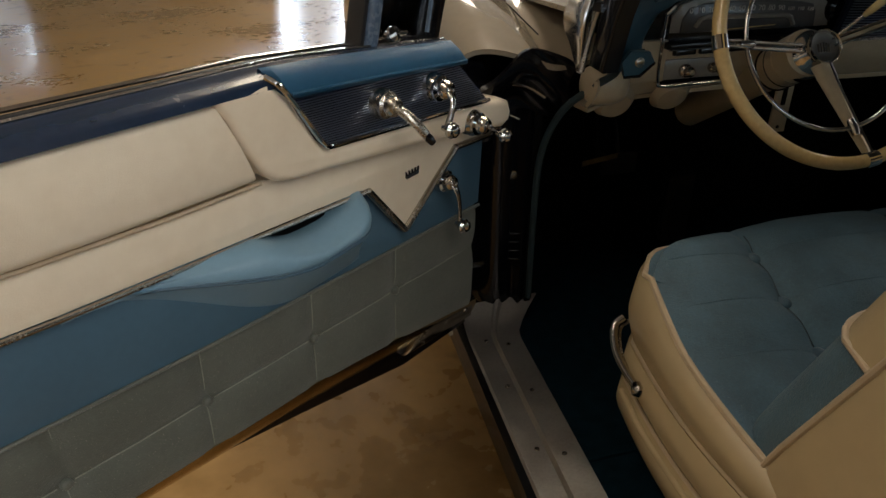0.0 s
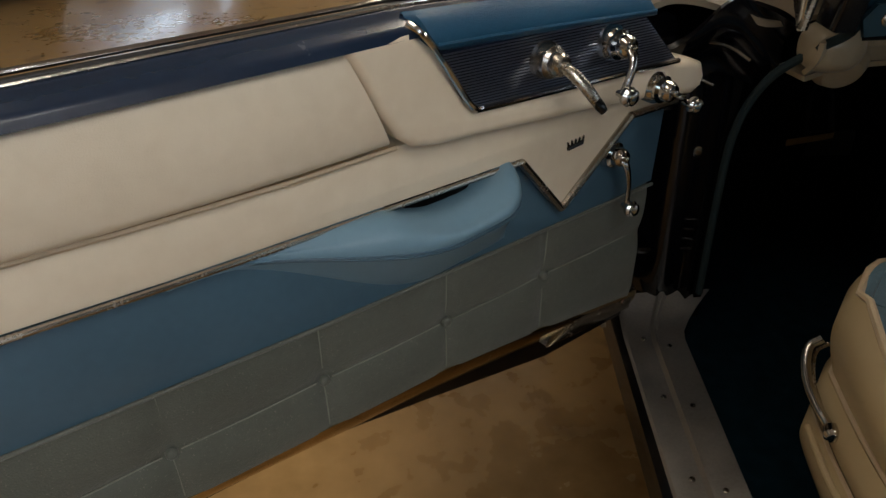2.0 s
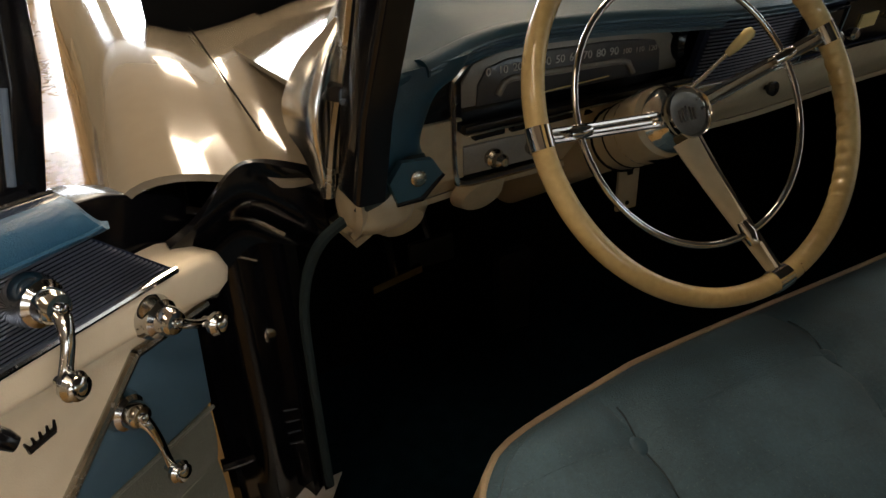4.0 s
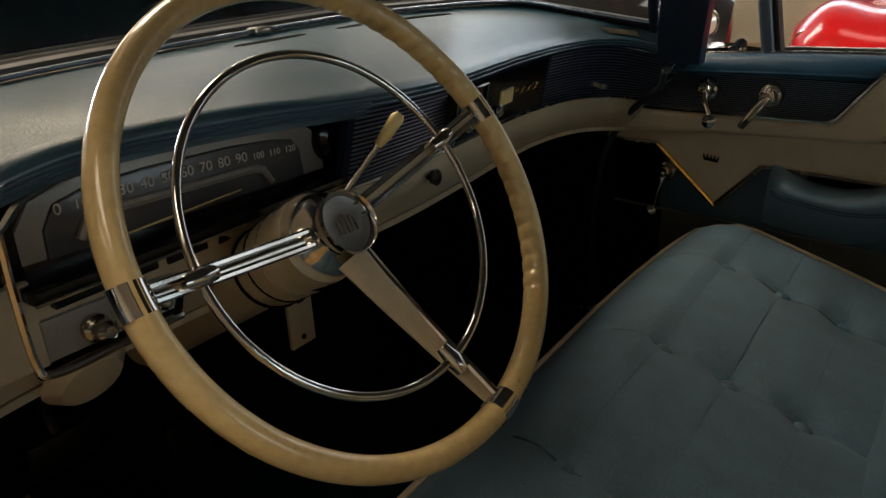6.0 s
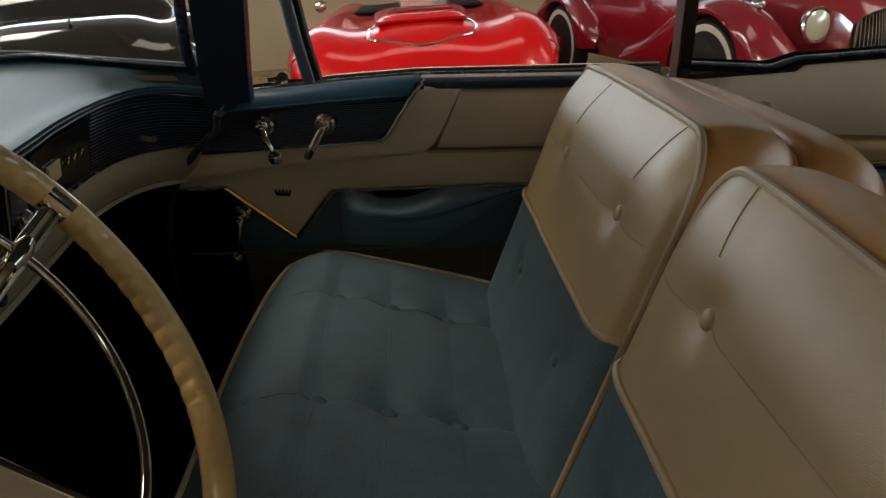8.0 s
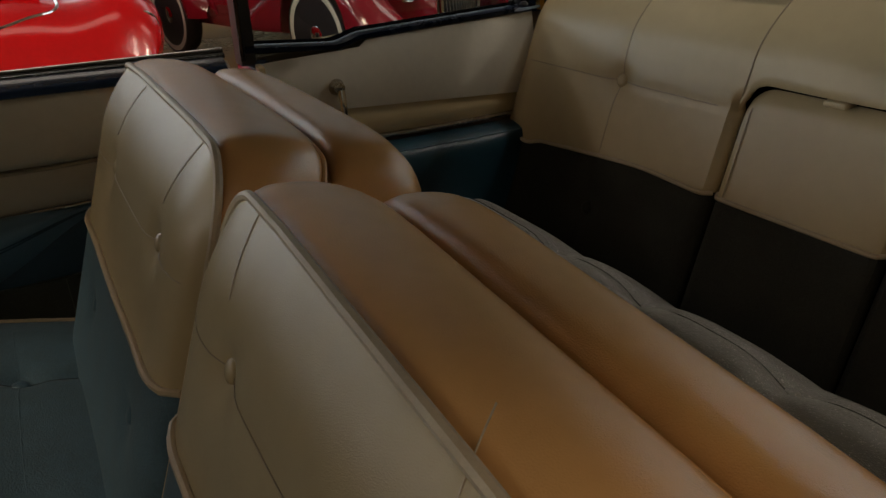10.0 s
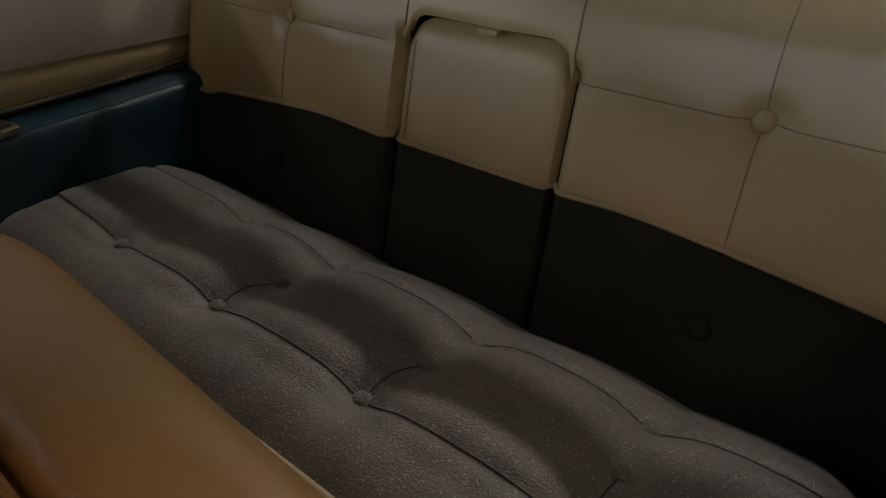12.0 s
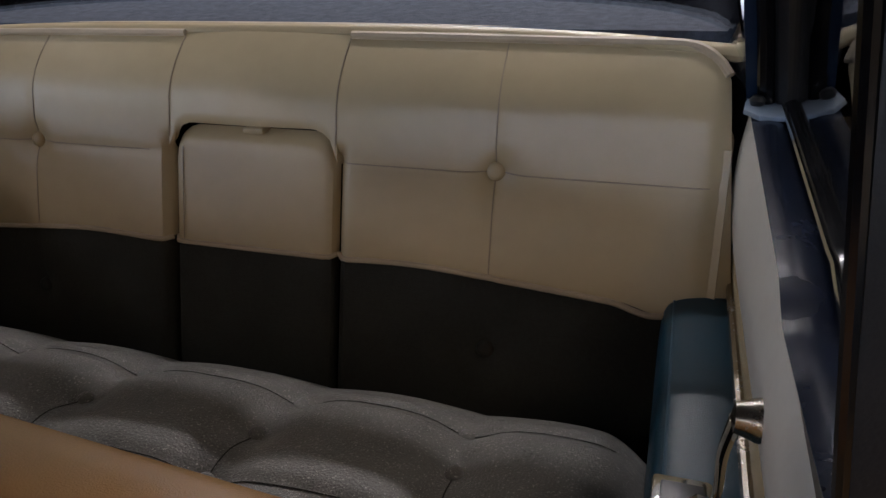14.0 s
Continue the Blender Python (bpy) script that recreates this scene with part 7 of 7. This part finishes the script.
def saloon(name, label, place, paint, length=4.8, half=0.95, roof=True):
    root = thing(name, label, "car", place)
    hull(root, "body", length, half, saloon_section, paint, "glossy bodywork")
    if roof:
        cabin(root, 1.45, 4.0, 0.78, 0.95, 1.52, paint)
    for m in (-1, 1):
        lamp_part(root, (0.72 * m, 0.06, 0.72), (0, -1, 0), 0.10)
        for wy in (0.95, length - 1.1):
            road_wheel(root, half * 0.90 * m, wy, 0.35, m)
    part("bumper", tube(smooth_line([(-0.9, 0.14, 0.46), (-0.5, -0.04, 0.46), (0, -0.07, 0.46), (0.5, -0.04, 0.46), (0.9, 0.14, 0.46)], 24), 0.05, 10), CHROME, root, "chrome bumper")
    for k in range(4):
        part("grille_bar", tube([(-0.5, 0.02, 0.56 + 0.05 * k), (0, -0.02, 0.56 + 0.05 * k), (0.5, 0.02, 0.56 + 0.05 * k)], 0.012, 8), CHROME, root)
    part("bonnet_strip", tube([(0, 0.30, 1.005), (0, 1.0, 1.025), (0, 1.5, 1.025)], 0.012, 8), CHROME, root)
    return root


saloon("saloon_car", "black saloon mirroring the ceiling lights", Matrix.Translation((3.75, 2.95, 0)) @ Matrix.Rotation(radians(-66), 4, "Z"), BLACKCAR)
saloon("saloon_car", "dark violet saloon behind the car", Matrix.Translation((1.6, -3.0, 0)) @ Matrix.Rotation(radians(160), 4, "Z"), PURPLE)
tail = saloon("saloon_car", "dark maroon car seen from behind, with a small tail plate", Matrix.Translation((-5.0, 10.0, 0)) @ Matrix.Rotation(radians(176), 4, "Z"), BLACKCAR)
plate = part("tail_plate", rbox(-0.55, -0.20, 4.80, 4.83, 0.42, 0.60, 0.01), MAROON, tail, "dark red tail plate")
part("plate_bar", rbox(-0.50, -0.25, 4.828, 4.836, 0.565, 0.580, 0.002), WHITEWALL, plate)
part("plate_bar", rbox(-0.50, -0.25, 4.828, 4.836, 0.44, 0.452, 0.002), WHITEWALL, plate)
part("plate_emblem", prism([(-0.46, 0.53), (-0.39, 0.515), (-0.375, 0.47), (-0.36, 0.515), (-0.29, 0.53), (-0.36, 0.54), (-0.375, 0.555), (-0.39, 0.54)], 4.826, 4.836, lambda a, b, d: Vector((a, d, b)), 0), WHITEWALL, plate, "white winged shape")
# pale blue van straight ahead
van = thing("van", "pale blue delivery van with square front lamps", "van", Matrix.Translation((3.35, 5.30, 0)) @ Matrix.Rotation(radians(-44), 4, "Z"))
part("body", rbox(-0.95, 1.40, 0, 4.2, 0.35, 2.1, 0.12, 4), PALEBLUE, van, "pale blue van body")
part("grille", rbox(-0.45, 0.62, -0.03, 0.02, 0.62, 0.92, 0.02), GAUGE, van, "dark front grille")
for k in range(4):
    part("grille_bar", tube([(-0.44, -0.04, 0.66 + 0.07 * k), (0.6, -0.04, 0.66 + 0.07 * k)], 0.012, 8), CHROME, van)
for m in (-1, 1):
    fr = part("lamp_frame", rbox(min(0.50 * m, 0.86 * m), max(0.50 * m, 0.86 * m), -0.05, 0.01, 0.86, 1.02, 0.015), CHROME, van, "square chrome lamp frame")
    for k in range(2):
        part("lens", rbox(min((0.53 + 0.16 * k) * m, (0.67 + 0.16 * k) * m), max((0.53 + 0.16 * k) * m, (0.67 + 0.16 * k) * m), -0.062, -0.04, 0.83, 0.99, 0.01), LENS, fr)
    part("turn_lamp", rbox(min(0.70 * m, 0.86 * m), max(0.70 * m, 0.86 * m), -0.04, 0.01, 0.66, 0.72, 0.01), AMBER, van, "amber turn lamp")
    for wy in (0.8, 3.3):
        road_wheel(van, 0.86 * m, wy, 0.36, m, 0.2, False)
part("windscreen", rbox(-0.80, 0.80, -0.012, 0.01, 1.30, 1.90, 0.004), GAUGE, van, "dark windscreen")
part("bumper", rbox(-0.95, 1.40, -0.14, 0.0, 0.42, 0.58, 0.03), CHROME, van, "chrome bumper")
crate = thing("crate", "plain beige cardboard box by the wall", "box")
part("box", rbox(-2.2, -1.2, 9.6, 10.5, 0, 1.25, 0.01), WALLPAINT, crate)
